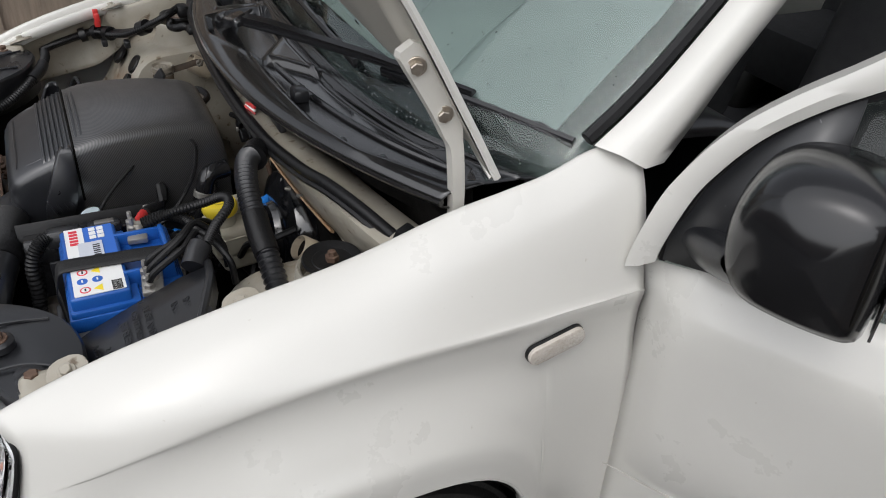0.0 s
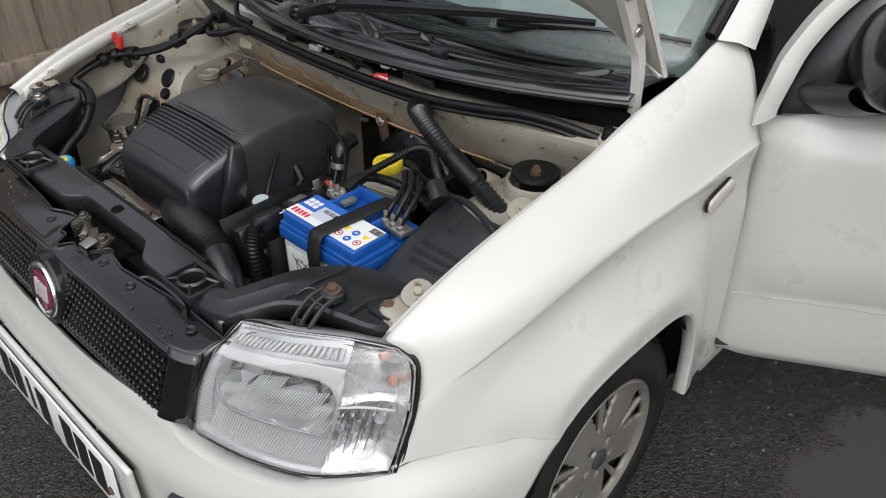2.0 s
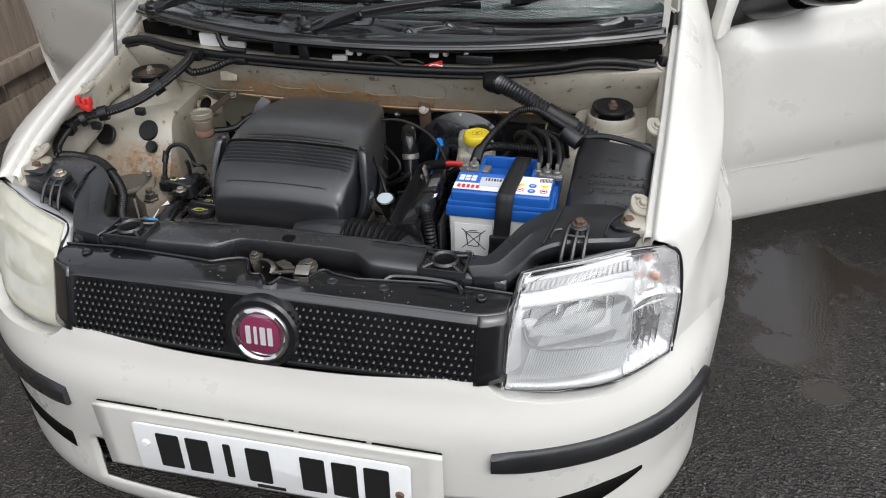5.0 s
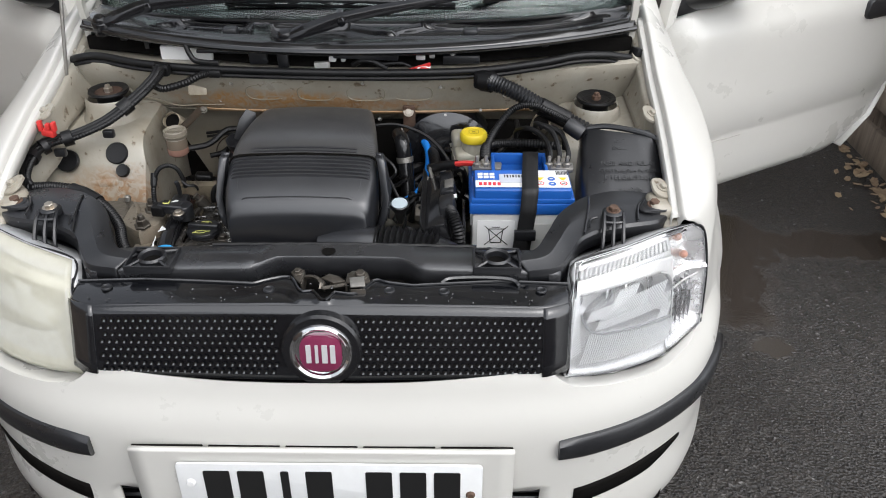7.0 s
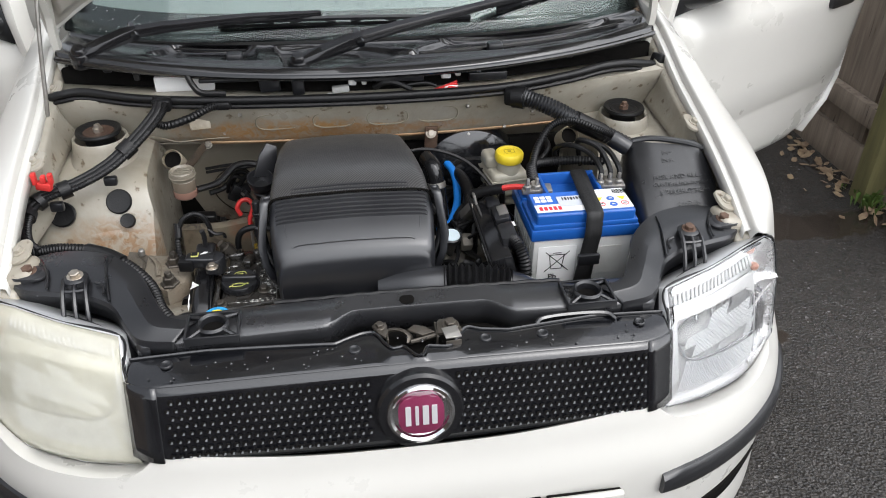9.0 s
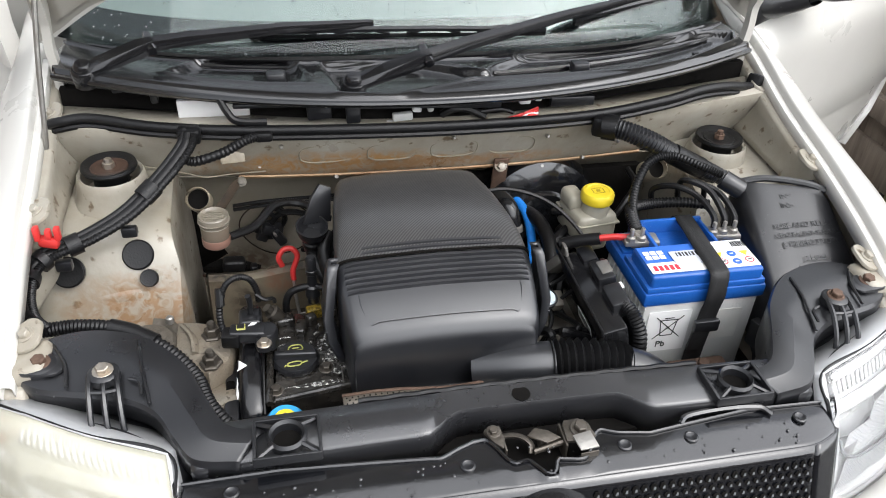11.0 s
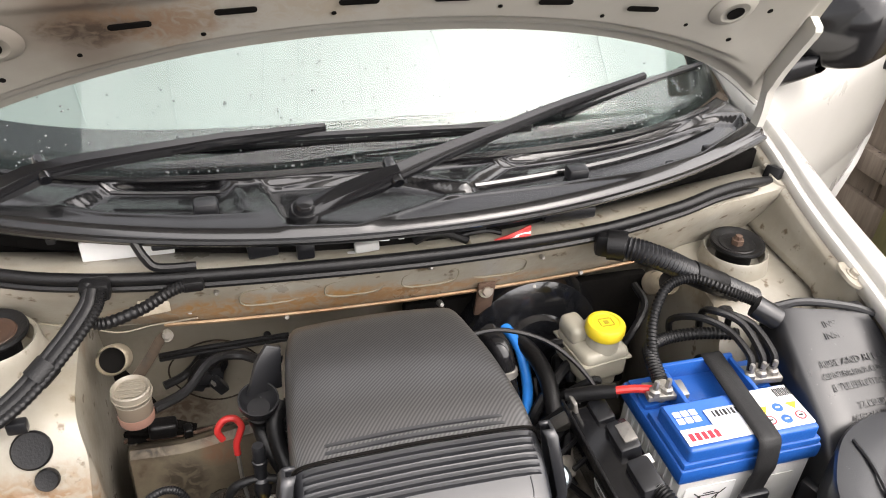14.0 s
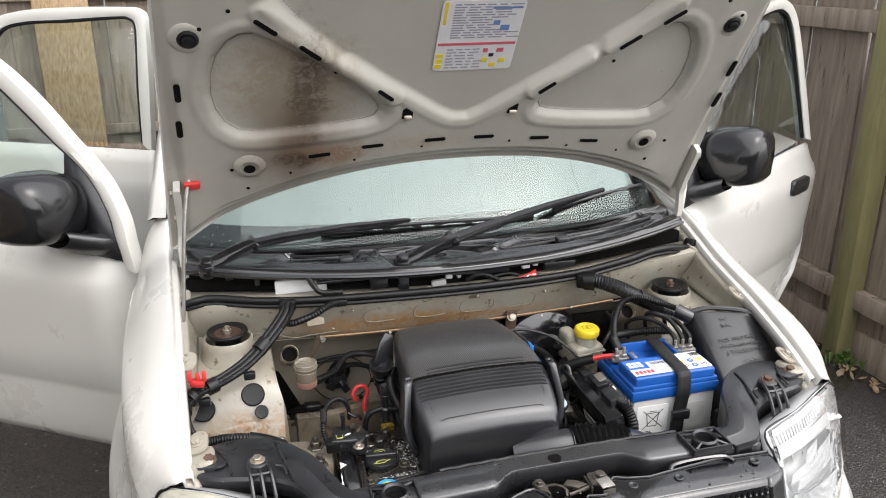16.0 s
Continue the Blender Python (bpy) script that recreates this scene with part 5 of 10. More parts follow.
BMAT = bonnet_mat()
for (x, h), spread, colour, size, k in (((-0.37, 0.48), (1.5, 1.3, 1.3), (0.27, 0.21, 0.14), 0.11, 0.65), ((-0.345, 0.46), (0.42, 1.7, 1.7), (0.075, 0.055, 0.040), 0.11, 0.80), ((-0.30, 0.285), (2.2, 0.8, 0.8), (0.24, 0.15, 0.09), 0.055, 0.85), ((-0.365, 0.275), (1.5, 0.8, 0.8), (0.05, 0.036, 0.026), 0.04, 0.9), ((-0.12, 0.31), (3.0, 0.8, 0.8), (0.36, 0.30, 0.22), 0.05, 0.6)):
    stain(BMAT, bon(x, h, 0.01), spread, colour, size, 0.8, k)
bonnet = part("bonnet", bm, BMAT, car, "raised white bonnet, pale pressed inner panel with a brown scorch", smooth=85)
bm = bmesh.new()
grid(bm, [[bon(x, rear_h(x) + (BONNET_H - rear_h(x)) * v, -0.014 - 0.02 * (1 - (x / 0.65) ** 2) * math.sin(math.pi * min(1, v + 0.1)) + corner_drop(x, rear_h(x) + (BONNET_H - rear_h(x)) * v)) for x in [(2 * i / 40 - 1) * (0.65 - 0.055 * v) for i in range(41)]] for v in [k / 16 for k in range(17)]])
part("outer_skin", bm, PAINT, bonnet, "white outer skin", solid=0.003)
# dark tubes paint the shade in the pockets' edge gaps and along the rear fold
GAPLINE = mat("dark_gap_shade", (0.17, 0.155, 0.13), 0.6, col2=(0.30, 0.28, 0.24), vary=40, amount=0.8)
for poly, sx, off in ((POCKET, 1, MID), (POCKET, -1, MID), (VPOCKET, 1, 0.0)):
    n = len(poly)
    c = (sum(p[0] for p in poly) / n, sum(p[1] for p in poly) / n)
    pts = [(off + sx * (c[0] + (x - c[0]) * 0.965), c[1] + (y - c[1]) * 0.965) for x, y in poly]
    bm = bmesh.new()
    tube(bm, [bon(x, h, pocket_floor(x)) for a, b in zip(pts, pts[1:] + pts[:1]) for x, h in [(a[0] + (b[0] - a[0]) * q / 6, a[1] + (b[1] - a[1]) * q / 6) for q in range(6)]], 0.0016, 6, 200)
    part("pocket_gap_line", bm, GAPLINE, bonnet, "dark line painting the shaded gap at a pocket's edge")
bm = bmesh.new()
tube(bm, [bon(x, rear_h(x) + 0.0475, 0.0165 - 0.012 * (x / 0.62) ** 2) for x in [-0.50 + 1.0 * i / 30 for i in range(31)]], 0.0018, 5, 90)
part("fold_line", bm, GAPLINE, bonnet, "dark line painting the shade of the fold")
bm = bmesh.new()
tube(bm, [bon(x, rear_h(x), -0.008 + corner_drop(x, rear_h(x))) for x in [-0.645 + 1.29 * i / 20 for i in range(21)]], 0.006, 6, 80)
for s in (1, -1):
    tube(bm, [bon(s * 0.648, rear_h(0.648), -0.012 + 0.030), bon(s * 0.641, 0.10, 0.005), bon(s * 0.630, 0.26, -0.012), bon(s * 0.62, 0.4, -0.012), bon(s * 0.593, BONNET_H, -0.012)], 0.006, 6, 40)
part("folded_edge", bm, PAINT, bonnet, "folded white edge")


def slot(x, h, w, t, ang, q=0.021, name="slot"):
    m = frame_at(bon(x, h, q), V((math.cos(ang), 0, 0)) + BUP * math.sin(ang), BUP)
    if m.to_3x3().col[2].dot(BN) < 0:
        m = m @ pose(0, 0, 0, 180, 0, 0)
    part(name, prism(bmesh.new(), rounded(w, t, t * 0.49, 3), m, 0.0015), DARK, bonnet, "dark slot")


for x, h in ((-0.320, 0.290), (-0.208, 0.308), (-0.073, 0.316), (0.037, 0.316), (0.170, 0.301), (0.297, 0.280)):
    slot(x, h, 0.046, 0.009, -0.35 * x, depth_at(x, h) + 0.0015)
for s in (1, -1):
    for x, h, w, ang in ((0.317, 0.574, 0.05, 0.70), (0.169, 0.461, 0.042, 0.72), (0.394, 0.630, 0.05, 0.70)):
        slot(MID + s * x, h, w, 0.009, s * ang, depth_at(MID + s * x, h) + 0.0015)
    for x, h in ((0.583, 0.470), (0.590, 0.376)):
        slot(s * x, h, 0.045, 0.012, 1.55, depth_at(x, h) - 0.004)
    for x, h, r in ((0.10, 0.296, 0.003), (0.245, 0.268, 0.003), (0.38, 0.24, 0.003), (0.50, 0.26, 0.004), (0.47, 0.20, 0.004), (0.29, 0.50, 0.004), (0.48, 0.66, 0.004), (0.53, 0.62, 0.004)):
        part("hole", lathe(bmesh.new(), [(r, 0), (r, 0.001)], bon(s * x, h, depth_at(x, h) + 0.0006), BN, 10), DARK, bonnet)
    # rubber buffers and dished holes
    part("dished_hole", lathe(bmesh.new(), [(0.036, -0.004), (0.032, 0.001), (0.024, 0.0045), (0.016, 0.003)], bon(s * 0.5375 - 0.014, 0.591, depth_at(s * 0.5375 - 0.014, 0.591) - 0.010), BN, 24), BMAT, bonnet)
    part("buffer", lathe(bmesh.new(), [(0.018, -0.004), (0.019, 0.002), (0.015, 0.005), (0.011, 0.004), (0.010, 0.010), (0.005, 0.012)], bon(s * 0.5375 - 0.014, 0.591, depth_at(s * 0.5375 - 0.014, 0.591) - 0.007), BN, 20), RUBBER, bonnet, "black rubber buffer")
    part("dished_hole", lathe(bmesh.new(), [(0.034, -0.003), (0.030, 0.001), (0.020, 0.0042), (0.014, 0.002)], bon(s * 0.453 - 0.011, 0.264, depth_at(s * 0.453 - 0.011, 0.264) - 0.001), BN, 24), BMAT, bonnet)
    part("hole", lathe(bmesh.new(), [(0.012, 0), (0.012, 0.0012)], bon(s * 0.453 - 0.011, 0.264, depth_at(s * 0.453 - 0.011, 0.264) + 0.0038), BN, 16), DARK, bonnet)
    m = frame_at(bon(s * 0.114 - 0.028, 0.398, depth_at(0.125, 0.398) - 0.0006), (-1, 0, 0), BUP)
    part("clip_hole", prism(bmesh.new(), [(-0.011, -0.016), (0.011, -0.016), (0.011, 0.008), (0.006, 0.014), (-0.006, 0.014), (-0.011, 0.008)], m, 0.003), DARK, bonnet, "dark clip hole")
    part("clip", box(bon(s * 0.114 - 0.028, 0.389, depth_at(0.125, 0.398) + 0.004), (0.016, 0.006, 0.010), 0.002), BOLT, bonnet, "small bright clip")

# warning sticker with plain bars
m = frame_at(bon(-0.021, 0.578, 0.0118), (1, 0, 0), BUP)
if m.to_3x3().col[2].dot(BN) < 0:
    m = frame_at(bon(-0.021, 0.578, 0.0118), (-1, 0, 0), BUP)
BLEACHED = mat("bleached_sticker", (0.64, 0.63, 0.635), 0.45, col2=(0.54, 0.53, 0.53), vary=30, amount=0.6)
GREYP = mat("grey_print", (0.24, 0.24, 0.29), 0.5)
FADEDY = mat("faded_yellow_print", (0.66, 0.52, 0.03), 0.5)
FADEDR = mat("faded_red_print", (0.50, 0.10, 0.13), 0.5)
FADEDB = mat("faded_blue_print", (0.12, 0.20, 0.40), 0.5)
st = part("sticker", prism(bmesh.new(), rounded(0.162, 0.165, 0.008), m, 0.0015), BLEACHED, bonnet, "bleached warning sticker with plain bars")
sgn = 1 if m.to_3x3().col[0].x > 0 else -1
rs = random.Random(31)
bars = [(0.0, -0.017, 0.156, 0.006, FADEDR), *((sgn * -0.071, y, 0.013, 0.0105, FADEDY) for y in (-0.045, -0.058, -0.071)), (sgn * -0.073, 0.055, 0.006, 0.05, FADEDY)]
for k in range(14):
    y, x = 0.074 - 0.0058 * k, -0.058
    while x < 0.06:
        w = rs.uniform(0.012, 0.034)
        if not (x > 0.018 and 4 < k < 11):
            bars.append((sgn * (x + w / 2), y, w, 0.0024, GREYP))
        x += w + rs.uniform(0.003, 0.008)
for k in range(7):
    y, x = -0.030 - 0.0075 * k, -0.058
    while x < 0.0:
        w = rs.uniform(0.010, 0.024)
        bars.append((sgn * (x + w / 2), y, w, 0.0026, GREYP))
        x += w + rs.uniform(0.003, 0.007)
bars += [(sgn * 0.048, 0.020, 0.018, 0.013, FADEDB), (sgn * 0.030, 0.032, 0.013, 0.011, FADEDB), (sgn * 0.045, 0.066, 0.06, 0.004, FADEDB), (sgn * 0.022, -0.058, 0.013, 0.011, FADEDY), (sgn * 0.058, -0.060, 0.013, 0.011, FADEDY), (sgn * 0.040, -0.071, 0.013, 0.010, FADEDY), (sgn * 0.020, -0.034, 0.010, 0.010, FADEDR), (sgn * 0.050, -0.034, 0.014, 0.010, FADEDR), (sgn * 0.034, -0.046, 0.010, 0.008, BLACKINK)]
for x, y, w, h, k in bars:
    part("printed_bar", prism(bmesh.new(), rounded(w, h, 0.001, 2, x, y), m @ pose(0, 0, 0.0015), 0.0006), k, st)

# hinges
for s in (1, -1):
    bm = bmesh.new()
    pts = [(0.622, 0.846, 0.905), (0.622, 0.846, 0.945), (0.623, 0.842, 0.99), (0.619, 0.838, 1.03), (0.616, 0.823, 1.067), (0.614, 0.784, 1.133), (0.612, 0.770, 1.156)]
    rows = []
    for p, w in zip(cr([V((s * x, y, z)) for x, y, z in pts], 24), [0.011] * 12 + [0.013, 0.016] + [0.0165] * 9 + [0.011]):
        rows.append([p + V((-s * 0.004, -w * 0.8, -w * 0.5)), p + V((s * 0.010, -w * 0.7, -w * 0.5)), p + V((s * 0.010, w * 0.8, w * 0.5)), p + V((-s * 0.004, w * 0.8, w * 0.5))])
    vs = grid(bm, rows, True)
    bm.faces.new(vs[0]), bm.faces.new(vs[-1][::-1])
    hg = part("bonnet_hinge", bm, UNDER, bonnet, "cream bonnet hinge arm", smooth=30)
    for y, z in ((0.784, 1.133), (0.823, 1.067)):
        bolt(hg, (s * 0.623, y - 0.002, z), 0.0085, (s, -0.25, -0.1))
# stay rod with a red clip
bm = bmesh.new()
tube(bm, [(-0.632, 0.700, 0.865), (-0.627, 0.705, 0.90), (-0.614, 0.728, 1.02), (-0.600, 0.752, 1.12), (-0.588, 0.772, 1.168), (-0.585, 0.785, 1.172)], 0.0042, 8, 50)
part("bonnet_stay", bm, METAL, car, "thin grey bonnet stay rod")
part("stay_clip", box(bon(-0.584, 0.212, 0.02), (0.034, 0.011, 0.020), 0.004, (35, 0, 4)), RED, bonnet, "red rubber stay clip")

# ---- engine bay: painted structure ----
def strip(back, front, prof, sx=1, n=40):
    """A band between two curves; prof holds (share across, rise)."""
    bm = bmesh.new()
    b, f = cr([V((sx * p[0], p[1], p[2])) for p in back], n), cr([V((sx * p[0], p[1], p[2])) for p in front], n)
    grid(bm, [[q.lerp(r, t) + V((0, 0, h)) for t, h in prof] for q, r in zip(b, f)])
    return bm


for sx in (1, -1):
    # inner wing: tower top, front slope, foot
    bm = bmesh.new()
    prof = [(0.90, 0.805), (0.84, 0.80), (0.76, 0.792), (0.68, 0.787), (0.625, 0.782), (0.592, 0.768), (0.570, 0.742), (0.545, 0.695), (0.515, 0.640), (0.475, 0.605), (0.40, 0.575), (0.25, 0.56)]
    rows = []
    for y, z in cr([(0, y, z) for y, z in prof], 44) and [(p.y, p.z) for p in cr([(0, y, z) for y, z in prof], 44)]:
        w = lerp_table(z, [0.56, 0.74, 0.79], [0.445, 0.438, 0.452])
        rows.append([V((sx * x, y, zz)) for x, zz in ((0.655, z + 0.03), (0.625, z + 0.006), (0.605, z + 0.004), (0.59, z), (0.55, z + 0.002), (0.50, z), (w + 0.018, z - 0.001), (w + 0.004, z - 0.008), (w, z - 0.03), (w - 0.006, z - 0.16), (w - 0.01, 0.40))])
    grid(bm, rows)
    iw = part("inner_wing", bm, BAY, car, "cream painted inner wing, dirty and stained", solid=0.003, smooth=50)
    # gutter under the wing's edge
    bm = bmesh.new()
    rows = []
    for i in range(40):
        y = 0.27 + 0.62 * i / 39
        xe, ze = edge(y)
        zb = min(lerp_table(y, [0.27, 0.50, 0.60, 0.9], [0.66, 0.70, 0.795, 0.81]), ze - 0.06)
        w = max(0.0, min(1.0, (y - 0.50) / 0.05)) if y > 0.40 else max(0.0, min(1.0, (0.37 - y) / 0.03))
        shut = ((xe - 0.003, ze - 0.020), (xe - 0.010, ze - 0.026), (xe - 0.022, ze - 0.028), (xe - 0.027, ze - 0.034), (xe - 0.026, ze - 0.06), (0.612, zb + 0.01), (0.607, zb))
        wide = ((xe - 0.003, ze - 0.020), (xe + 0.002, ze - 0.026), (xe + 0.012, ze - 0.034), (xe + 0.022, ze - 0.045), (xe + 0.030, ze - 0.07), (0.655, zb + 0.01), (0.650, zb))
        rows.append([V((sx * (b[0] + (a[0] - b[0]) * w), y, b[1] + (a[1] - b[1]) * w)) for a, b in zip(shut, wide)])
    grid(bm, rows)
    part("bonnet_gutter", bm, BAY, car, "cream bonnet gutter", solid=0.002, smooth=45)
    # bolted ears on the gutter
    for y, dx, dz, wy in ((0.345, 0.026, -0.018, 0.050), (0.555, 0.020, -0.020, 0.05), (0.775, 0.018, -0.03, 0.055)):
        xe, ze = edge(y)
        m = frame_at((sx * (xe - dx), y, ze + dz), (0, 1, 0.25), (-sx * 0.9, 0, 0.35)) if sx < 0 else frame_at((sx * (xe - dx), y, ze + dz), (0, -1, -0.25), (-sx * 0.9, 0, 0.35))
        if m.to_3x3().col[2].z < 0:
            m = m @ pose(0, 0, 0, 180, 0, 0)
        ear = part("wing_bracket", prism(bmesh.new(), rounded(wy, 0.040, 0.018, 5), m @ pose(0, 0, -0.002), 0.005, 0.0015), BAY, iw, "cream bolted bracket")
        bolt(ear, m @ V((0, 0, 0.003)), 0.0075, m.to_3x3() @ V((0, 0, 1)), BAY)
    # front bracket folding down by the headlamp
    part("lamp_bracket", box((sx * 0.600, 0.318, 0.772), (0.052, 0.062, 0.030), 0.012, (0, sx * 14, 0), 3), BAY, iw, "cream lamp bracket")
    # suspension top mount
    q = V((0.534, 0.703, -0.018)) if sx > 0 else V((-0.543, 0.694, 0.0))
    tower = part("strut_tower", lathe(bmesh.new(), [(0.070, 0.780), (0.062, 0.790), (0.057, 0.800), (0.054, 0.815), (0.0525, 0.828), (0.050, 0.832), (0.046, 0.829), (0.044, 0.80)], q, (0, 0, 1), 40), BAY, car, "cream strut tower ring")
    part("strut_ring", lathe(bmesh.new(), [(0.028, 0.80), (0.028, 0.834), (0.042, 0.838), (0.0435, 0.842), (0.042, 0.846), (0.037, 0.8455), (0.026, 0.838), (0.010, 0.834)], q, (0, 0, 1), 40), RUBBER, tower, "black rubber top mount")
    part("strut_cup", lathe(bmesh.new(), [(0.030, 0.840), (0.028, 0.8415), (0.012, 0.838)], q, (0, 0, 1), 30), RUBBER if sx > 0 else mat("dark_rust", (0.07, 0.035, 0.022), 0.5, col2=(0.03, 0.02, 0.015), vary=40, amount=0.8), tower, "rusty cup")
    part("strut_nut", lathe(bmesh.new(), [(0.010, 0.838), (0.010, 0.848), (0.007, 0.849), (0.006, 0.855), (0.004, 0.856)], q, (0, 0, 1), 6), BOLT if sx < 0 else RUSTY, tower, "strut nut")
# rubber plugs in the right inner wing
for x, y, z, r in ((-0.602, 0.556, 0.737, 0.024), (-0.502, 0.577, 0.745, 0.024), (-0.488, 0.553, 0.716, 0.014)):
    part("rubber_plug", lathe(bmesh.new(), [(r, -0.004), (r, 0.002), (r * 0.9, 0.0045), (r * 0.7, 0.004)], (x, y - 0.003, z + 0.003), (0, -0.80, 0.60), 24), RUBBER, iw, "round black rubber plug")
# soft pressed steps in the wing
for y0, z0, x0, x1 in ((0.541, 0.692, -0.60, -0.50), (0.531, 0.670, -0.61, -0.53)):
    bm = bmesh.new()
    rows = []
    for i in range(21):
        x = x0 + (x1 - x0) * i / 20
        k = math.sin(math.pi * i / 20) ** 0.5
        rows.append([V((x, y0 + dy, z0 + 0.10 * (x + 0.55) + dz)) for dy, dz in ((0.016, 0.012), (0.007 - 0.005 * k, 0.001 + 0.003 * k), (0.001 - 0.003 * k, -0.008), (-0.002, -0.020))])
    grid(bm, rows)
    part("pressed_step", bm, BAY, iw, "soft pressed step", smooth=80)

# bulkhead: upper beam with oval pressings, lower wall
bm = bmesh.new()
XS = [-0.64 + 1.28 * i / 48 for i in range(49)]
bow = lambda x: 0.055 * (abs(x) / 0.6) ** 2.2
beam = [(0.75, 0.890), (0.700, 0.890), (0.684, 0.884), (0.684, 0.870), (0.697, 0.845), (0.705, 0.825), (0.722, 0.795), (0.728, 0.780), (0.738, 0.772), (0.752, 0.770)]
grid(bm, [[V((x, y + bow(x), z + 0.006 * (x / 0.6) ** 2)) for x in XS] for y, z in beam])
bulk = part("bulkhead", bm, BAY, car, "cream bulkhead beam with oval pressings", solid=0.003, smooth=50)
bm = bmesh.new()
tube(bm, [(x, 0.7265 + bow(x), 0.7785) for x in XS[11:40]], 0.006, 6, 60, flat=0.5)
part("rust_line", bm, RUST, bulk, "brown rust along the seam")
# darker outline tubes paint the shade round each oval pressing
for x in (-0.20, -0.085, 0.025, 0.13):
    m = frame_at((x, 0.7025 + bow(x), 0.833), (1, 0, 0), (0, -0.36, 0.93))
    ring = [m @ V((0.042 * math.copysign(abs(math.cos(a)) ** 0.6, math.cos(a)), 0.021 * math.copysign(abs(math.sin(a)) ** 0.7, math.sin(a)), 0.0)) for a in (2 * math.pi * k / 30 for k in range(31))]
    bm = bmesh.new()
    tube(bm, ring, 0.0013, 5, 62, caps=False)
    part("oval_pressing", bm, DULLBAY, bulk)
bm = bmesh.new()
grid(bm, [[V((x, y + 0.5 * bow(x) + 0.006 * math.sin(9 * x), z)) for x in XS[6:43]] for y, z in ((0.752, 0.772), (0.775, 0.760), (0.80, 0.73), (0.81, 0.66), (0.815, 0.56), (0.80, 0.47), (0.76, 0.38))])
LOWWALL = mat("grimy_beige_wall", (0.30, 0.275, 0.225), 0.5, col2=(0.19, 0.16, 0.12), vary=7, amount=0.7, sharp=0.2, speck=(0.08, 0.06, 0.04), sscale=90, stop=0.74, grain=0.0006, gscale=80)
stain(LOWWALL, (-0.36, 0.81, 0.54), (0.08, 0.08, 0.05), (0.09, 0.055, 0.032), 1, 0.6, 0.85)
part("lower_bulkhead", bm, LOWWALL, bulk, "dirty beige lower bulkhead", solid=0.003)
# round pressing and drain pipe on the lower wall
bm = bmesh.new()
ring = [(-0.290 + 0.066 * math.cos(a) * (1 + 0.10 * math.cos(2 * a + 0.6)), 0.799 + 0.006 * math.sin(9 * (-0.29 + 0.066 * math.cos(a))), 0.633 + 0.062 * math.sin(a)) for a in (2 * math.pi * k / 24 for k in range(25))]
tube(bm, ring, 0.0014, 6, 60, caps=False)
part("cover_outline", bm, GRIME, bulk, "dark sealant round the cover plate")
for x, z in ((-0.215, 0.618), (-0.208, 0.69), (-0.245, 0.575)):
    part("stud", lathe(bmesh.new(), [(0.006, 0), (0.006, 0.003), (0.003, 0.005)], (x, 0.799, z), (0, -1, 0), 10), RUBBER, bulk, "small plug")
for s in (1, -1):
    bm = bmesh.new()
    x0 = s * 0.415
    lathe(bm, [(0.0205, -0.05), (0.0205, 0.0), (0.0185, 0.003), (0.0175, 0.0), (0.0175, -0.04)], (x0, 0.690, 0.772), (0, -0.8, 0.6), 24)
    part("drain_pipe", bm, BAYDIRT, bulk, "cream drain pipe end")
    part("drain_mouth", lathe(bmesh.new(), [(0.0173, -0.012), (0.0173, -0.010)], (x0, 0.690, 0.772), (0, -0.8, 0.6), 20), DARK, bulk)
part("earth_bracket", box((0.118, 0.722, 0.765), (0.028, 0.006, 0.07), 0.003, (10, 0, 0)), RUSTY, bulk, "rusty bracket")
bolt(bulk, (0.117, 0.716, 0.785), 0.008, (0, -0.9, 0.3))
for x, z in ((-0.18, 0.775), (-0.31, 0.80), (0.05, 0.762), (0.20, 0.770), (0.28, 0.78)):
    part("stud", lathe(bmesh.new(), [(0.005, 0), (0.005, 0.008), (0.003, 0.018)], (x, 0.735 + bow(x), z - 0.004), (0, -0.85, 0.4), 10), METAL, bulk, "small stud")
# seam, plate and small clips on the beam
bm = bmesh.new()
tube(bm, [(-0.50, 0.735, 0.815), (-0.44, 0.720, 0.808), (-0.40, 0.712, 0.800), (-0.36, 0.722, 0.797), (-0.30, 0.7255, 0.797)], 0.0012, 5, 40)
part("beam_seam", bm, DULLBAY, bulk, "dark dirty seam")
part("beam_plate", box((-0.352, 0.7125, 0.836), (0.040, 0.003, 0.022), 0.0015, (-22, 0, 8)), BAYDIRT, bulk, "small welded plate")
for x, z in ((-0.27, 0.857), (0.02, 0.862), (0.19, 0.852), (0.33, 0.828), (-0.44, 0.845)):
    part("stud", lathe(bmesh.new(), [(0.004, 0), (0.004, 0.004), (0.002, 0.009)], (x, 0.689 + bow(x), z), (0, -0.9, 0.3), 8), METAL, bulk, "small stud")
# long rubber seal
bm = bmesh.new()
SEAL = [(-0.640, 0.752, 0.888), (-0.613, 0.742, 0.899), (-0.565, 0.742, 0.903), (-0.46, 0.712, 0.897), (-0.30, 0.690, 0.893), (0, 0.676, 0.891), (0.25, 0.683, 0.893), (0.40, 0.700, 0.905), (0.48, 0.718, 0.914), (0.545, 0.738, 0.910), (0.60, 0.760, 0.897), (0.622, 0.768, 0.892)]
tube(bm, SEAL, 0.0085, 10, 120)
tube(bm, [(x, y - 0.004, z - 0.012) for x, y, z in SEAL], 0.0045, 6, 100)
part("bulkhead_seal", bm, RUBBER, car, "long black rubber bulkhead seal")
part("seal_end", box((0.628, 0.775, 0.895), (0.032, 0.028, 0.036), 0.005, (0, 20, 30)), RUBBER, car, "black seal end block")
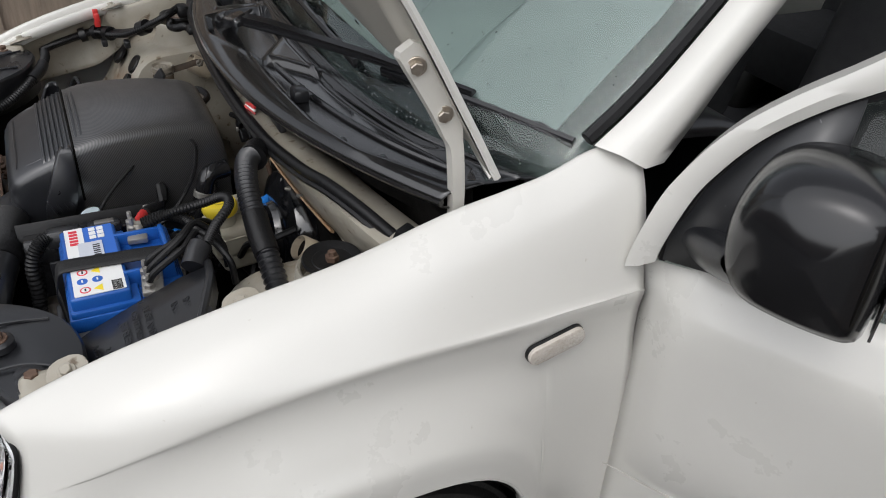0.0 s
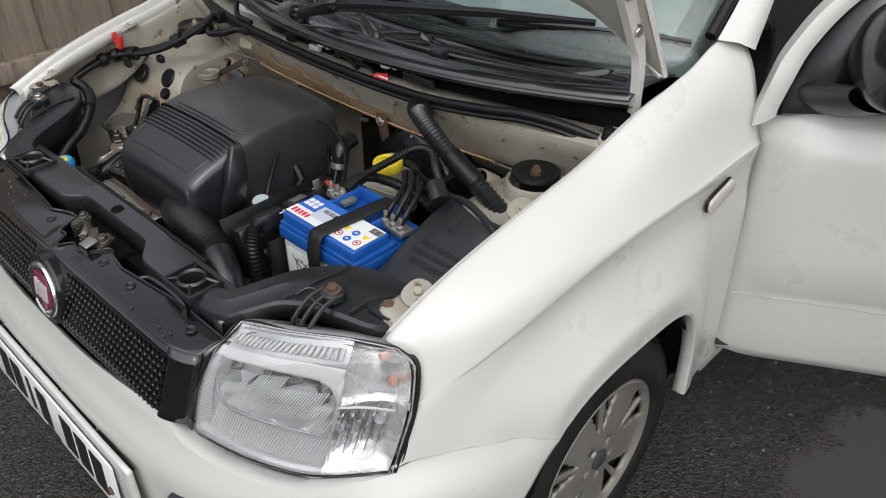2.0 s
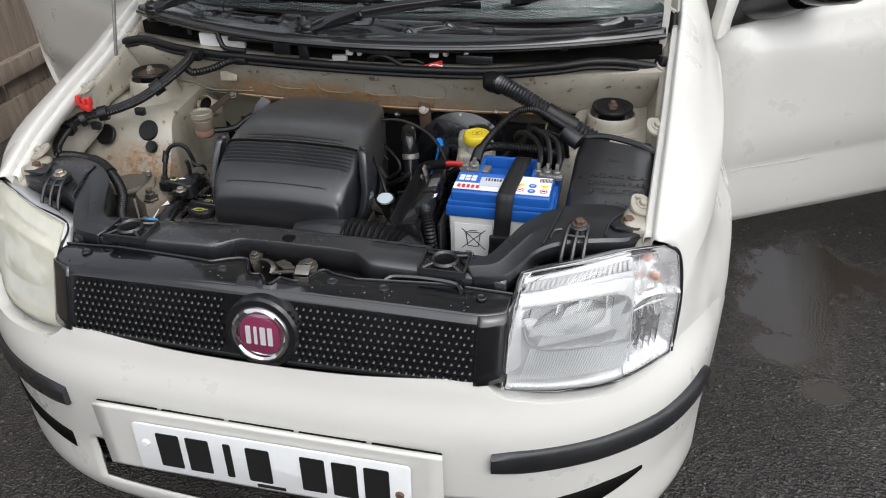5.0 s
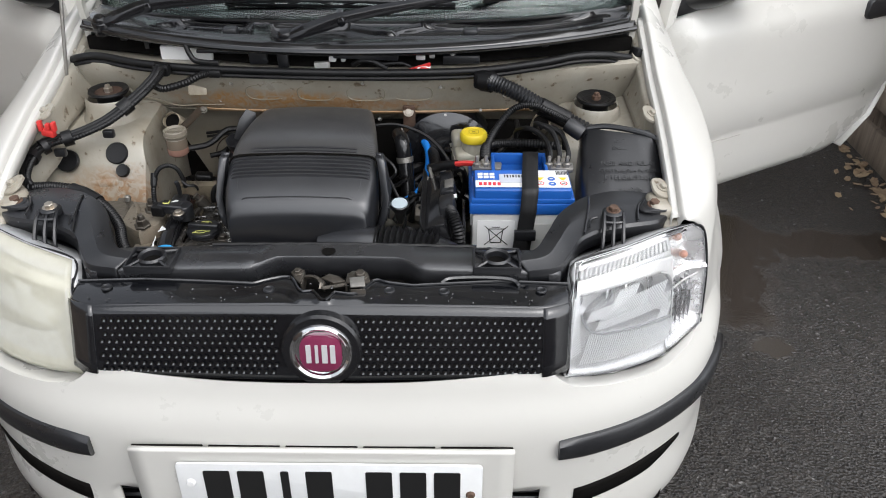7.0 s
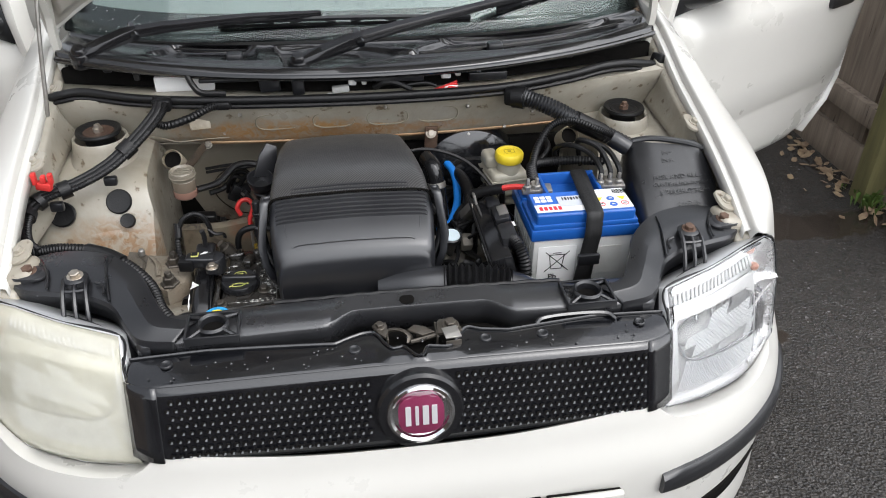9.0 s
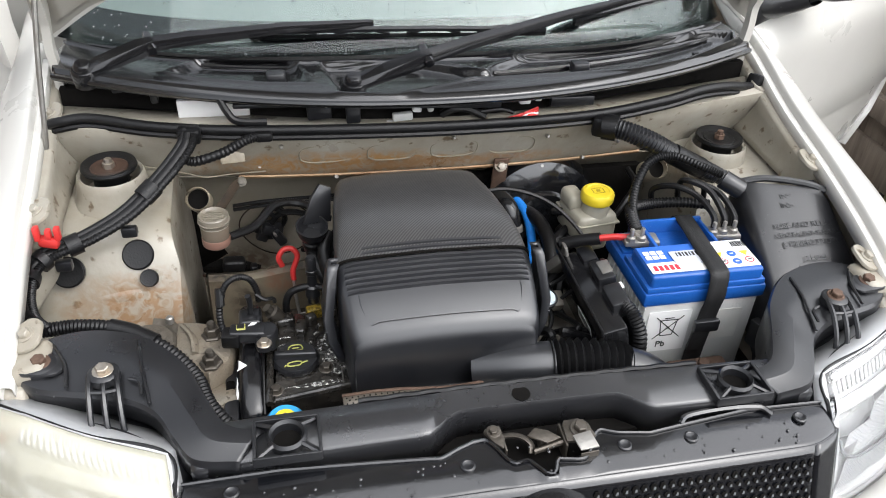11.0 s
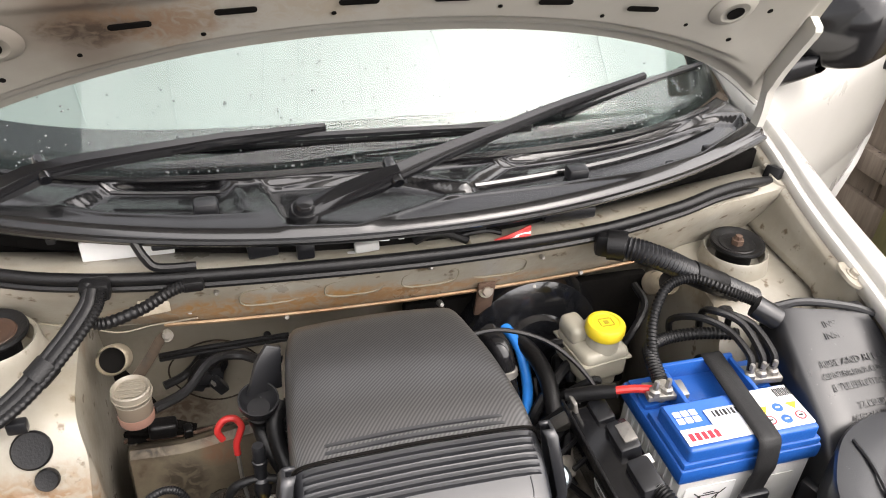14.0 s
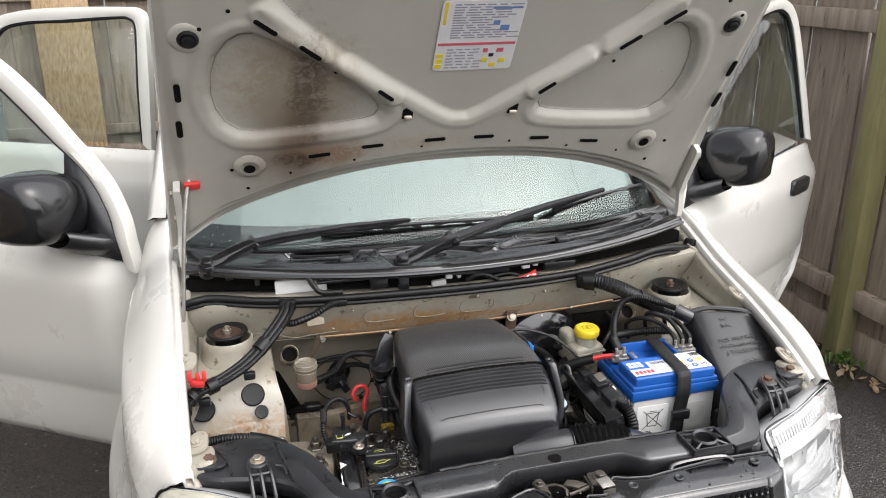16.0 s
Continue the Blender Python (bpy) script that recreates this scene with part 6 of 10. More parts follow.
# near-black sheets close the bay's floor and front; deep shade is in their colour
part("bay_floor", box((0, 0.48, 0.22), (1.28, 0.72, 0.03)), DARK, car, "undertray coloured near-black as deep shade")
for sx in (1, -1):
    part("bay_side", box((sx * 0.47, 0.42, 0.40), (0.02, 0.60, 0.36)), DARK, car, "chassis side coloured near-black as deep shade")
part("radiator", box((0, 0.165, 0.48), (0.80, 0.04, 0.46), 0.004), DARK, car, "radiator coloured near-black as deep shade")
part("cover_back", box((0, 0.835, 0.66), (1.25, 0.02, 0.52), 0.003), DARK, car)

# ---- scuttle with its moulded trays ----
def cowl_front(x):
    return 0.664 + 0.150 * (abs(x) / 0.61) ** 2.1


def cowl_back(x):
    return 0.841 + 0.15 * (abs(x) / 0.652) ** 3.6


def cowl_z(x, t):
    return smooth_table(t, [0, 0.05, 0.12, 0.4, 0.7, 1.0], [0.944, 0.951, 0.954, 0.956, 0.954, 0.949]) + 0.003 * (abs(x) / 0.62) ** 2


def cowl(x, t, up=0.0):
    return V((x, cowl_front(x) + (cowl_back(x) - cowl_front(x)) * t, cowl_z(x, t) + up))


def inside(poly, x, y):
    """Distance inwards from a convex outline's nearest side."""
    best = 9.0
    for (ax, ay), (bx, by) in zip(poly, poly[1:] + poly[:1]):
        ex, ey = bx - ax, by - ay
        best = min(best, (ex * (y - ay) - ey * (x - ax)) / math.hypot(ex, ey))
    return best


TRAYS = [([(-0.442, 0.792), (-0.393, 0.766), (-0.289, 0.738), (-0.218, 0.730), (-0.234, 0.804), (-0.262, 0.842), (-0.352, 0.854), (-0.395, 0.841)], 0.012),
         ([(0.063, 0.722), (0.217, 0.727), (0.356, 0.738), (0.47, 0.770), (0.60, 0.846), (0.614, 0.880), (0.581, 0.892), (0.173, 0.817), (0.107, 0.767)], 0.012),
         ([(-0.169, 0.693), (-0.081, 0.680), (0.092, 0.737), (-0.021, 0.802), (-0.197, 0.824)], 0.014)]
bm = bmesh.new()
CX = [-0.628 + 1.256 * i / 180 for i in range(181)]
rows = [[cowl(x, 0, -0.016) + V((0, 0.012, 0)) for x in CX], [cowl(x, 0, -0.012) for x in CX]]
for k in range(61):
    t = k / 60
    row = []
    for x in CX:
        y = cowl(x, t).y
        d = 0.0
        for poly, deep in TRAYS:
            e = inside(poly, x, y)
            d -= deep * max(0.0, min(1.0, (e + 0.002) / 0.011))
            d += 0.002 * max(0.0, 1 - abs(e + 0.006) / 0.008)
        d += 0.004 * max(0, 1 - abs(t - 0.80) / 0.03)
        row.append(cowl(x, t, d))
    rows.append(row)
grid(bm, rows)
scuttle = part("scuttle_panel", bm, COWL, car, "wet glossy black scuttle panel", solid=0.003, smooth=60)
# ridges and slats in the trays
for x0, x1, t in ((0.10, 0.56, 0.50), (-0.39, -0.25, 0.62), (-0.58, 0.58, 0.90), (-0.56, 0.56, 0.94), (-0.5, 0.5, 0.98)):
    bm = bmesh.new()
    tube(bm, [cowl(x0 + (x1 - x0) * i / 12, t + (0.10 * (i / 12) if x0 == 0.10 else 0.0), -0.009 if t < 0.6 else 0.002) for i in range(13)], 0.0045 if t < 0.6 else 0.003, 6, 50)
    part("ridge", bm, COWL, scuttle)
for x, t in ((0.255, 0.39), (-0.270, 0.41)):
    part("spray_clip", box(cowl(x, t, -0.002), (0.032, 0.026, 0.022), 0.006), PLASTIC, scuttle, "black washer jet clip")
# lip joint and hidden tray under the scuttle edge
bm = bmesh.new()
tube(bm, [cowl(x, 0.0, -0.005) for x in CX[::6]], 0.0065, 8, 100, flat=0.8)
part("scuttle_lip", bm, COWL, scuttle, "rolled front lip")
# near-black sheet stands in for the shade behind the lip
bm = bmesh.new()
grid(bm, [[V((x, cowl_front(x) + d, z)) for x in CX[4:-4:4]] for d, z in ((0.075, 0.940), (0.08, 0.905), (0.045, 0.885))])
part("tray_back", bm, DARK, scuttle, "near-black sheet for the shade under the scuttle", solid=0.003)
r9 = random.Random(9)
# what lies in the gap under the lip: foam, clips, rails, wires
for x, z, w, h, mm, nm in ((-0.375, 0.906, 0.115, 0.034, WHITEP, "pale_foam_pad"), (-0.100, 0.884, 0.040, 0.012, WHITEP, "pale_foam_pad"), (-0.067, 0.899, 0.034, 0.014, CASEGREY, "grey_pad"), (-0.043, 0.913, 0.016, 0.012, WHITEP, "white_clip"), (-0.020, 0.913, 0.010, 0.012, CASEGREY, "grey_clip"), (0.147, 0.914, 0.020, 0.010, WHITEP, "white_clip"), (0.172, 0.917, 0.012, 0.010, CASEGREY, "grey_clip"), (0.216, 0.920, 0.010, 0.010, CASEGREY, "grey_clip"),
                        (-0.285, 0.921, 0.115, 0.008, PLASTIC, "black_rail"), (-0.30, 0.934, 0.050, 0.012, PLASTIC, "black_clip"), (-0.205, 0.914, 0.040, 0.030, PLASTIC, "black_clip"), (-0.15, 0.910, 0.024, 0.034, PLASTIC, "black_clip"), (-0.41, 0.937, 0.036, 0.020, PLASTIC, "black_clip"), (0.235, 0.908, 0.080, 0.018, PLASTIC, "black_duct"), (0.03, 0.925, 0.14, 0.020, PLASTIC, "black_rail"), (-0.47, 0.925, 0.012, 0.035, PLASTIC, "black_clip"), (-0.53, 0.935, 0.016, 0.035, PLASTIC, "black_clip"), (0.42, 0.935, 0.014, 0.03, PLASTIC, "black_clip"), (0.50, 0.94, 0.014, 0.03, PLASTIC, "black_clip")):
    part(nm, box((x, cowl_front(x) + (0.038 if mm in (WHITEP, CASEGREY) else 0.030), z), (w, 0.012, h), 0.003, (0, r9.uniform(-5, 5), 0)), mm, scuttle)
for k in range(4):
    bm = bmesh.new()
    tube(bm, [(0.115 + 0.006 * k, 0.694, 0.889), (0.140 + 0.004 * k, 0.690 - 0.002 * k, 0.899), (0.168, 0.696, 0.906 - 0.005 * k)], 0.0026, 6, 20)
    part("red_wire" if k != 2 else "white_wire", bm, RED if k != 2 else WHITEP, scuttle, "red wire" if k != 2 else "white wire")
for pts, rr in (([(-0.36, 0.712, 0.938), (-0.350, 0.700, 0.922), (-0.335, 0.694, 0.909), (-0.29, 0.696, 0.904)], 0.006), ([(0.0, 0.705, 0.898), (0.02, 0.70, 0.910), (0.045, 0.70, 0.908), (0.075, 0.70, 0.893)], 0.007), ([(0.05, 0.70, 0.90), (0.10, 0.70, 0.905), (0.125, 0.70, 0.898)], 0.004)):
    bm = bmesh.new()
    tube(bm, pts, rr, 8, 24)
    part("short_hose", bm, RUBBER, scuttle, "short black hose")


# ---- wipers ----
def wiper(pivot, knee, rod, blade):
    """A two-piece arm and its blade along the glass."""
    p, k = V(pivot), V(knee)

    def bar(pts, widths, highs):
        q = bmesh.new()
        rows = []
        for i, (c, w, h) in enumerate(zip(pts, widths, highs)):
            c = V(c)
            d = (V(pts[min(i + 1, len(pts) - 1)]) - V(pts[max(i - 1, 0)])).normalized()
            s = d.cross(V((0, -0.4, 1))).normalized()
            up = s.cross(d).normalized()
            rows.append([c + s * w, c + s * w * 0.92 + up * h * 0.6, c + s * w * 0.55 + up * h, c - s * w * 0.55 + up * h, c - s * w * 0.92 + up * h * 0.6, c - s * w])
        vs = grid(q, rows, True)
        q.faces.new(vs[0]), q.faces.new(vs[-1][::-1])
        return q
    bm = bar([p.lerp(k, -0.08), p.lerp(k, 0.12), p.lerp(k, 0.45), p.lerp(k, 0.85), p.lerp(k, 1.08)], (0.011, 0.017, 0.017, 0.016, 0.011), (0.008, 0.012, 0.016, 0.020, 0.018))
    lathe(bm, [(0.021, -0.022), (0.021, 0.004), (0.018, 0.008)], p, (0, -0.3, 1), 24)
    arm = part("wiper_arm", bm, GLOSSB, car, "wet glossy black wiper arm")
    part("pivot_nut", lathe(bmesh.new(), [(0.0155, 0.004), (0.0155, 0.012), (0.011, 0.018), (0.004, 0.019)], p, (0, -0.3, 1), 18), GLOSSB, arm, "wet pivot nut")
    s = (k - p).normalized().cross(V((0, -0.4, 1))).normalized()
    part("hinge_pin", lathe(bmesh.new(), [(0.008, -0.021), (0.009, -0.018), (0.009, 0.018), (0.008, 0.021)], k + V((0, 0, 0.009)), s, 14), WETPL, arm, "black hinge pin")
    r = V(rod)
    part("arm_rod", bar([k + V((0, 0, 0.002)), k.lerp(r, 0.15) + V((0, 0, 0.006)), k.lerp(r, 0.6) + V((0, 0, 0.010)), r + V((0, 0, 0.006))], (0.012, 0.012, 0.009, 0.006), (0.016, 0.016, 0.012, 0.008)), GLOSSB, arm, "wet black arm rod")
    b0, b1 = V(blade[0]), V(blade[1])
    bl = bmesh.new()
    tube(bl, [b0 + (b1 - b0) * i / 8 + V((0, -0.01 * math.sin(math.pi * i / 8), 0.010 + 0.008 * math.sin(math.pi * i / 8))) for i in range(9)], 0.0055, 6, 40)
    for i in range(4):
        q0, q1 = b0.lerp(b1, 0.04 + 0.24 * i), b0.lerp(b1, 0.22 + 0.24 * i)
        tube(bl, [q0 + V((0, 0, 0.006)), q0.lerp(q1, 0.5) + V((0, -0.002, 0.017)), q1 + V((0, 0, 0.006))], 0.0042, 6, 10)
    blade_ob = part("wiper_blade", bl, PLASTIC, arm, "black wiper blade frame")
    bm = bmesh.new()
    tube(bm, [b0 + (b1 - b0) * i / 8 + V((0, 0, 0.002)) for i in range(9)], 0.004, 6, 30)
    part("rubber_lip", bm, RUBBER, blade_ob, "rubber wiping lip")


wiper((-0.145, 0.726, 0.950), (-0.024, 0.735, 0.983), (0.460, 0.955, 1.002), ((0.285, 0.880, 0.982), (0.618, 1.030, 0.983)))
wiper((-0.574, 0.805, 0.956), (-0.468, 0.826, 0.984), (-0.095, 0.872, 0.992), ((-0.310, 0.884, 0.974), (0.222, 0.858, 0.974)))

# ---- front cross member, covers, latch ----
bm = bmesh.new()
MX = [-0.40 + 0.80 * i / 60 for i in range(61)]


def front_y(x):
    s = max(0, min(1, (0.15 - abs(x - 0.025)) / 0.05))
    return 0.138 + 0.030 * s * s * (3 - 2 * s)


rows = []
for t, z in ((None, 0.700), (0, 0.742), (0, 0.753), (0.06, 0.757), (0.5, 0.758), (0.94, 0.760), (1, 0.757), (1.02, 0.735)):
    rows.append([V((x, front_y(x) if t is None else front_y(x) + (0.203 - front_y(x)) * t, z - 0.010 * (x / 0.4) ** 2)) for x in MX])
grid(bm, rows)
SLAM = mat("wet_grey_black_steel", (0.017, 0.0175, 0.020), 0.30, col2=(0.030, 0.030, 0.031), vary=9, amount=0.6, speck=(0.09, 0.09, 0.095), sscale=160, stop=0.70, grain=0.00013, gscale=600, rvar=0.12, spec=0.8, coat=0.5)
slam = part("front_crossmember", bm, SLAM, car, "wet black front cross member", solid=0.003, smooth=45)
part("hole", lathe(bmesh.new(), [(0.012, 0), (0.012, 0.0015)], (0.006, 0.1835, 0.7575), (0, 0, 1), 20), DARK, slam, "dark round hole")
bm = bmesh.new()
tube(bm, [(x, 0.206 + 0.0007 * math.sin(x * 160), 0.758 - 0.010 * (x / 0.4) ** 2) for x in [-0.20 + 0.46 * i / 60 for i in range(61)]], 0.0035, 6, 160)
part("foam_edge", bm, RUBBER, slam, "ragged rubber edge")
for x, y in ((0.293, 0.160), (-0.289, 0.157)):
    z = 0.752
    bm = bmesh.new()
    for sx2, sy2 in ((1, 1), (1, -1), (-1, 1), (-1, -1)):
        tube(bm, [(x + sx2 * 0.036, y + sy2 * 0.027, z + 0.006), (x + sx2 * 0.016, y + sy2 * 0.014, z + 0.012)], 0.003, 6, 4)
    lathe(bm, [(0.022, 0), (0.024, 0.012), (0.021, 0.016), (0.018, 0.012), (0.017, 0.0)], (x, y, z), (0, 0, 1), 30)
    for a, b, c, d in ((0, 0.029, 0.078, 0.004), (0, -0.029, 0.078, 0.004), (0.038, 0, 0.004, 0.06), (-0.038, 0, 0.004, 0.06)):
        rbox(bm, (x + a, y + b, z + 0.004), (c, d, 0.014), 0.001)
    g = part("radiator_grommet", bm, PLASTIC, slam, "square black grommet plate with a ring", smooth=30)
    part("grommet_base", box((x, y, z - 0.002), (0.076, 0.058, 0.006), 0.001), PLASTIC, g)
    part("grommet_hole", lathe(bmesh.new(), [(0.0165, 0), (0.0165, 0.001)], (x, y, z + 0.0015), (0, 0, 1), 20), DARK, g)
# wet cover between grille and cross member
bm = bmesh.new()
rows = []
CUT_X = [-0.412, -0.30, -0.15, -0.11, -0.09, -0.065, -0.052, -0.044, -0.034, -0.030, -0.006, -0.002, 0.003, 0.022, 0.026, 0.055, 0.064, 0.086, 0.094, 0.114, 0.154, 0.30, 0.412]
CUT_Y = [0.132, 0.130, 0.116, 0.112, 0.122, 0.131, 0.130, 0.120, 0.098, 0.090, 0.092, 0.088, 0.069, 0.069, 0.088, 0.083, 0.086, 0.120, 0.124, 0.116, 0.110, 0.130, 0.132]
for t in [k / 8 for k in range(9)]:
    row = []
    for i in range(193):
        x = -0.412 + 0.824 * i / 192
        y0, z0 = grille_y(x, 0.734) - 0.004, 0.734 - 0.012 * (x / 0.41) ** 2
        y1 = lerp_table(x, CUT_X, CUT_Y)
        row.append(V((x, y0 + (y1 - y0) * t, z0 + 0.0036 * math.sin(math.pi * min(1, t * 0.8)) + 0.004 * t)))
    rows.append(row)
rows.append([p + V((0, 0.001, -0.02)) for p in rows[-1]])
grid(bm, rows)
gtop = part("grille_cover", bm, WETPL, car, "wet black cover behind the grille", solid=0.003, smooth=45)
bm = bmesh.new()
tube(bm, [p + V((0, 0, 0.002)) for p in rows[-2][::2]], 0.0024, 6, 190)
part("cover_rim", bm, WETPL, gtop, "raised rear rim")
for x in (-0.355, -0.082, 0.116, 0.205, 0.365):
    y = 0.108 if abs(x) > 0.3 else 0.097
    part("trim_screw", lathe(bmesh.new(), [(0.009, 0), (0.009, 0.0025), (0.007, 0.0035), (0.005, 0.002)], (x, y, 0.7385 - 0.008 * (x / 0.41) ** 2), (0, 0, 1), 18), PLASTIC, gtop, "black trim screw")
bm = bmesh.new()
tube(bm, [(0.20, 0.118, 0.739), (0.215, 0.128, 0.741), (0.265, 0.132, 0.741), (0.315, 0.130, 0.739), (0.33, 0.118, 0.735)], 0.004, 6, 40)
part("cover_step", bm, WETPL, gtop)
# rain beads on the wet covers
bm = bmesh.new()
for i in range(70):
    x, t = rnd.uniform(-0.38, 0.38), rnd.uniform(0.1, 0.95)
    y0 = grille_y(x, 0.734)
    q = V((x, y0 + (front_y(x) - 0.03 - y0) * t, 0.737 - 0.010 * (x / 0.41) ** 2 + 0.003 * t))
    r = rnd.uniform(0.0010, 0.0028)
    lathe(bm, [(r, 0), (r * 0.7, r * 0.4), (r * 0.2, r * 0.6)], q, (0, 0, 1), 6)
tagged(part("rain_spatter", bm, mat("bead_of_rain", (0.016, 0.016, 0.017), 0.03, coat=1.0), gtop, "beads of rain"), kind="stuff")
# latch
latch = thing("bonnet_latch", (0.03, 0.13, 0.70), "greasy steel bonnet latch on the black cross member", "latch")
part("latch_plate", box((0.02, 0.120, 0.712), (0.135, 0.085, 0.010), 0.002), DARK, latch, "dark latch plate")
part("latch_ear", prism(bmesh.new(), [(-0.053, 0.141), (-0.050, 0.146), (-0.031, 0.149), (-0.029, 0.128), (-0.034, 0.112), (-0.044, 0.124)], frame_at((0, 0, 0.741), (1, 0, 0), (0, 1, 0)), 0.0030, 0.0012), GREASY, latch, "folded steel ear")
bolt(latch, (-0.041, 0.139, 0.7445), 0.0062, (0, -0.1, 1), GREASY)
part("latch_ear", prism(bmesh.new(), [(0.044, 0.108), (0.046, 0.134), (0.050, 0.141), (0.070, 0.142), (0.080, 0.128), (0.083, 0.112), (0.072, 0.105)], frame_at((0, 0, 0.744), (1, 0, 0), (0, 1, 0)), 0.0035, 0.0014), GREASY, latch, "folded steel ear")
bolt(latch, (0.066, 0.124, 0.748), 0.0088, (0, -0.1, 1), GREASY)
part("latch_side", box((0.044, 0.122, 0.728), (0.003, 0.036, 0.032), 0.001), GREASY, latch, "upright steel cheek")
part("latch_side", box((-0.031, 0.128, 0.728), (0.003, 0.036, 0.028), 0.001), GREASY, latch, "upright steel cheek")
part("latch_hook", tube(bmesh.new(), [(-0.036, 0.135, 0.732), (-0.024, 0.136, 0.738), (-0.008, 0.131, 0.739), (0.003, 0.121, 0.735), (0.002, 0.112, 0.728)], 0.0085, 8, 30, flat=0.4), GREASY, latch, "worn steel hook")
part("hook_plate", prism(bmesh.new(), [(0.000, 0.130), (0.012, 0.140), (0.028, 0.134), (0.042, 0.121), (0.022, 0.116)], frame_at((0, 0, 0.726), (1, 0, 0), (0, 1, 0.1)), 0.003, 0.001), GREASY, latch, "round-edged steel plate")
part("latch_lever", tube(bmesh.new(), [(0.004, 0.110, 0.733), (0.024, 0.113, 0.735), (0.046, 0.117, 0.737)], 0.0036, 8, 16), GREASY, latch, "steel release lever")
part("lever_tab", prism(bmesh.new(), [(0.050, 0.110), (0.074, 0.114), (0.078, 0.090), (0.054, 0.088)], frame_at((0, 0, 0.741), (1, 0, 0), (0, 1, 0.12)), 0.0022, 0.0008), METAL, latch, "bent grey tab")
part("tab_fold", box((0.066, 0.087, 0.7405), (0.024, 0.0022, 0.016), 0.0008, (0, 0, 5)), GREASY, latch, "folded front of the tab")
part("latch_spring", tube(bmesh.new(), [(0.050, 0.086, 0.732), (0.070, 0.091, 0.733), (0.092, 0.097, 0.733)], 0.0070, 12, rib=0.0010, pitch=0.003), RUBBER, latch, "dark coil spring")
part("latch_pin", lathe(bmesh.new(), [(0.005, 0), (0.005, 0.010), (0.004, 0.012)], (0.018, 0.126, 0.726), (0.2, -0.3, 1), 14), GREASY, latch, "round pin")

# black headlamp covers
for sx in (1, -1):
    back = [(0.612, 0.322, 0.778), (0.585, 0.358, 0.779), (0.53, 0.366, 0.781), (0.465, 0.343, 0.781), (0.413, 0.290, 0.778), (0.384, 0.232, 0.772), (0.358, 0.188, 0.764), (0.315, 0.176, 0.758)]
    front = [(0.616, 0.296, 0.772), (0.585, 0.268, 0.772), (0.54, 0.252, 0.774), (0.49, 0.238, 0.774), (0.445, 0.212, 0.770), (0.420, 0.172, 0.764), (0.396, 0.142, 0.757), (0.345, 0.134, 0.753)]
    bm = strip(back, front, [(0, -0.075), (0, -0.006), (0.03, -0.001), (0.30, 0.003), (0.5, 0.0035), (0.55, 0.002), (0.95, -0.001), (0.99, -0.006), (1.0, -0.03)], sx, 60)
    cov = part("lamp_cover", bm, PLASTIC, car, "curved black plastic cover over the headlamp", solid=0.003, smooth=24)
    # ribbed foot and its bolts
    bm = bmesh.new()
    for k in (-0.016, 0.0, 0.016):
        tube(bm, [(sx * (0.504 + k), 0.268 - 0.2 * abs(k), 0.789), (sx * (0.501 + k * 1.05), 0.240, 0.782), (sx * (0.498 + k * 1.1), 0.215, 0.760), (sx * (0.496 + k * 1.1), 0.205, 0.735)], 0.0036, 6, 16)
    tube(bm, [(sx * 0.484, 0.243, 0.783), (sx * 0.501, 0.241, 0.783), (sx * 0.518, 0.243, 0.783)], 0.003, 6, 8)
    part("ribbed_tab", bm, PLASTIC, cov, "ribbed fixing tab")
    part("boss", lathe(bmesh.new(), [(0.019, -0.006), (0.019, 0.004), (0.015, 0.007)], (sx * 0.504, 0.270, 0.785), (0, 0, 1), 24), PLASTIC, cov)
    bolt(cov, (sx * 0.504, 0.270, 0.791), 0.0085, (0, -0.1, 1), RUSTY if sx > 0 else BOLT)
    part("boss", lathe(bmesh.new(), [(0.020, -0.006), (0.020, 0.004), (0.016, 0.006)], (sx * 0.585, 0.305, 0.778), (0, 0, 1), 24), PLASTIC, cov)
    bolt(cov, (sx * 0.585, 0.305, 0.783), 0.009, (0, -0.1, 1), RUSTY)
    for pts in ([(0.575, 0.340, 0.7815), (0.555, 0.300, 0.7835), (0.548, 0.262, 0.779)], [(0.470, 0.330, 0.7835), (0.462, 0.282, 0.784), (0.448, 0.222, 0.775)], [(0.475, 0.262, 0.783), (0.462, 0.255, 0.782), (0.458, 0.235, 0.779)]):
        bm = bmesh.new()
        tube(bm, [(sx * x, y, z - 0.001) for x, y, z in pts], 0.0022, 6, 24)
        part("moulded_rib", bm, PLASTIC, cov)
    part("slot_boss", prism(bmesh.new(), rounded(0.058, 0.034, 0.015, 5), frame_at((sx * 0.583, 0.302, 0.778), (1, 0.12 * sx, 0), (0, 1, 0)), 0.004, 0.0015), PLASTIC, cov, "slotted boss")
    # dark ledge above the lamp
    bm = strip([(0.626, 0.262, 0.752), (0.56, 0.238, 0.748), (0.48, 0.206, 0.742), (0.435, 0.17, 0.736), (0.418, 0.12, 0.72)], [(0.632, 0.250, 0.772), (0.56, 0.212, 0.768), (0.48, 0.178, 0.758), (0.438, 0.150, 0.745), (0.418, 0.108, 0.72)], [(0, 0.01), (0.4, 0.0), (0.8, -0.004), (1, -0.006)], sx, 40)
    part("lamp_ledge", bm, PLASTIC, cov, "dark ledge behind the lamp", solid=0.003)
    # near-black block paints the shaded cavity behind the lamp
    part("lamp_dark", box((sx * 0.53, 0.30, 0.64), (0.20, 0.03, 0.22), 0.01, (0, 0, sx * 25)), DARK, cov)

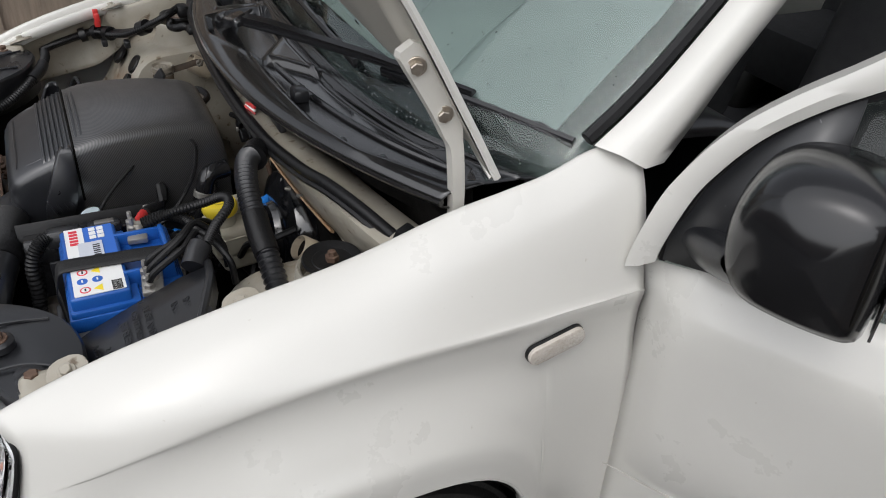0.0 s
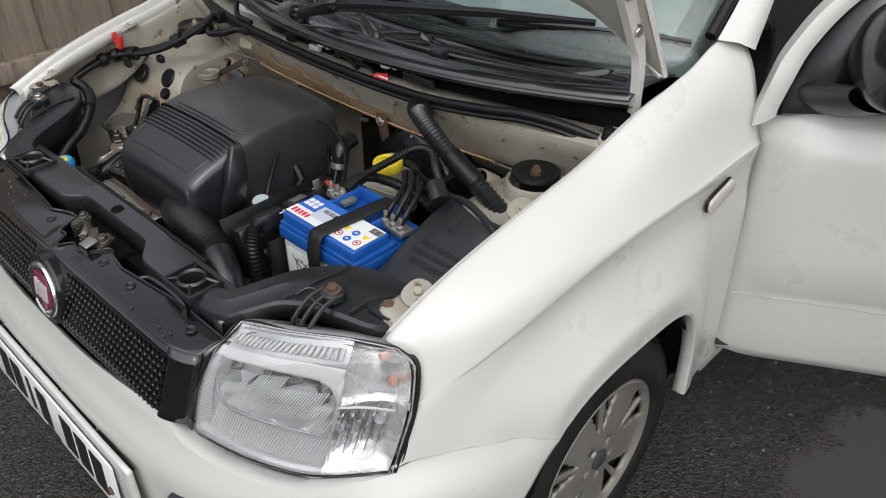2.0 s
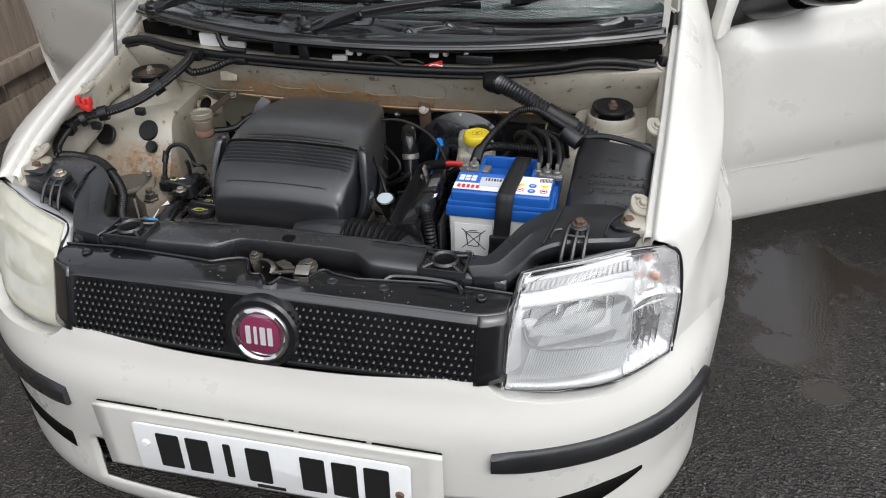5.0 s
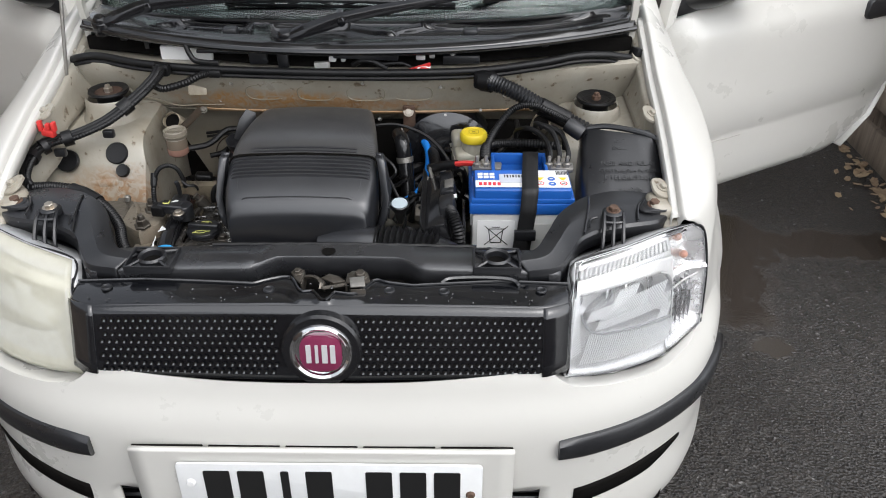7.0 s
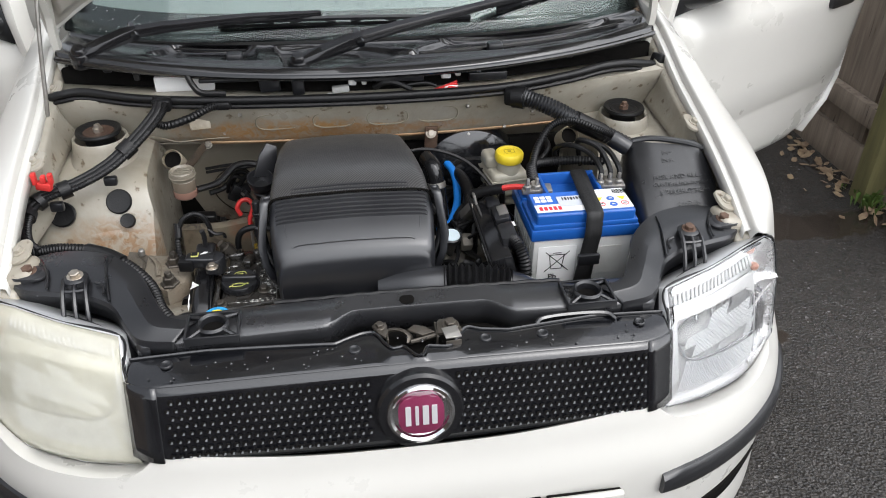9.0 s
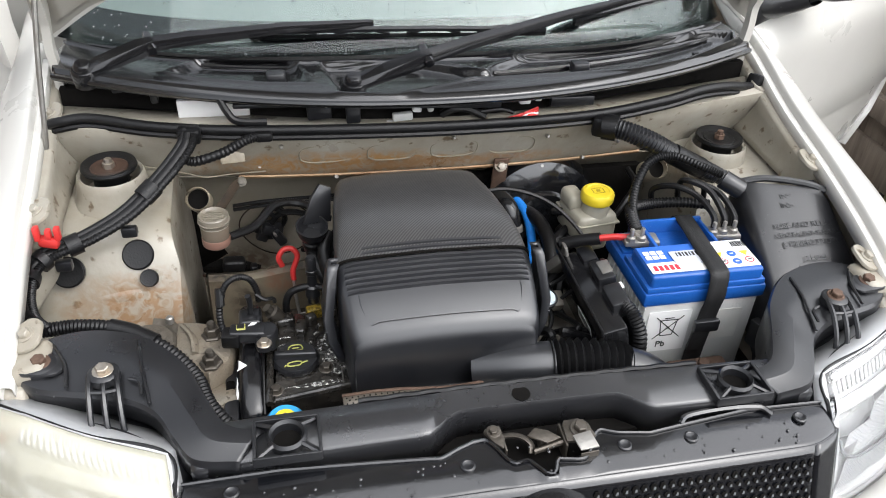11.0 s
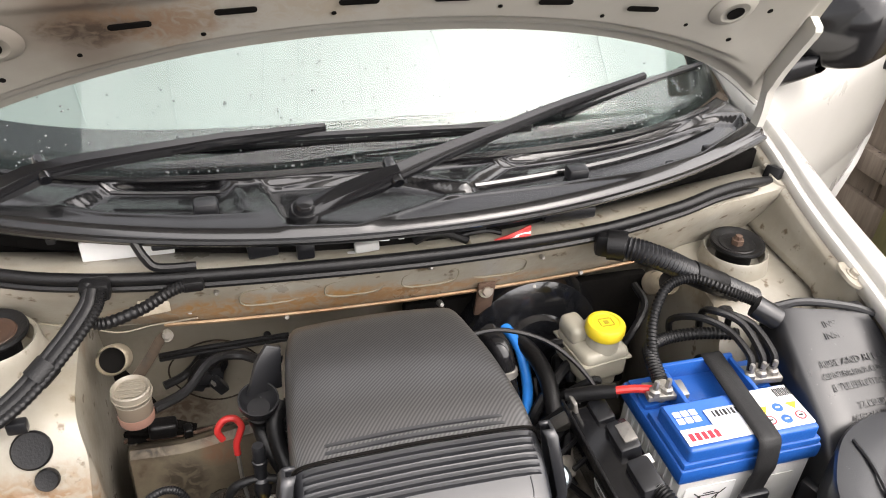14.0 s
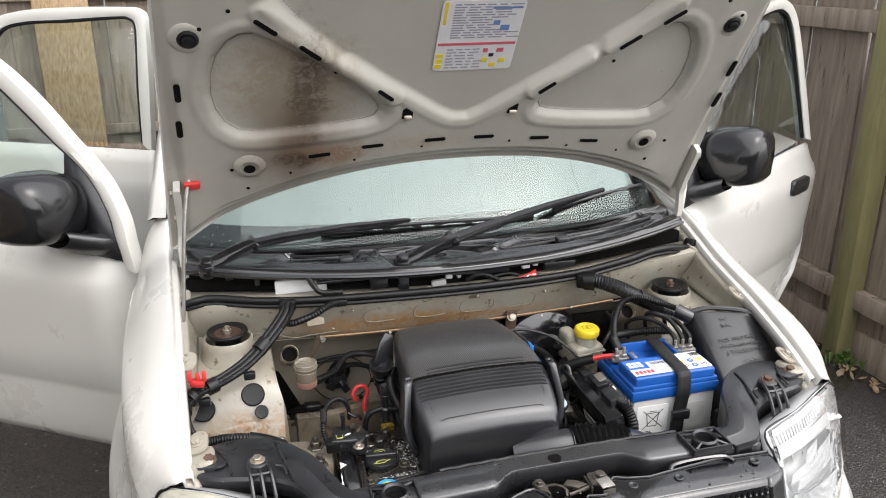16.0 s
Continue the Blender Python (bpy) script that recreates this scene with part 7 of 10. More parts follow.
# ---- air filter box on the engine ----
CARBON = mat("fine_checked_plastic", (0.085, 0.083, 0.083), 0.40, col2=(0.045, 0.044, 0.045), vary=9, amount=0.8, rvar=0.10, speck=(0.14, 0.135, 0.13), sscale=170, stop=0.73, spec=0.95, coat=0.35)
_n, _l = CARBON.node_tree.nodes, CARBON.node_tree.links
_b = _n["Principled BSDF"]
_weave = _n.new("ShaderNodeTexWave")
_weave.inputs["Scale"].default_value = 105
_turn = _n.new("ShaderNodeMapping")
_turn.inputs["Rotation"].default_value = (radians(28), radians(20), radians(52))
_tc = _n.new("ShaderNodeTexCoord")
_l.new(_tc.outputs["Object"], _turn.inputs[0])
_l.new(_turn.outputs[0], _weave.inputs["Vector"])
_dark = _n.new("ShaderNodeMix")
_dark.data_type, _dark.blend_type = "RGBA", "MULTIPLY"
_dark.inputs["B"].default_value = (0.16, 0.16, 0.16, 1)
_l.new(_weave.outputs["Fac"], _dark.inputs["Factor"])
_l.new(_b.inputs["Base Color"].links[0].from_socket, _dark.inputs["A"])
_l.new(_dark.outputs["Result"], _b.inputs["Base Color"])
airbox = thing("air_filter_box", (-0.07, 0.45, 0.62), "large satin black air filter cover with ribs across it", "engine cover")
AY = [0.290, 0.296, 0.301, 0.310, 0.335, 0.372, 0.395, 0.45, 0.53, 0.60, 0.640, 0.658, 0.668]
AZ = [0.762, 0.772, 0.779, 0.786, 0.799, 0.814, 0.824, 0.837, 0.838, 0.831, 0.822, 0.802, 0.74]
AL = [-0.190, -0.196, -0.199, -0.202, -0.206, -0.2095, -0.2095, -0.207, -0.202, -0.195, -0.188, -0.182, -0.178]
AR = [0.056, 0.062, 0.066, 0.069, 0.072, 0.0755, 0.0755, 0.072, 0.063, 0.053, 0.047, 0.042, 0.038]


def air_row(y, lift=0.0, shrink=0.0):
    z, l, r = (smooth_table(y, AY, t) for t in (AZ, AL, AR))
    l, r, z = l + shrink, r - shrink, z + lift
    half = [(0.010, -0.18), (0.002, -0.10), (0.0, -0.045), (0.0012, -0.018), (0.0035, -0.009), (0.008, -0.0035), (0.014, -0.001), (0.024, 0.001), (0.05, 0.003)]
    m = 0.5 * (l + r)
    return [V((l + a, y, z + b)) for a, b in half] + [V((m - 0.03, y, z + 0.005)), V((m, y, z + 0.0055)), V((m + 0.03, y, z + 0.005))] + [V((r - a, y, z + b)) for a, b in half[::-1]]


bm = bmesh.new()
rows = [air_row(0.296 + 0.106 * i / 34) for i in range(35)]
grid(bm, rows)
body = part("front_cover", bm, COVER, airbox, "satin black front half", smooth=40)
# upright front face under the sloping panel
bm = bmesh.new()
top = air_row(0.296)
face = []
for t, dy in ((0.0, 0.0), (0.05, -0.0040), (0.12, -0.0062), (0.3, -0.0070), (1.0, 0.006)):
    face.append([V((p.x * (1 - 0.03 * t) - 0.002 * t, p.y + dy + 0.0006, p.z + (min(p.z, 0.655) - p.z) * t)) for p in top])
grid(bm, face)
part("front_face", bm, COVER, airbox, "upright front face", smooth=30)
bm = bmesh.new()
rows = [air_row(0.402 + 0.265 * i / 40, 0.0015) for i in range(41)]
grid(bm, rows + [[V((p.x, 0.668, p.z - 0.10)) for p in rows[-1]]])
part("rear_cover", bm, CARBON, airbox, "finely checked rear half", smooth=50)
# ribs across the step between the halves
for k, y in enumerate((0.356, 0.364, 0.372, 0.380, 0.388, 0.396, 0.413, 0.4215)):
    r = air_row(y, 0.0015, 0.006 + (0.016 if k > 5 else 0))
    bm = bmesh.new()
    pts = cr(r[6:15] if k > 5 else r[4:17], 60)
    grid(bm, [[p + V((0, dy, dz)) for p in pts] for dy, dz in ((-0.0030, -0.003), (-0.0022, 0.0020), (0.0014, 0.0028), (0.0028, -0.003))])
    part("rib", bm, COVER, airbox, "raised rib", smooth=25)
# a fine groove round the front panel
bm = bmesh.new()
gl = [[air_row(y)[q] for q in (6, 8, 10, 12, 14)] for y in (0.352, 0.335, 0.311)]
path = [gl[0][0] + V((0.012, 0, 0)), gl[1][0] + V((0.012, 0, 0)), gl[2][0] + V((0.018, 0, 0)), gl[2][1], gl[2][2], gl[2][3], gl[2][4] - V((0.018, 0, 0)), gl[1][4] - V((0.012, 0, 0)), gl[0][4] - V((0.012, 0, 0))]
tube(bm, [p + V((0, 0, 0.0020)) for p in path], 0.0008, 5, 90, caps=False)
part("groove", bm, COVER, airbox, "fine groove")
bm = bmesh.new()
tube(bm, [p + V((0, 0, 0.001)) for p in air_row(0.404, 0.001)[1:20]], 0.0022, 6, 80)
part("joint", bm, DARK, airbox, "joint of the two halves")
# side lobes: tall leaf-shaped clips
for x, sx in ((-0.222, -1), (0.090, 1)):
    bm = bmesh.new()
    rows = []
    for z, w, o in ((0.838, 0.014, 0.004), (0.830, 0.024, 0.000), (0.805, 0.034, -0.004), (0.765, 0.046, -0.010), (0.735, 0.050, -0.006), (0.708, 0.044, 0.004), (0.694, 0.030, 0.010)):
        yc = 0.376 - 0.25 * (0.77 - z)
        rows.append([V((x - sx * a + sx * (-o if sx > 0 else -o), yc + b * w, z)) for a, b in ((0.014, -0.5), (0.002, -0.5), (0.0, -0.42), (0.0, 0.42), (0.002, 0.5), (0.014, 0.5))])
    grid(bm, rows)
    lobe = part("side_lobe", bm, COVER, airbox, "black leaf-shaped side clip", solid=0.004, smooth=40)
    for k in range(4):
        part("lobe_rib", box((x + sx * 0.006, 0.352 + 0.009 * k, 0.735 + 0.004 * k), (0.003, 0.003, 0.034), 0.001, (20, 0, 0)), COVER, lobe)
    part("lobe_hole", lathe(bmesh.new(), [(0.004, 0), (0.004, 0.001)], (x + sx * 0.0085, 0.366, 0.765), (sx, -0.2, 0.1), 10), DARK, lobe)
for x in (-0.098, -0.062):
    part("clip_leg", box((x, 0.284, 0.668), (0.004, 0.004, 0.03), 0.001), METAL, airbox, "thin clip leg")
part("spring_clip", box((-0.08, 0.282, 0.655), (0.026, 0.012, 0.012), 0.002), PLASTIC, airbox)
# lower box
part("lower_box", box((-0.068, 0.46, 0.62), (0.235, 0.36, 0.10), 0.02), PLASTIC, airbox)
# intake snout and corrugated hose
bm = bmesh.new()
tube(bm, [(-0.02, 0.305, 0.690), (0.04, 0.284, 0.705), (0.086, 0.276, 0.710)], 0.034, 20, 20)
part("snout", bm, COVER, airbox, "black intake snout")
hose = thing("intake_hose", (0.15, 0.26, 0.60), "black corrugated air intake hose with a smooth elbow", "hose")
bm = bmesh.new()
tube(bm, [(0.080, 0.277, 0.712), (0.115, 0.272, 0.713), (0.155, 0.266, 0.711), (0.190, 0.260, 0.705)], 0.0365, 24, rib=0.008, pitch=0.0095)
part("corrugated_length", bm, RUBBER, hose, "corrugated middle")
bm = bmesh.new()
tube(bm, [(0.186, 0.261, 0.706), (0.216, 0.251, 0.696), (0.245, 0.238, 0.672), (0.268, 0.222, 0.63), (0.28, 0.21, 0.58)], 0.031, 20, 40)
part("elbow", bm, PLASTIC, hose, "smooth black elbow")

# ---- engine ----
engine = thing("engine", (-0.25, 0.45, 0.40), "oily dark engine with black valve cover and oil cap", "engine")
OILY = mat("oily_black_metal", (0.009, 0.0085, 0.008), 0.24, col2=(0.032, 0.028, 0.023), vary=26, amount=0.8, sharp=0.12, grain=0.002, gscale=110, rvar=0.14, coat=0.7)
# pale specks put the sparkle of wet oil into this metal's colour
DAMPGLINT = mat("damp_metal_with_painted_glints", (0.030, 0.028, 0.026), 0.22, metal=0.3, col2=(0.10, 0.095, 0.085), vary=60, amount=0.9, sharp=0.10, grain=0.006, gscale=260, rvar=0.12, speck=(0.72, 0.71, 0.68), sscale=240, stop=0.53, coat=0.5)
CAST = mat("dirty_cast_top", (0.20, 0.18, 0.145), 0.62, metal=0.15, col2=(0.19, 0.15, 0.105), vary=22, amount=0.9, sharp=0.15, grain=0.003, gscale=90, speck=(0.07, 0.055, 0.04), sscale=130, stop=0.62)
OLDCAST = mat("grey_cast_bracket", (0.11, 0.10, 0.083), 0.6, metal=0.2, col2=(0.10, 0.085, 0.065), vary=22, amount=0.9, sharp=0.15, grain=0.003, gscale=90)
# valve cover: flat top, raised rear part, front rail
VC = [(-0.312, 0.300), (-0.20, 0.316), (-0.165, 0.33), (-0.165, 0.49), (-0.296, 0.49), (-0.300, 0.42)]
part("valve_cover", prism(bmesh.new(), VC, pose(0, 0, 0.600), 0.072, 0.006), OILY, engine, "oily black valve cover")
part("cover_flange", prism(bmesh.new(), [(-0.322, 0.292), (-0.185, 0.302), (-0.15, 0.31), (-0.15, 0.50), (-0.305, 0.50)], pose(0, 0, 0.600), 0.018, 0.003), OILY, engine)
part("cover_rail", tube(bmesh.new(), [(-0.305, 0.303, 0.672), (-0.25, 0.311, 0.6725), (-0.19, 0.320, 0.673)], 0.0045, 8, 24), OILY, engine, "raised front rail")
part("cover_rail", tube(bmesh.new(), [(-0.3135, 0.300, 0.670), (-0.3115, 0.36, 0.676), (-0.309, 0.42, 0.68), (-0.303, 0.47, 0.68)], 0.0058, 8, 24), OILY, engine, "raised side rail")
part("cover_rib", tube(bmesh.new(), [(-0.209, 0.318, 0.673), (-0.209, 0.355, 0.6735)], 0.0012, 5, 6), METAL, engine, "bright worn edge")
part("wet_glint_patch", prism(bmesh.new(), [(-0.242, 0.400), (-0.228, 0.350), (-0.214, 0.342), (-0.200, 0.352), (-0.190, 0.385), (-0.196, 0.425), (-0.222, 0.440), (-0.238, 0.425)], pose(0, 0, 0.6715), 0.0016, 0.0006), DAMPGLINT, engine, "wet patch with glints painted as pale specks")
part("wet_glint_patch", prism(bmesh.new(), [(-0.295, 0.325), (-0.245, 0.322), (-0.21, 0.327), (-0.215, 0.334), (-0.26, 0.330)], pose(0, 0, 0.6715), 0.0012, 0.0004), DAMPGLINT, engine, "wet patch with glints painted as pale specks")
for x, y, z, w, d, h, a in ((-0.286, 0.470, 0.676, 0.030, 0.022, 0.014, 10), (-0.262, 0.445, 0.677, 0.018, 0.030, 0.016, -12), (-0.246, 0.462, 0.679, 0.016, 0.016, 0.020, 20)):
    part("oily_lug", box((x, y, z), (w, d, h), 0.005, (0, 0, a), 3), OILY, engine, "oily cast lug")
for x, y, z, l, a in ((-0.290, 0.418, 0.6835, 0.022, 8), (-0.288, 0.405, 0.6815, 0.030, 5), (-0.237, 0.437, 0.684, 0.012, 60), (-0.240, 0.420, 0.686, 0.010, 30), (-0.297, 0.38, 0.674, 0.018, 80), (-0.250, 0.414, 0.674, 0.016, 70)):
    part("wet_glint_edge", tube(bmesh.new(), [V((x, y, z)) + (i - 1) * 0.5 * l * V((math.cos(radians(a)), math.sin(radians(a)), 0)) + V((0, 0.0015 * (i % 2), 0)) for i in range(3)], 0.0026, 6, 8, flat=0.6), DAMPGLINT, engine, "wet edge with glints painted as pale specks")
part("block", box((-0.17, 0.45, 0.48), (0.30, 0.30, 0.24), 0.02), OILY, engine, "dark engine block")
part("front_ledge", box((-0.215, 0.272, 0.645), (0.17, 0.026, 0.03), 0.006, (0, 0, 5), 2), mat("rusty_black_ledge", (0.028, 0.022, 0.018), 0.5, col2=(0.085, 0.055, 0.035), vary=30, amount=0.9, sharp=0.15, grain=0.002, gscale=120), engine, "rusty dark ledge")
for x, y, r in ((-0.226, 0.269, 0.011), (-0.196, 0.276, 0.010), (-0.262, 0.262, 0.008)):
    part("ledge_nut", lathe(bmesh.new(), [(r, 0), (r, 0.005), (r * 0.65, 0.006), (r * 0.65, 0.012), (r * 0.4, 0.013)], (x, y, 0.659), (0, -0.1, 1), 12), RUSTY, engine, "rusty nut")
# timing cover: tall, rounded, with a long seam
bm = bmesh.new()
tc = []
for y, w, z in ((0.268, 0.030, 0.60), (0.280, 0.036, 0.650), (0.300, 0.036, 0.672), (0.345, 0.036, 0.686), (0.40, 0.036, 0.694), (0.455, 0.035, 0.700), (0.488, 0.033, 0.696), (0.500, 0.030, 0.670)):
    tc.append([V((-0.3365 + a * w / 2, y, z - d)) for a, d in ((-1.0, 0.12), (-1.0, 0.014), (-0.88, 0.004), (-0.5, 0.0), (0.5, 0.0), (0.88, 0.004), (1.0, 0.014), (1.0, 0.12))])
grid(bm, tc)
part("timing_cover", bm, GLOSSB, engine, "black timing cover", solid=0.002, smooth=50)
part("cover_seam", tube(bmesh.new(), [(-0.321, 0.29, 0.662), (-0.3195, 0.34, 0.686), (-0.319, 0.385, 0.695)], 0.0018, 6, 20), RUBBER, engine, "thin cable in the seam")
part("timing_wall", box((-0.366, 0.345, 0.60), (0.022, 0.13, 0.12), 0.006), PLASTIC, engine, "black belt guard")
part("guard_slot", prism(bmesh.new(), rounded(0.012, 0.022, 0.004, 3), pose(-0.368, 0.352, 0.660), 0.0015), DARK, engine)
part("torn_tape", prism(bmesh.new(), [(-0.004, 0.013), (0.008, 0.001), (0.001, -0.004), (-0.006, -0.009), (-0.004, -0.003)], pose(-0.350, 0.360, 0.6895), 0.001), WHITEP, engine, "torn white tape")
part("torn_tape", prism(bmesh.new(), [(0, 0.020), (0.0015, 0.010), (0.0005, 0.004), (0.002, -0.006), (0.0005, -0.016), (-0.0015, -0.008), (-0.001, 0.001)], frame_at((-0.356, 0.322, 0.682), (1, 0, 0), (0, 0.95, 0.3)), 0.001), WHITEP, engine, "torn white tape")
# oil cap: two half discs parted by a grip bar
CAP = V((-0.273, 0.376, 0.672))
cap = part("oil_cap", lathe(bmesh.new(), [(0.031, 0), (0.033, 0.003), (0.033, 0.010), (0.031, 0.013), (0.028, 0.0125)], CAP, (0, 0, 1), 40), PLASTIC, engine, "black oil filler cap with yellow symbols")
part("cap_grip", box(CAP + V((0, 0, 0.015)), (0.062, 0.011, 0.014), 0.0035, (0, 0, -5), 3), PLASTIC, cap, "grip bar")
for k in range(18):
    a = 2 * math.pi * k / 18
    part("cap_tooth", box(CAP + V((0.0325 * math.cos(a), 0.0325 * math.sin(a), 0.006)), (0.003, 0.0045, 0.008), 0.0008, (0, 0, math.degrees(a))), PLASTIC, cap)
CAPINK = mat("pale_yellow_print", (0.50, 0.50, 0.14), 0.5, col2=(0.30, 0.30, 0.09), vary=90, amount=0.7)
for line in ([(-0.010, 0.011), (0.008, 0.012), (0.010, 0.018), (0.006, 0.023), (-0.005, 0.0225), (-0.010, 0.017), (-0.010, 0.011)], [(-0.014, 0.012), (-0.010, 0.013)], [(-0.005, 0.016), (0.005, 0.017)],
             [(-0.015, -0.018), (-0.010, -0.021), (0.004, -0.020), (0.008, -0.016), (0.016, -0.013)], [(-0.010, -0.021), (-0.012, -0.015), (-0.002, -0.012), (0.006, -0.013), (0.008, -0.016)], [(-0.015, -0.018), (-0.017, -0.021)]):
    part("symbol_line", tube(bmesh.new(), [CAP + V((x, y, 0.0133)) for x, y in line], 0.0010, 5, 4 * len(line)), CAPINK, cap, "yellow printed line")
for x, y, z, mm in ((-0.304, 0.322, 0.672, GREASY), (-0.231, 0.357, 0.672, GREASY), (-0.175, 0.33, 0.672, GREASY)):
    bolt(engine, (x, y, z), 0.0075, (0, 0, 1), mm)
# cam sensor: flat body with a plug, a rounded foot and a zinc bolt
SZ = 0.716
sens = part("sensor", box((-0.338, 0.400, SZ), (0.052, 0.024, 0.020), 0.004, (0, 0, -7), 3), PLASTIC, engine, "black sensor with a plug")
part("sensor_foot", lathe(bmesh.new(), [(0.0175, -0.022), (0.0175, 0.004), (0.0155, 0.008), (0.006, 0.009)], (-0.313, 0.398, SZ), (0, 0, 1), 26), PLASTIC, sens, "rounded foot")
part("sensor_ear", prism(bmesh.new(), rounded(0.022, 0.030, 0.009, 5), pose(-0.316, 0.377, SZ - 0.006), 0.008, 0.002), PLASTIC, sens, "bolted ear")
bolt(sens, (-0.3155, 0.371, SZ + 0.003), 0.0072, (0, 0, 1), BOLT)
part("plug", box((-0.362, 0.398, SZ - 0.003), (0.026, 0.026, 0.022), 0.004, (0, 0, -7)), RUBBER, sens, "black plug")
part("plug_mark", prism(bmesh.new(), rounded(0.013, 0.013, 0.002, 3), pose(-0.3475, 0.4035, SZ + 0.009), 0.0025, 0.0008), CAPINK, sens, "yellow tab")
part("plug_slot", box((-0.3475, 0.4035, SZ + 0.0125), (0.010, 0.009, 0.001), 0), BLACKINK, sens)
part("paint_dab", prism(bmesh.new(), [(0, 0), (0.010, 0.002), (0.013, 0.006), (0.006, 0.007)], pose(-0.338, 0.404, SZ + 0.0100), 0.0008), WHITEP, sens, "white paint dab")
part("rear_cover_block", box((-0.336, 0.446, 0.704), (0.034, 0.034, 0.018), 0.006, (6, 0, 0), 3), PLASTIC, engine, "black stepped block")
part("clip_post", tube(bmesh.new(), [(-0.335, 0.448, 0.716), (-0.334, 0.446, 0.738), (-0.336, 0.444, 0.750)], 0.0045, 8, 10), PLASTIC, engine, "small clip post")
part("sensor_cable", tube(bmesh.new(), [(-0.370, 0.402, 0.712), (-0.376, 0.418, 0.730), (-0.375, 0.428, 0.752), (-0.370, 0.432, 0.766)], 0.0054, 12, rib=0.0010, pitch=0.0042), RUBBER, engine, "corrugated sensor cable")
part("engine_cable", tube(bmesh.new(), [(-0.374, 0.430, 0.762), (-0.362, 0.436, 0.782), (-0.345, 0.441, 0.788), (-0.330, 0.444, 0.780), (-0.322, 0.446, 0.758), (-0.321, 0.450, 0.735)], 0.0048, 10, rib=0.0006, pitch=0.0035), RUBBER, engine, "black cable")
part("cable_tie", tube(bmesh.new(), [(-0.374, 0.424, 0.752), (-0.373, 0.436, 0.774)], 0.0066, 8, 4), RUBBER, engine, "tape binding")
part("cable_end", tube(bmesh.new(), [(-0.324, 0.444, 0.752), (-0.312, 0.440, 0.744), (-0.300, 0.446, 0.740), (-0.298, 0.452, 0.728)], 0.003, 6, 12), RUBBER, engine, "thin wire")
part("steel_union", lathe(bmesh.new(), [(0.010, -0.02), (0.012, -0.006), (0.012, 0.002), (0.007, 0.004), (0.007, 0.014)], (-0.304, 0.470, 0.694), (-0.5, -0.1, 0.7), 12), GREASY, engine, "steel pipe union")
# cast mount with two nuts, and the bracket beside it
MOUNT = [(-0.448, 0.478), (-0.406, 0.470), (-0.372, 0.446), (-0.358, 0.418), (-0.366, 0.378), (-0.395, 0.352), (-0.425, 0.372), (-0.446, 0.394)]
part("engine_mount", prism(bmesh.new(), MOUNT, pose(0, 0, 0.600), 0.090, 0.012), CAST, engine, "dirty cast aluminium mount")
part("mount_rib", tube(bmesh.new(), [(-0.436, 0.462, 0.688), (-0.420, 0.430, 0.692), (-0.414, 0.396, 0.690)], 0.007, 8, 14, flat=0.6), CAST, engine, "cast rib")
part("mount_foot", box((-0.383, 0.345, 0.635), (0.060, 0.060, 0.050), 0.012, (-16, 0, 10), 3), CAST, engine, "cast foot")
for x, y in ((-0.392, 0.434), (-0.392, 0.373)):
    nut = part("mount_nut", lathe(bmesh.new(), [(0.0165, 0), (0.0165, 0.003), (0.0145, 0.0045), (0.0115, 0.0045), (0.0105, 0.015), (0.0085, 0.0165)], (x, y, 0.690), (0, -0.05, 1), 6), GREASY, engine, "flanged mount nut")
    part("mount_stud", lathe(bmesh.new(), [(0.0062, 0.012), (0.0062, 0.024), (0.005, 0.026)], (x, y, 0.690), (0, -0.05, 1), 12), GREASY, nut, "threaded stud")
mb = part("mount_bracket", lathe(bmesh.new(), [(0.036, 0.60), (0.042, 0.62), (0.044, 0.672), (0.042, 0.684), (0.037, 0.689), (0.012, 0.690)], (-0.486, 0.436, 0), (0, 0, 1), 32), OLDCAST, engine, "grimy round engine mount housing")
part("mount_strap", tube(bmesh.new(), [(-0.486 + 0.047 * math.cos(a), 0.436 + 0.047 * math.sin(a), 0.680) for a in (-2.0 + 0.35 * k for k in range(11))], 0.010, 8, 40, flat=0.35), OLDCAST, mb, "curved flange")
part("label", box((-0.452, 0.408, 0.640), (0.018, 0.0015, 0.055), 0.0, (0, 0, 48)), WHITEP, mb, "white label strip")
for k in range(5):
    part("label_mark", box((-0.4514, 0.4072, 0.622 + 0.009 * k), (0.010, 0.0018, 0.003), 0.0, (0, 0, 48)), BLACKINK, mb, "dark mark on the label")
part("bracket_stud", lathe(bmesh.new(), [(0.006, 0), (0.006, 0.010), (0.004, 0.012)], (-0.455, 0.472, 0.690), (0, 0, 1), 10), METAL, mb, "small stud")
# things low between cover and battery
r5 = random.Random(5)
part("gearbox", box((0.12, 0.42, 0.56), (0.20, 0.26, 0.14), 0.03), ALUM, engine, "dirty aluminium gearbox")
part("hose_stub", tube(bmesh.new(), [(0.122, 0.54, 0.60), (0.120, 0.575, 0.66), (0.114, 0.60, 0.715), (0.108, 0.615, 0.755), (0.098, 0.65, 0.760)], 0.0165, 14, 30), GLOSSB, engine, "black coolant hose")
part("hose_clamp", lathe(bmesh.new(), [(0.0175, -0.006), (0.0185, -0.005), (0.0185, 0.005), (0.0175, 0.006)], (0.1135, 0.602, 0.722), (-0.1, 0.3, 0.9), 20), METAL, engine, "steel hose clamp")
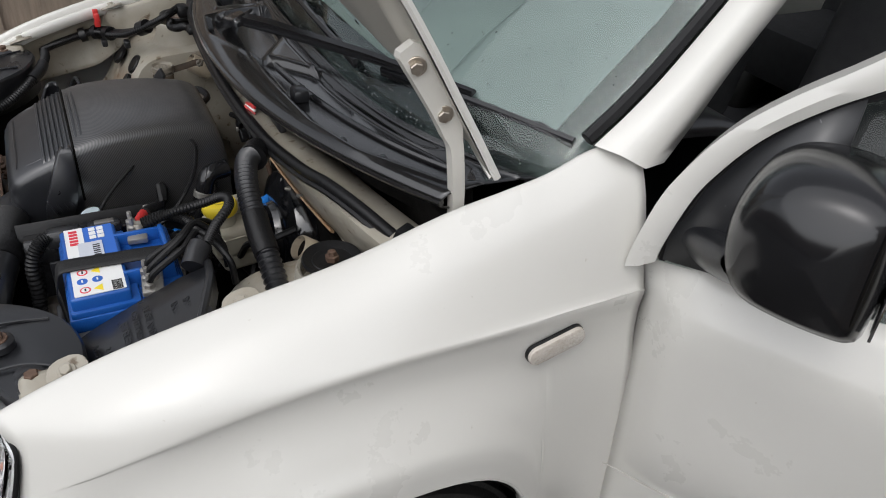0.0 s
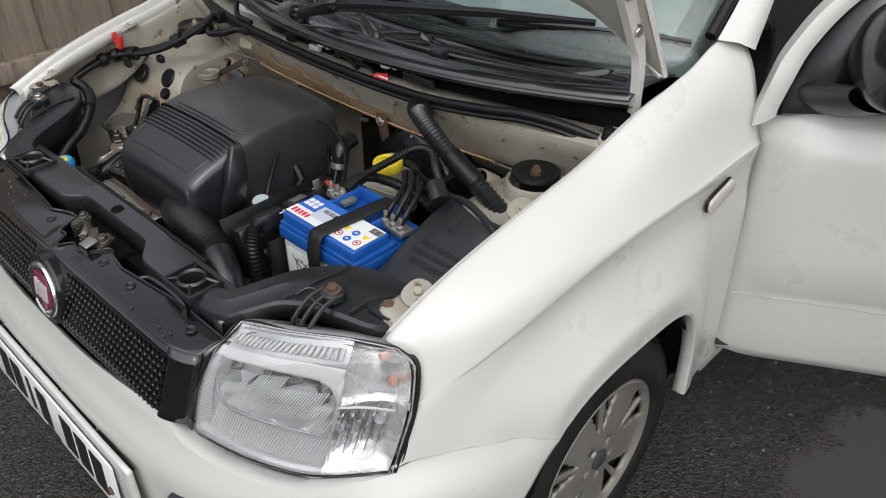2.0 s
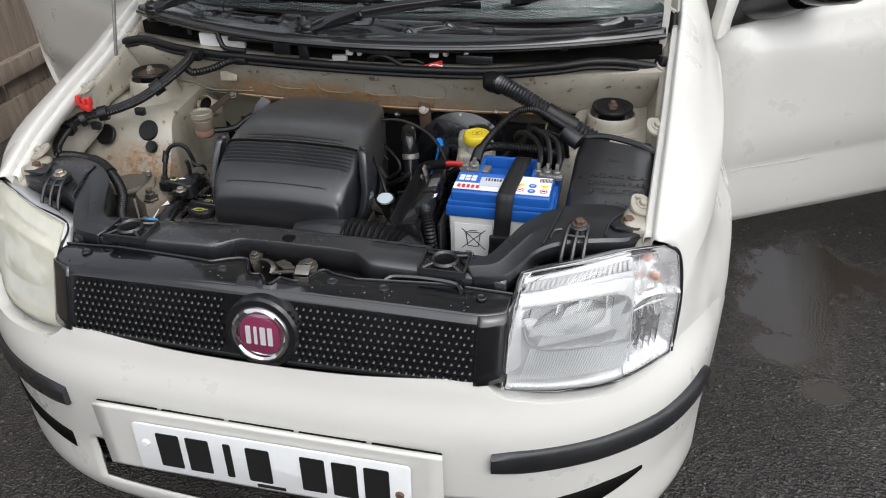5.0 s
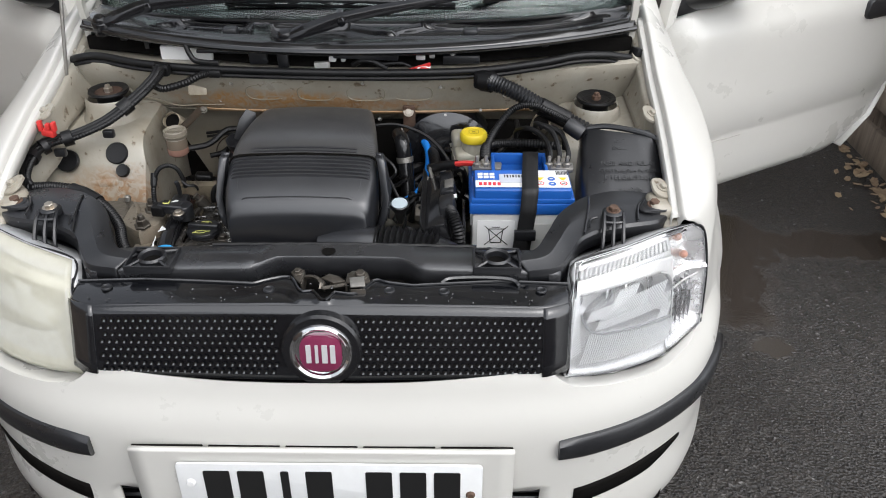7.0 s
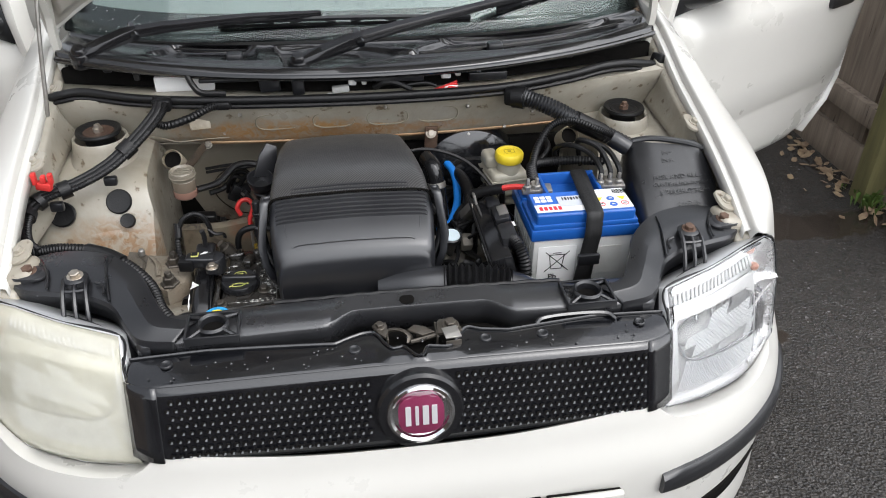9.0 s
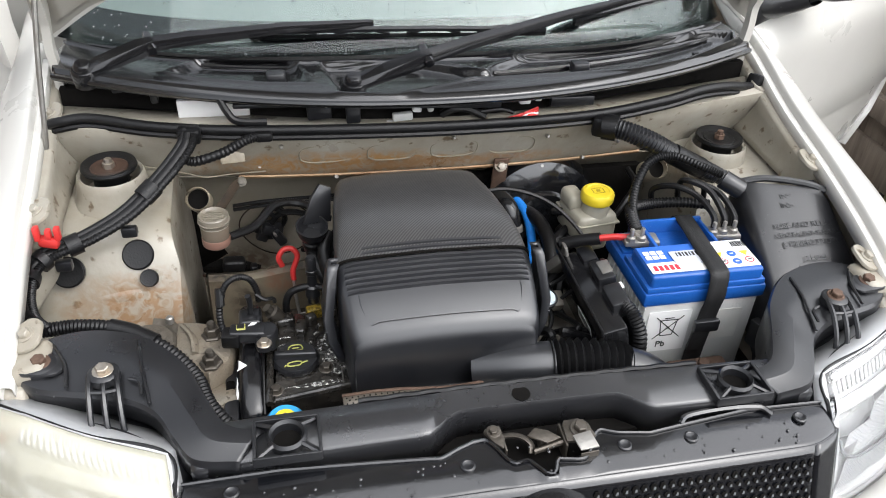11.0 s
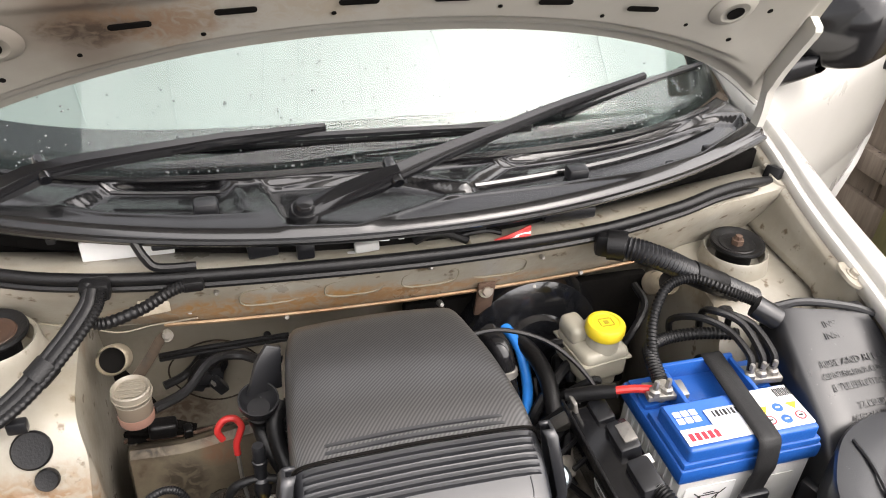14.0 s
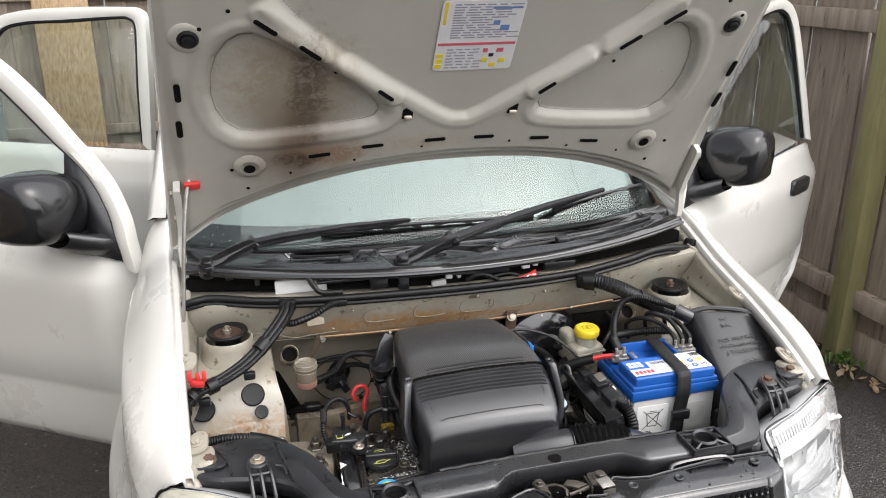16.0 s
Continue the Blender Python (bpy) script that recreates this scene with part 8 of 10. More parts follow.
part("hose_stub", tube(bmesh.new(), [(0.165, 0.46, 0.60), (0.17, 0.52, 0.66), (0.18, 0.60, 0.70), (0.17, 0.68, 0.70), (0.14, 0.73, 0.67)], 0.013, 12, 30), RUBBER, engine, "black hose")
part("blue_hose", tube(bmesh.new(), [(0.135, 0.735, 0.70), (0.150, 0.714, 0.712), (0.163, 0.675, 0.700), (0.160, 0.62, 0.672), (0.140, 0.57, 0.655), (0.11, 0.54, 0.65)], 0.0085, 10, 40), BLUEHOSE, engine, "bright blue hose")
for pts in ([(0.03, 0.60, 0.80), (0.10, 0.60, 0.805), (0.17, 0.575, 0.785), (0.215, 0.52, 0.745), (0.20, 0.46, 0.715), (0.15, 0.43, 0.70)],
            [(0.06, 0.50, 0.78), (0.10, 0.44, 0.74), (0.125, 0.40, 0.69), (0.10, 0.37, 0.66)], [(0.18, 0.52, 0.74), (0.17, 0.47, 0.72), (0.13, 0.44, 0.72)]):
    part("thin_cable", tube(bmesh.new(), pts, 0.0035, 6, 40), RUBBER, engine, "thin black cable")
fun = part("clear_cap", lathe(bmesh.new(), [(0.006, -0.05), (0.012, -0.02), (0.019, -0.008), (0.020, 0.0), (0.018, 0.002), (0.016, -0.002)], (0.113, 0.408, 0.724), (0, -0.2, 1), 26), PLASTIC, engine, "black-rimmed cap")
part("cap_face", lathe(bmesh.new(), [(0.0165, -0.001), (0.0155, 0.0015)], (0.113, 0.408, 0.724), (0, -0.2, 1), 26), mat("pale_blue_face", (0.50, 0.58, 0.62), 0.2), fun, "pale blue face")
for k in range(9):
    x, y = r5.uniform(0.09, 0.19), r5.uniform(0.32, 0.52)
    part("hose_piece", tube(bmesh.new(), [(x, y, 0.60), (x + r5.uniform(-0.03, 0.03), y + r5.uniform(-0.02, 0.03), 0.655), (x + r5.uniform(-0.04, 0.04), y + r5.uniform(-0.05, 0.05), 0.69), (x + r5.uniform(-0.06, 0.06), y + r5.uniform(-0.06, 0.06), 0.65)], r5.uniform(0.005, 0.010), 8, 24), RUBBER, engine, "black hose")
part("foil_piece", box((0.165, 0.50, 0.715), (0.03, 0.02, 0.04), 0.006, (30, 20, 15)), METAL, engine, "crumpled foil")
# breather funnel, injector and hoses left of the cover
fn = part("breather_funnel", lathe(bmesh.new(), [(0.012, -0.052), (0.012, -0.030), (0.014, -0.026), (0.020, -0.018), (0.0245, -0.006), (0.0255, 0.004), (0.0235, 0.004), (0.021, -0.006), (0.014, -0.016)], (-0.233, 0.562, 0.783), (0.05, -0.25, 1), 28), PLASTIC, engine, "black breather funnel")
part("funnel_back", prism(bmesh.new(), [(-0.020, 0.0), (0.026, -0.006), (0.034, 0.050), (0.016, 0.060), (-0.002, 0.040)], frame_at((-0.228, 0.582, 0.782), (1, 0.35, 0), (0, 0.25, 1)), 0.006, 0.002), PLASTIC, fn, "curved back of the funnel")
part("funnel_collar", lathe(bmesh.new(), [(0.0145, -0.004), (0.0155, -0.002), (0.0155, 0.006), (0.0135, 0.008)], (-0.2345, 0.570, 0.748), (0.05, -0.25, 1), 20), RUBBER, fn, "collar")
part("pipe", tube(bmesh.new(), [(-0.2345, 0.572, 0.752), (-0.234, 0.565, 0.728), (-0.226, 0.545, 0.712), (-0.212, 0.525, 0.690), (-0.205, 0.51, 0.66)], 0.0105, 12, 24), RUBBER, engine, "black breather pipe")
part("pipe", tube(bmesh.new(), [(-0.205, 0.575, 0.762), (-0.216, 0.556, 0.748), (-0.214, 0.535, 0.722), (-0.204, 0.512, 0.700)], 0.0115, 12, 24), RUBBER, engine, "black pipe")
part("corrugated_pipe", tube(bmesh.new(), [(-0.196, 0.575, 0.766), (-0.201, 0.555, 0.74), (-0.196, 0.53, 0.71)], 0.006, 10, rib=0.0012, pitch=0.004), RUBBER, engine, "thin corrugated pipe")
part("injector", lathe(bmesh.new(), [(0.009, 0.0), (0.009, 0.010), (0.0115, 0.012), (0.0115, 0.030), (0.008, 0.033), (0.0075, 0.052), (0.0095, 0.054), (0.0095, 0.060), (0.0080, 0.061), (0.0082, 0.080), (0.0065, 0.084)], (-0.240, 0.492, 0.690), (0.0, 0.05, 1), 12), PLASTIC, engine, "black injector plug")
part("injector_foil", box((-0.240, 0.478, 0.676), (0.026, 0.014, 0.030), 0.003, (8, 0, 10)), mat("gold_foil", (0.62, 0.42, 0.06), 0.3, metal=0.7, col2=(0.10, 0.075, 0.02), vary=140, amount=0.9, sharp=0.08), engine, "crumpled gold foil")
part("engine_cable", tube(bmesh.new(), [(-0.281, 0.490, 0.655), (-0.2825, 0.490, 0.692), (-0.272, 0.492, 0.713), (-0.246, 0.492, 0.720), (-0.215, 0.490, 0.714)], 0.0060, 10, 40), RUBBER, engine, "curved black cable")
part("steel_pipe", tube(bmesh.new(), [(-0.285, 0.52, 0.63), (-0.25, 0.53, 0.635), (-0.19, 0.53, 0.632)], 0.0035, 8, 16), METAL, engine, "thin steel pipe")
for dz in (0.0, 0.0085):
    part("pipe", tube(bmesh.new(), [(-0.365, 0.762, 0.700 + dz), (-0.30, 0.752, 0.712 + dz), (-0.178, 0.750, 0.716 + dz)], 0.0034, 8, 30), RUBBER, engine, "thin black rod")
for pts, r in (([(-0.366, 0.760, 0.650), (-0.340, 0.772, 0.652), (-0.322, 0.778, 0.664), (-0.308, 0.780, 0.682), (-0.292, 0.782, 0.690), (-0.280, 0.784, 0.676)], 0.0065),
               ([(-0.318, 0.778, 0.655), (-0.304, 0.770, 0.690), (-0.286, 0.768, 0.690), (-0.276, 0.776, 0.665), (-0.286, 0.782, 0.640)], 0.0055),
               ([(-0.300, 0.772, 0.660), (-0.284, 0.766, 0.682), (-0.258, 0.766, 0.684), (-0.225, 0.768, 0.672), (-0.190, 0.765, 0.664)], 0.0058),
               ([(-0.330, 0.776, 0.640), (-0.322, 0.768, 0.668), (-0.306, 0.766, 0.684), (-0.290, 0.770, 0.672)], 0.0045)):
    part("pipe", tube(bmesh.new(), pts, r, 8, 30), RUBBER, engine, "looped black wire")
for q, s, a in (((-0.309, 0.768, 0.650), (0.020, 0.018, 0.022), 25), ((-0.289, 0.768, 0.628), (0.018, 0.016, 0.032), -30), ((-0.318, 0.775, 0.632), (0.022, 0.016, 0.024), 30), ((-0.300, 0.778, 0.640), (0.040, 0.012, 0.040), 12)):
    part("connector", box(q, s, 0.004, (0, a, 10)), PLASTIC, engine, "black connector")
part("connector_pin", box((-0.296, 0.758, 0.642), (0.004, 0.006, 0.010), 0.001, (0, -30, 0)), METAL, engine, "bright pin")
# stained steel member low in front of the lower wall
TANK = mat("stained_beige_steel", (0.20, 0.17, 0.12), 0.5, col2=(0.075, 0.055, 0.036), vary=11, amount=0.8, sharp=0.2, grain=0.001, gscale=60, speck=(0.05, 0.035, 0.02), sscale=16, stop=0.66)
stain(TANK, (-0.385, 0.66, 0.645), (0.055, 0.06, 0.022), (0.02, 0.015, 0.011), 1, 0.6, 0.9)
stain(TANK, (-0.345, 0.628, 0.585), (0.040, 0.05, 0.050), (0.035, 0.026, 0.018), 1, 0.6, 0.85)
stain(TANK, (-0.300, 0.650, 0.650), (0.11, 0.03, 0.012), (0.03, 0.022, 0.015), 1, 0.5, 0.9)
stain(TANK, (-0.290, 0.632, 0.63), (0.035, 0.05, 0.030), (0.20, 0.10, 0.055), 1, 0.6, 0.7)
bm = bmesh.new()
rows = []
for y, z in ((0.755, 0.560), (0.70, 0.592), (0.664, 0.634), (0.648, 0.642), (0.636, 0.636), (0.630, 0.60), (0.622, 0.52), (0.615, 0.42)):
    rows.append([V((x, y + 0.003 * math.sin(23 * x), z + (0.018 * max(0, (x + 0.34) / 0.14) if z > 0.59 else 0))) for x in [-0.412 + 0.222 * i / 24 for i in range(25)]])
for r in rows:
    r.insert(0, r[0] + V((-0.004, 0.006, -0.006)))
grid(bm, rows)
part("stained_member", bm, TANK, engine, "stained beige steel member", solid=0.006, smooth=50)
part("black_clamp", tube(bmesh.new(), [(-0.425, 0.722, 0.600), (-0.38, 0.708, 0.606), (-0.335, 0.705, 0.604)], 0.013, 8, 14, flat=0.45), DARK, engine, "oily black clamp band")
part("clamp_block", box((-0.372, 0.706, 0.618), (0.040, 0.026, 0.026), 0.006, (0, 8, 6), 3), RUBBER, engine, "oily black block")
part("clamp_block", box((-0.338, 0.698, 0.603), (0.012, 0.018, 0.034), 0.003, (0, 4, 6), 3), RUBBER, engine, "oily black lug")
part("oily_pad", prism(bmesh.new(), [(-0.05, -0.010), (0.045, -0.012), (0.050, 0.004), (0.020, 0.016), (-0.020, 0.022), (-0.048, 0.012)], frame_at((-0.375, 0.716, 0.600), (1, 0, 0), (0, 0.5, 0.85)), 0.006, 0.002), DARK, engine, "oily black pad")
part("clamp_rod", tube(bmesh.new(), [(-0.430, 0.716, 0.592), (-0.34, 0.700, 0.603), (-0.285, 0.700, 0.612), (-0.20, 0.698, 0.622)], 0.0032, 8, 30), RUSTY, engine, "rusty rod")
part("clamp_rod", tube(bmesh.new(), [(-0.425, 0.700, 0.585), (-0.36, 0.694, 0.594), (-0.305, 0.692, 0.602)], 0.0032, 8, 30), RUSTY, engine, "rusty rod")
# perforated aluminium shield in front of the engine
SHIELD = mat("pitted_aluminium_shield", (0.34, 0.32, 0.28), 0.45, metal=0.5, col2=(0.26, 0.215, 0.165), vary=18, amount=0.8, speck=(0.06, 0.05, 0.04), sscale=75, stop=0.62, grain=0.0015, gscale=60)
bm = bmesh.new()
grid(bm, [[V((x, y + 0.10 * (x + 0.11) ** 2 * 3, z + 0.004 * math.sin(30 * x))) for x in [-0.215 + 0.21 * i / 14 for i in range(15)]] for y, z in ((0.266, 0.700), (0.252, 0.703), (0.240, 0.699), (0.226, 0.686), (0.216, 0.660))])
part("heat_shield", bm, SHIELD, engine, "pitted aluminium heat shield", solid=0.002)
bm = bmesh.new()
for i in range(26):
    for j in range(6):
        x = -0.210 + 0.0079 * i + (0.004 if j % 2 else 0)
        y, z = ((0.261, 0.7016), (0.2555, 0.7027), (0.250, 0.7026), (0.2445, 0.7010), (0.238, 0.6975), (0.231, 0.6915))[j]
        lathe(bm, [(0.0013, 0), (0.0011, 0.0010)], (x, y + 0.30 * (x + 0.11) ** 2, z + 0.004 * math.sin(30 * x)), (0, -0.3, 1), 6)
tagged(part("shield_pits", bm, DARK, engine, "rows of dark pits", smooth=0), kind="stuff")
part("shield_rim", tube(bmesh.new(), [(x, 0.268 + 0.30 * (x + 0.11) ** 2, 0.700 + 0.004 * math.sin(30 * x)) for x in [-0.215 + 0.21 * i / 14 for i in range(15)]], 0.0026, 6, 40), RUSTY, engine, "dark rolled rim")
part("shield_bolt", lathe(bmesh.new(), [(0.012, 0), (0.012, 0.004), (0.007, 0.006), (0.006, 0.010)], (-0.208, 0.232, 0.690), (0, -0.2, 1), 16), METAL, engine, "steel shield bolt")
part("shield_bolt", lathe(bmesh.new(), [(0.009, 0), (0.009, 0.003), (0.005, 0.005)], (-0.035, 0.250, 0.702), (0, -0.2, 1), 16), RUSTY, engine, "rusty shield bolt")
part("shield_tab", box((-0.252, 0.238, 0.682), (0.048, 0.034, 0.004), 0.001, (0, 4, -6)), SHIELD, engine, "pitted aluminium tab")
# red dipstick
dip = part("dipstick", tube(bmesh.new(), [(-0.285, 0.600, 0.684), (-0.290, 0.602, 0.700), (-0.281, 0.606, 0.713), (-0.267, 0.606, 0.714), (-0.259, 0.603, 0.702), (-0.263, 0.600, 0.688), (-0.268, 0.596, 0.676), (-0.268, 0.592, 0.660)], 0.0048, 10, 60), RED, engine, "red dipstick hook")
part("dipstick_tube", tube(bmesh.new(), [(-0.268, 0.592, 0.660), (-0.265, 0.575, 0.62), (-0.255, 0.55, 0.56)], 0.003, 6, 12), METAL, dip)

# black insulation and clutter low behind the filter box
# the pad's near-black also carries the shade of this gap
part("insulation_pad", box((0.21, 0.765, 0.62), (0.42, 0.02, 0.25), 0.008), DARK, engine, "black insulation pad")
r6 = random.Random(16)
for k in range(16):
    x, y, z = r6.uniform(0.05, 0.24), r6.uniform(0.52, 0.70), r6.uniform(0.60, 0.70)
    part("hose_piece", tube(bmesh.new(), [(x, y, z), (x + r6.uniform(-0.05, 0.05), y + r6.uniform(-0.04, 0.04), z + r6.uniform(0, 0.05)), (x + r6.uniform(-0.08, 0.08), y + r6.uniform(-0.06, 0.04), z + r6.uniform(-0.03, 0.03)), (x + r6.uniform(-0.1, 0.1), y + r6.uniform(-0.06, 0.04), z - 0.06)], r6.uniform(0.004, 0.012), 8, 24), RUBBER if k % 3 else GLOSSB, engine, "black hose")
for k in range(7):
    part("connector", box((r6.uniform(0.08, 0.20), r6.uniform(0.34, 0.62), r6.uniform(0.63, 0.69)), (0.03, 0.022, 0.026), 0.005, (r6.uniform(-30, 30), r6.uniform(-30, 30), r6.uniform(0, 90))), PLASTIC if k % 2 else ALUM, engine, "oily connector block")

# ---- washer filler ----
filler = thing("washer_filler", (-0.291, 0.207, 0.64), "blue screen-wash cap with a yellow symbol", "filler cap")
WC = V((-0.291, 0.209, 0.726))
part("cap", lathe(bmesh.new(), [(0.022, -0.02), (0.0235, -0.004), (0.025, 0.0), (0.025, 0.006), (0.021, 0.012), (0.017, 0.0115)], WC, (0, -0.1, 1), 32), BLUECAP, filler, "blue cap")
part("symbol", lathe(bmesh.new(), [(0.0145, 0.011), (0.0140, 0.0130), (0.010, 0.0133)], WC, (0, -0.1, 1), 12), YELLOW, filler, "yellow symbol")
for a, b in ((-0.006, -0.001), (0.0, 0.003), (0.006, -0.001)):
    part("symbol_line", tube(bmesh.new(), [WC + V((a - 0.003, b - 0.001, 0.0137)), WC + V((a, b + 0.003, 0.0140)), WC + V((a + 0.003, b - 0.001, 0.0137))], 0.0007, 5, 8), RUSTY, filler, "dark printed line")
part("neck", tube(bmesh.new(), [(-0.291, 0.210, 0.71), (-0.296, 0.225, 0.62), (-0.32, 0.25, 0.52)], 0.018, 14, 14), PLASTIC, filler, "black neck")

# ---- reservoirs ----
res = thing("brake_fluid_reservoir", (0.262, 0.60, 0.66), "milky brake fluid reservoir with a yellow cap", "reservoir")
part("tank", box((0.257, 0.620, 0.722), (0.078, 0.088, 0.056), 0.012, (0, 0, 8), 3), MILKY, res, "milky plastic tank")
part("tank_shoulder", box((0.231, 0.634, 0.757), (0.032, 0.048, 0.032), 0.010, (0, 0, 8), 3), MILKY, res, "raised shoulder")
part("tank_seam", box((0.257, 0.620, 0.733), (0.082, 0.092, 0.004), 0.0015, (0, 0, 8)), MILKY, res, "welded seam")
part("tank_foot", box((0.262, 0.622, 0.690), (0.060, 0.064, 0.05), 0.010, (0, 0, 8), 3), MILKY, res, "narrow foot")
part("neck", lathe(bmesh.new(), [(0.024, -0.035), (0.024, 0.0), (0.022, 0.004)], (0.262, 0.602, 0.772), (0, 0, 1), 28), MILKY, res, "milky neck")
bm = bmesh.new()
n = 48
rows = []
for r, h in ((0.0275, -0.002), (0.0285, 0.002), (0.0285, 0.013), (0.026, 0.017), (0.020, 0.018), (0.019, 0.0165)):
    rows.append([V((0.262 + (r + (0.0008 if k % 2 and 0 < h < 0.015 else 0)) * math.cos(2 * math.pi * k / n), 0.602 + (r + (0.0008 if k % 2 and 0 < h < 0.015 else 0)) * math.sin(2 * math.pi * k / n), 0.772 + h)) for k in range(n)])
vs = grid(bm, rows, True)
bm.faces.new(vs[-1]), bm.faces.new(vs[0][::-1])
yc = part("cap", bm, YELLOW, res, "knurled yellow cap")
for a, b, c, d in ((0, 0.008, 0.020, 0.0016), (0, -0.008, 0.020, 0.0016), (0.010, 0, 0.0016, 0.0176), (-0.010, 0, 0.0016, 0.0176), (0, 0, 0.008, 0.008)):
    part("symbol", box((0.262 + a, 0.602 + b, 0.7890), (c * 0.85, d * 0.85, 0.0005), 0), mat("faint_print", (0.35, 0.26, 0.02), 0.5) if not bpy.data.materials.get("faint_print") else bpy.data.materials["faint_print"], yc, "printed symbol")
part("brake_servo", lathe(bmesh.new(), [(0.05, -0.10), (0.115, -0.06), (0.122, -0.03), (0.122, 0.0), (0.112, 0.022), (0.085, 0.032), (0.06, 0.034), (0.055, 0.045), (0.03, 0.05)], (0.205, 0.735, 0.665), (0, -1, 0.12), 44), WETPL, car, "large black brake servo")
part("servo_pipe", tube(bmesh.new(), [(0.30, 0.62, 0.70), (0.33, 0.63, 0.74), (0.36, 0.66, 0.76), (0.36, 0.70, 0.77)], 0.006, 8, 24), RUBBER, car, "thin pipe")
ps = thing("fluid_pot", (-0.39, 0.61, 0.66), "cloudy fluid pot with a ribbed lid and pink fluid", "reservoir")
part("pot", lathe(bmesh.new(), [(0.017, 0.7220), (0.0215, 0.7272), (0.0225, 0.7461), (0.023, 0.7650), (0.022, 0.7684)], (-0.387, 0.622, 0), (0, 0, 1), 32), mat("cloudy_pot", (0.15, 0.125, 0.098), 0.25, col2=(0.15, 0.115, 0.085), vary=30, amount=0.8), ps, "cloudy pot")
part("fluid_band", lathe(bmesh.new(), [(0.0222, 0.7267), (0.0230, 0.7289), (0.0232, 0.7392), (0.0228, 0.7409)], (-0.387, 0.622, 0), (0, 0, 1), 32), mat("pink_fluid", (0.27, 0.15, 0.115), 0.22, col2=(0.20, 0.115, 0.09), vary=30, amount=0.7), ps, "pink fluid")
part("lid", lathe(bmesh.new(), [(0.0235, 0.7633), (0.0228, 0.7650), (0.0260, 0.7719), (0.0245, 0.7723), (0.0245, 0.7805), (0.0228, 0.7822), (0.0205, 0.7805), (0.019, 0.7770), (0.006, 0.7770)], (-0.387, 0.622, 0), (0, 0, 1), 32), mat("grimy_lid", (0.22, 0.20, 0.165), 0.3, col2=(0.21, 0.18, 0.135), vary=60, amount=0.8), ps, "milky ribbed lid")
for k in range(5):
    part("lid_rib", box((-0.387, 0.608 + 0.007 * k, 0.7783), (0.034 - 0.006 * abs(k - 2), 0.0020, 0.0022), 0.0008), mat("lid_ribs", (0.20, 0.18, 0.14), 0.5) if not bpy.data.materials.get("lid_ribs") else bpy.data.materials["lid_ribs"], ps)
part("pot_bracket", tube(bmesh.new(), [(-0.384, 0.645, 0.770), (-0.366, 0.668, 0.782), (-0.350, 0.692, 0.794), (-0.338, 0.704, 0.795)], 0.0075, 8, 16, flat=0.30), GRIME, ps, "rusty pot bracket")
part("bracket_bolt", lathe(bmesh.new(), [(0.009, 0), (0.009, 0.004), (0.006, 0.005), (0.006, 0.009), (0.003, 0.010)], (-0.342, 0.700, 0.793), (0.1, -0.7, 0.7), 12), OLDCAST, ps, "bracket bolt")
part("pot_hose", tube(bmesh.new(), [(-0.365, 0.625, 0.735), (-0.325, 0.65, 0.735), (-0.29, 0.68, 0.755), (-0.25, 0.69, 0.75), (-0.21, 0.66, 0.75)], 0.007, 8, 30), RUBBER, ps, "black hose")

# ---- battery ----
bat = thing("car_battery", (0.352, 0.43, 0.60), "blue-lidded grey car battery held by a black strap", "battery")
X0, X1, Y0, Y1 = 0.250, 0.453, 0.352, 0.515
cx, cy, wx, wy = (X0 + X1) / 2, (Y0 + Y1) / 2, X1 - X0, Y1 - Y0
part("case", box((cx, cy, 0.655), (wx - 0.012, wy - 0.008, 0.16), 0.005), CASEGREY, bat, "pale grey case")
lid = part("lid", box((cx, cy, 0.743), (wx, wy, 0.024), 0.004), BLUE, bat, "blue lid")
part("lid_front", box((cx, Y0 + 0.046, 0.767), (wx - 0.018, 0.080, 0.034), 0.005, (0, 0, 0), 3), BLUE, lid, "raised blue front")
part("lid_step", box((cx, Y0 + 0.05, 0.758), (wx - 0.006, 0.094, 0.012), 0.003), BLUE, lid)
part("lid_middle", box((0.350, 0.472, 0.758), (0.112, 0.072, 0.014), 0.003), BLUE, lid, "recessed handle well")
for c, sz in (((0.298, 0.466, 0.770), (0.007, 0.074, 0.030)), ((0.402, 0.466, 0.770), (0.007, 0.074, 0.030)), ((0.350, 0.501, 0.772), (0.110, 0.007, 0.034))):
    part("well_wall", box(c, sz, 0.002), BLUE, lid, "blue well wall")
part("lid_rear", box((cx, 0.485, 0.757), (wx - 0.012, 0.052, 0.008), 0.002), BLUE, lid)
for k in range(9):
    part("case_rib", box((X0 + 0.0045, Y0 + 0.02 + 0.015 * k, 0.715), (0.004, 0.004, 0.036), 0.001), CASEGREY, bat)
    part("case_rib", box((X1 - 0.0045, Y0 + 0.02 + 0.015 * k, 0.715), (0.004, 0.004, 0.036), 0.001), CASEGREY, bat)
TOPZ = 0.7842
TL = pose(0, 0, TOPZ)
part("label_band", prism(bmesh.new(), rounded(0.105, 0.062, 0.002, 2, X0 + 0.064, Y0 + 0.050), TL, 0.0008), BLUEINK, bat, "blue label")
part("label_stripe", prism(bmesh.new(), rounded(0.105, 0.026, 0.001, 2, X0 + 0.064, Y0 + 0.026), TL @ pose(0, 0, 0.0008), 0.0006), WHITEP, bat, "white label stripe")
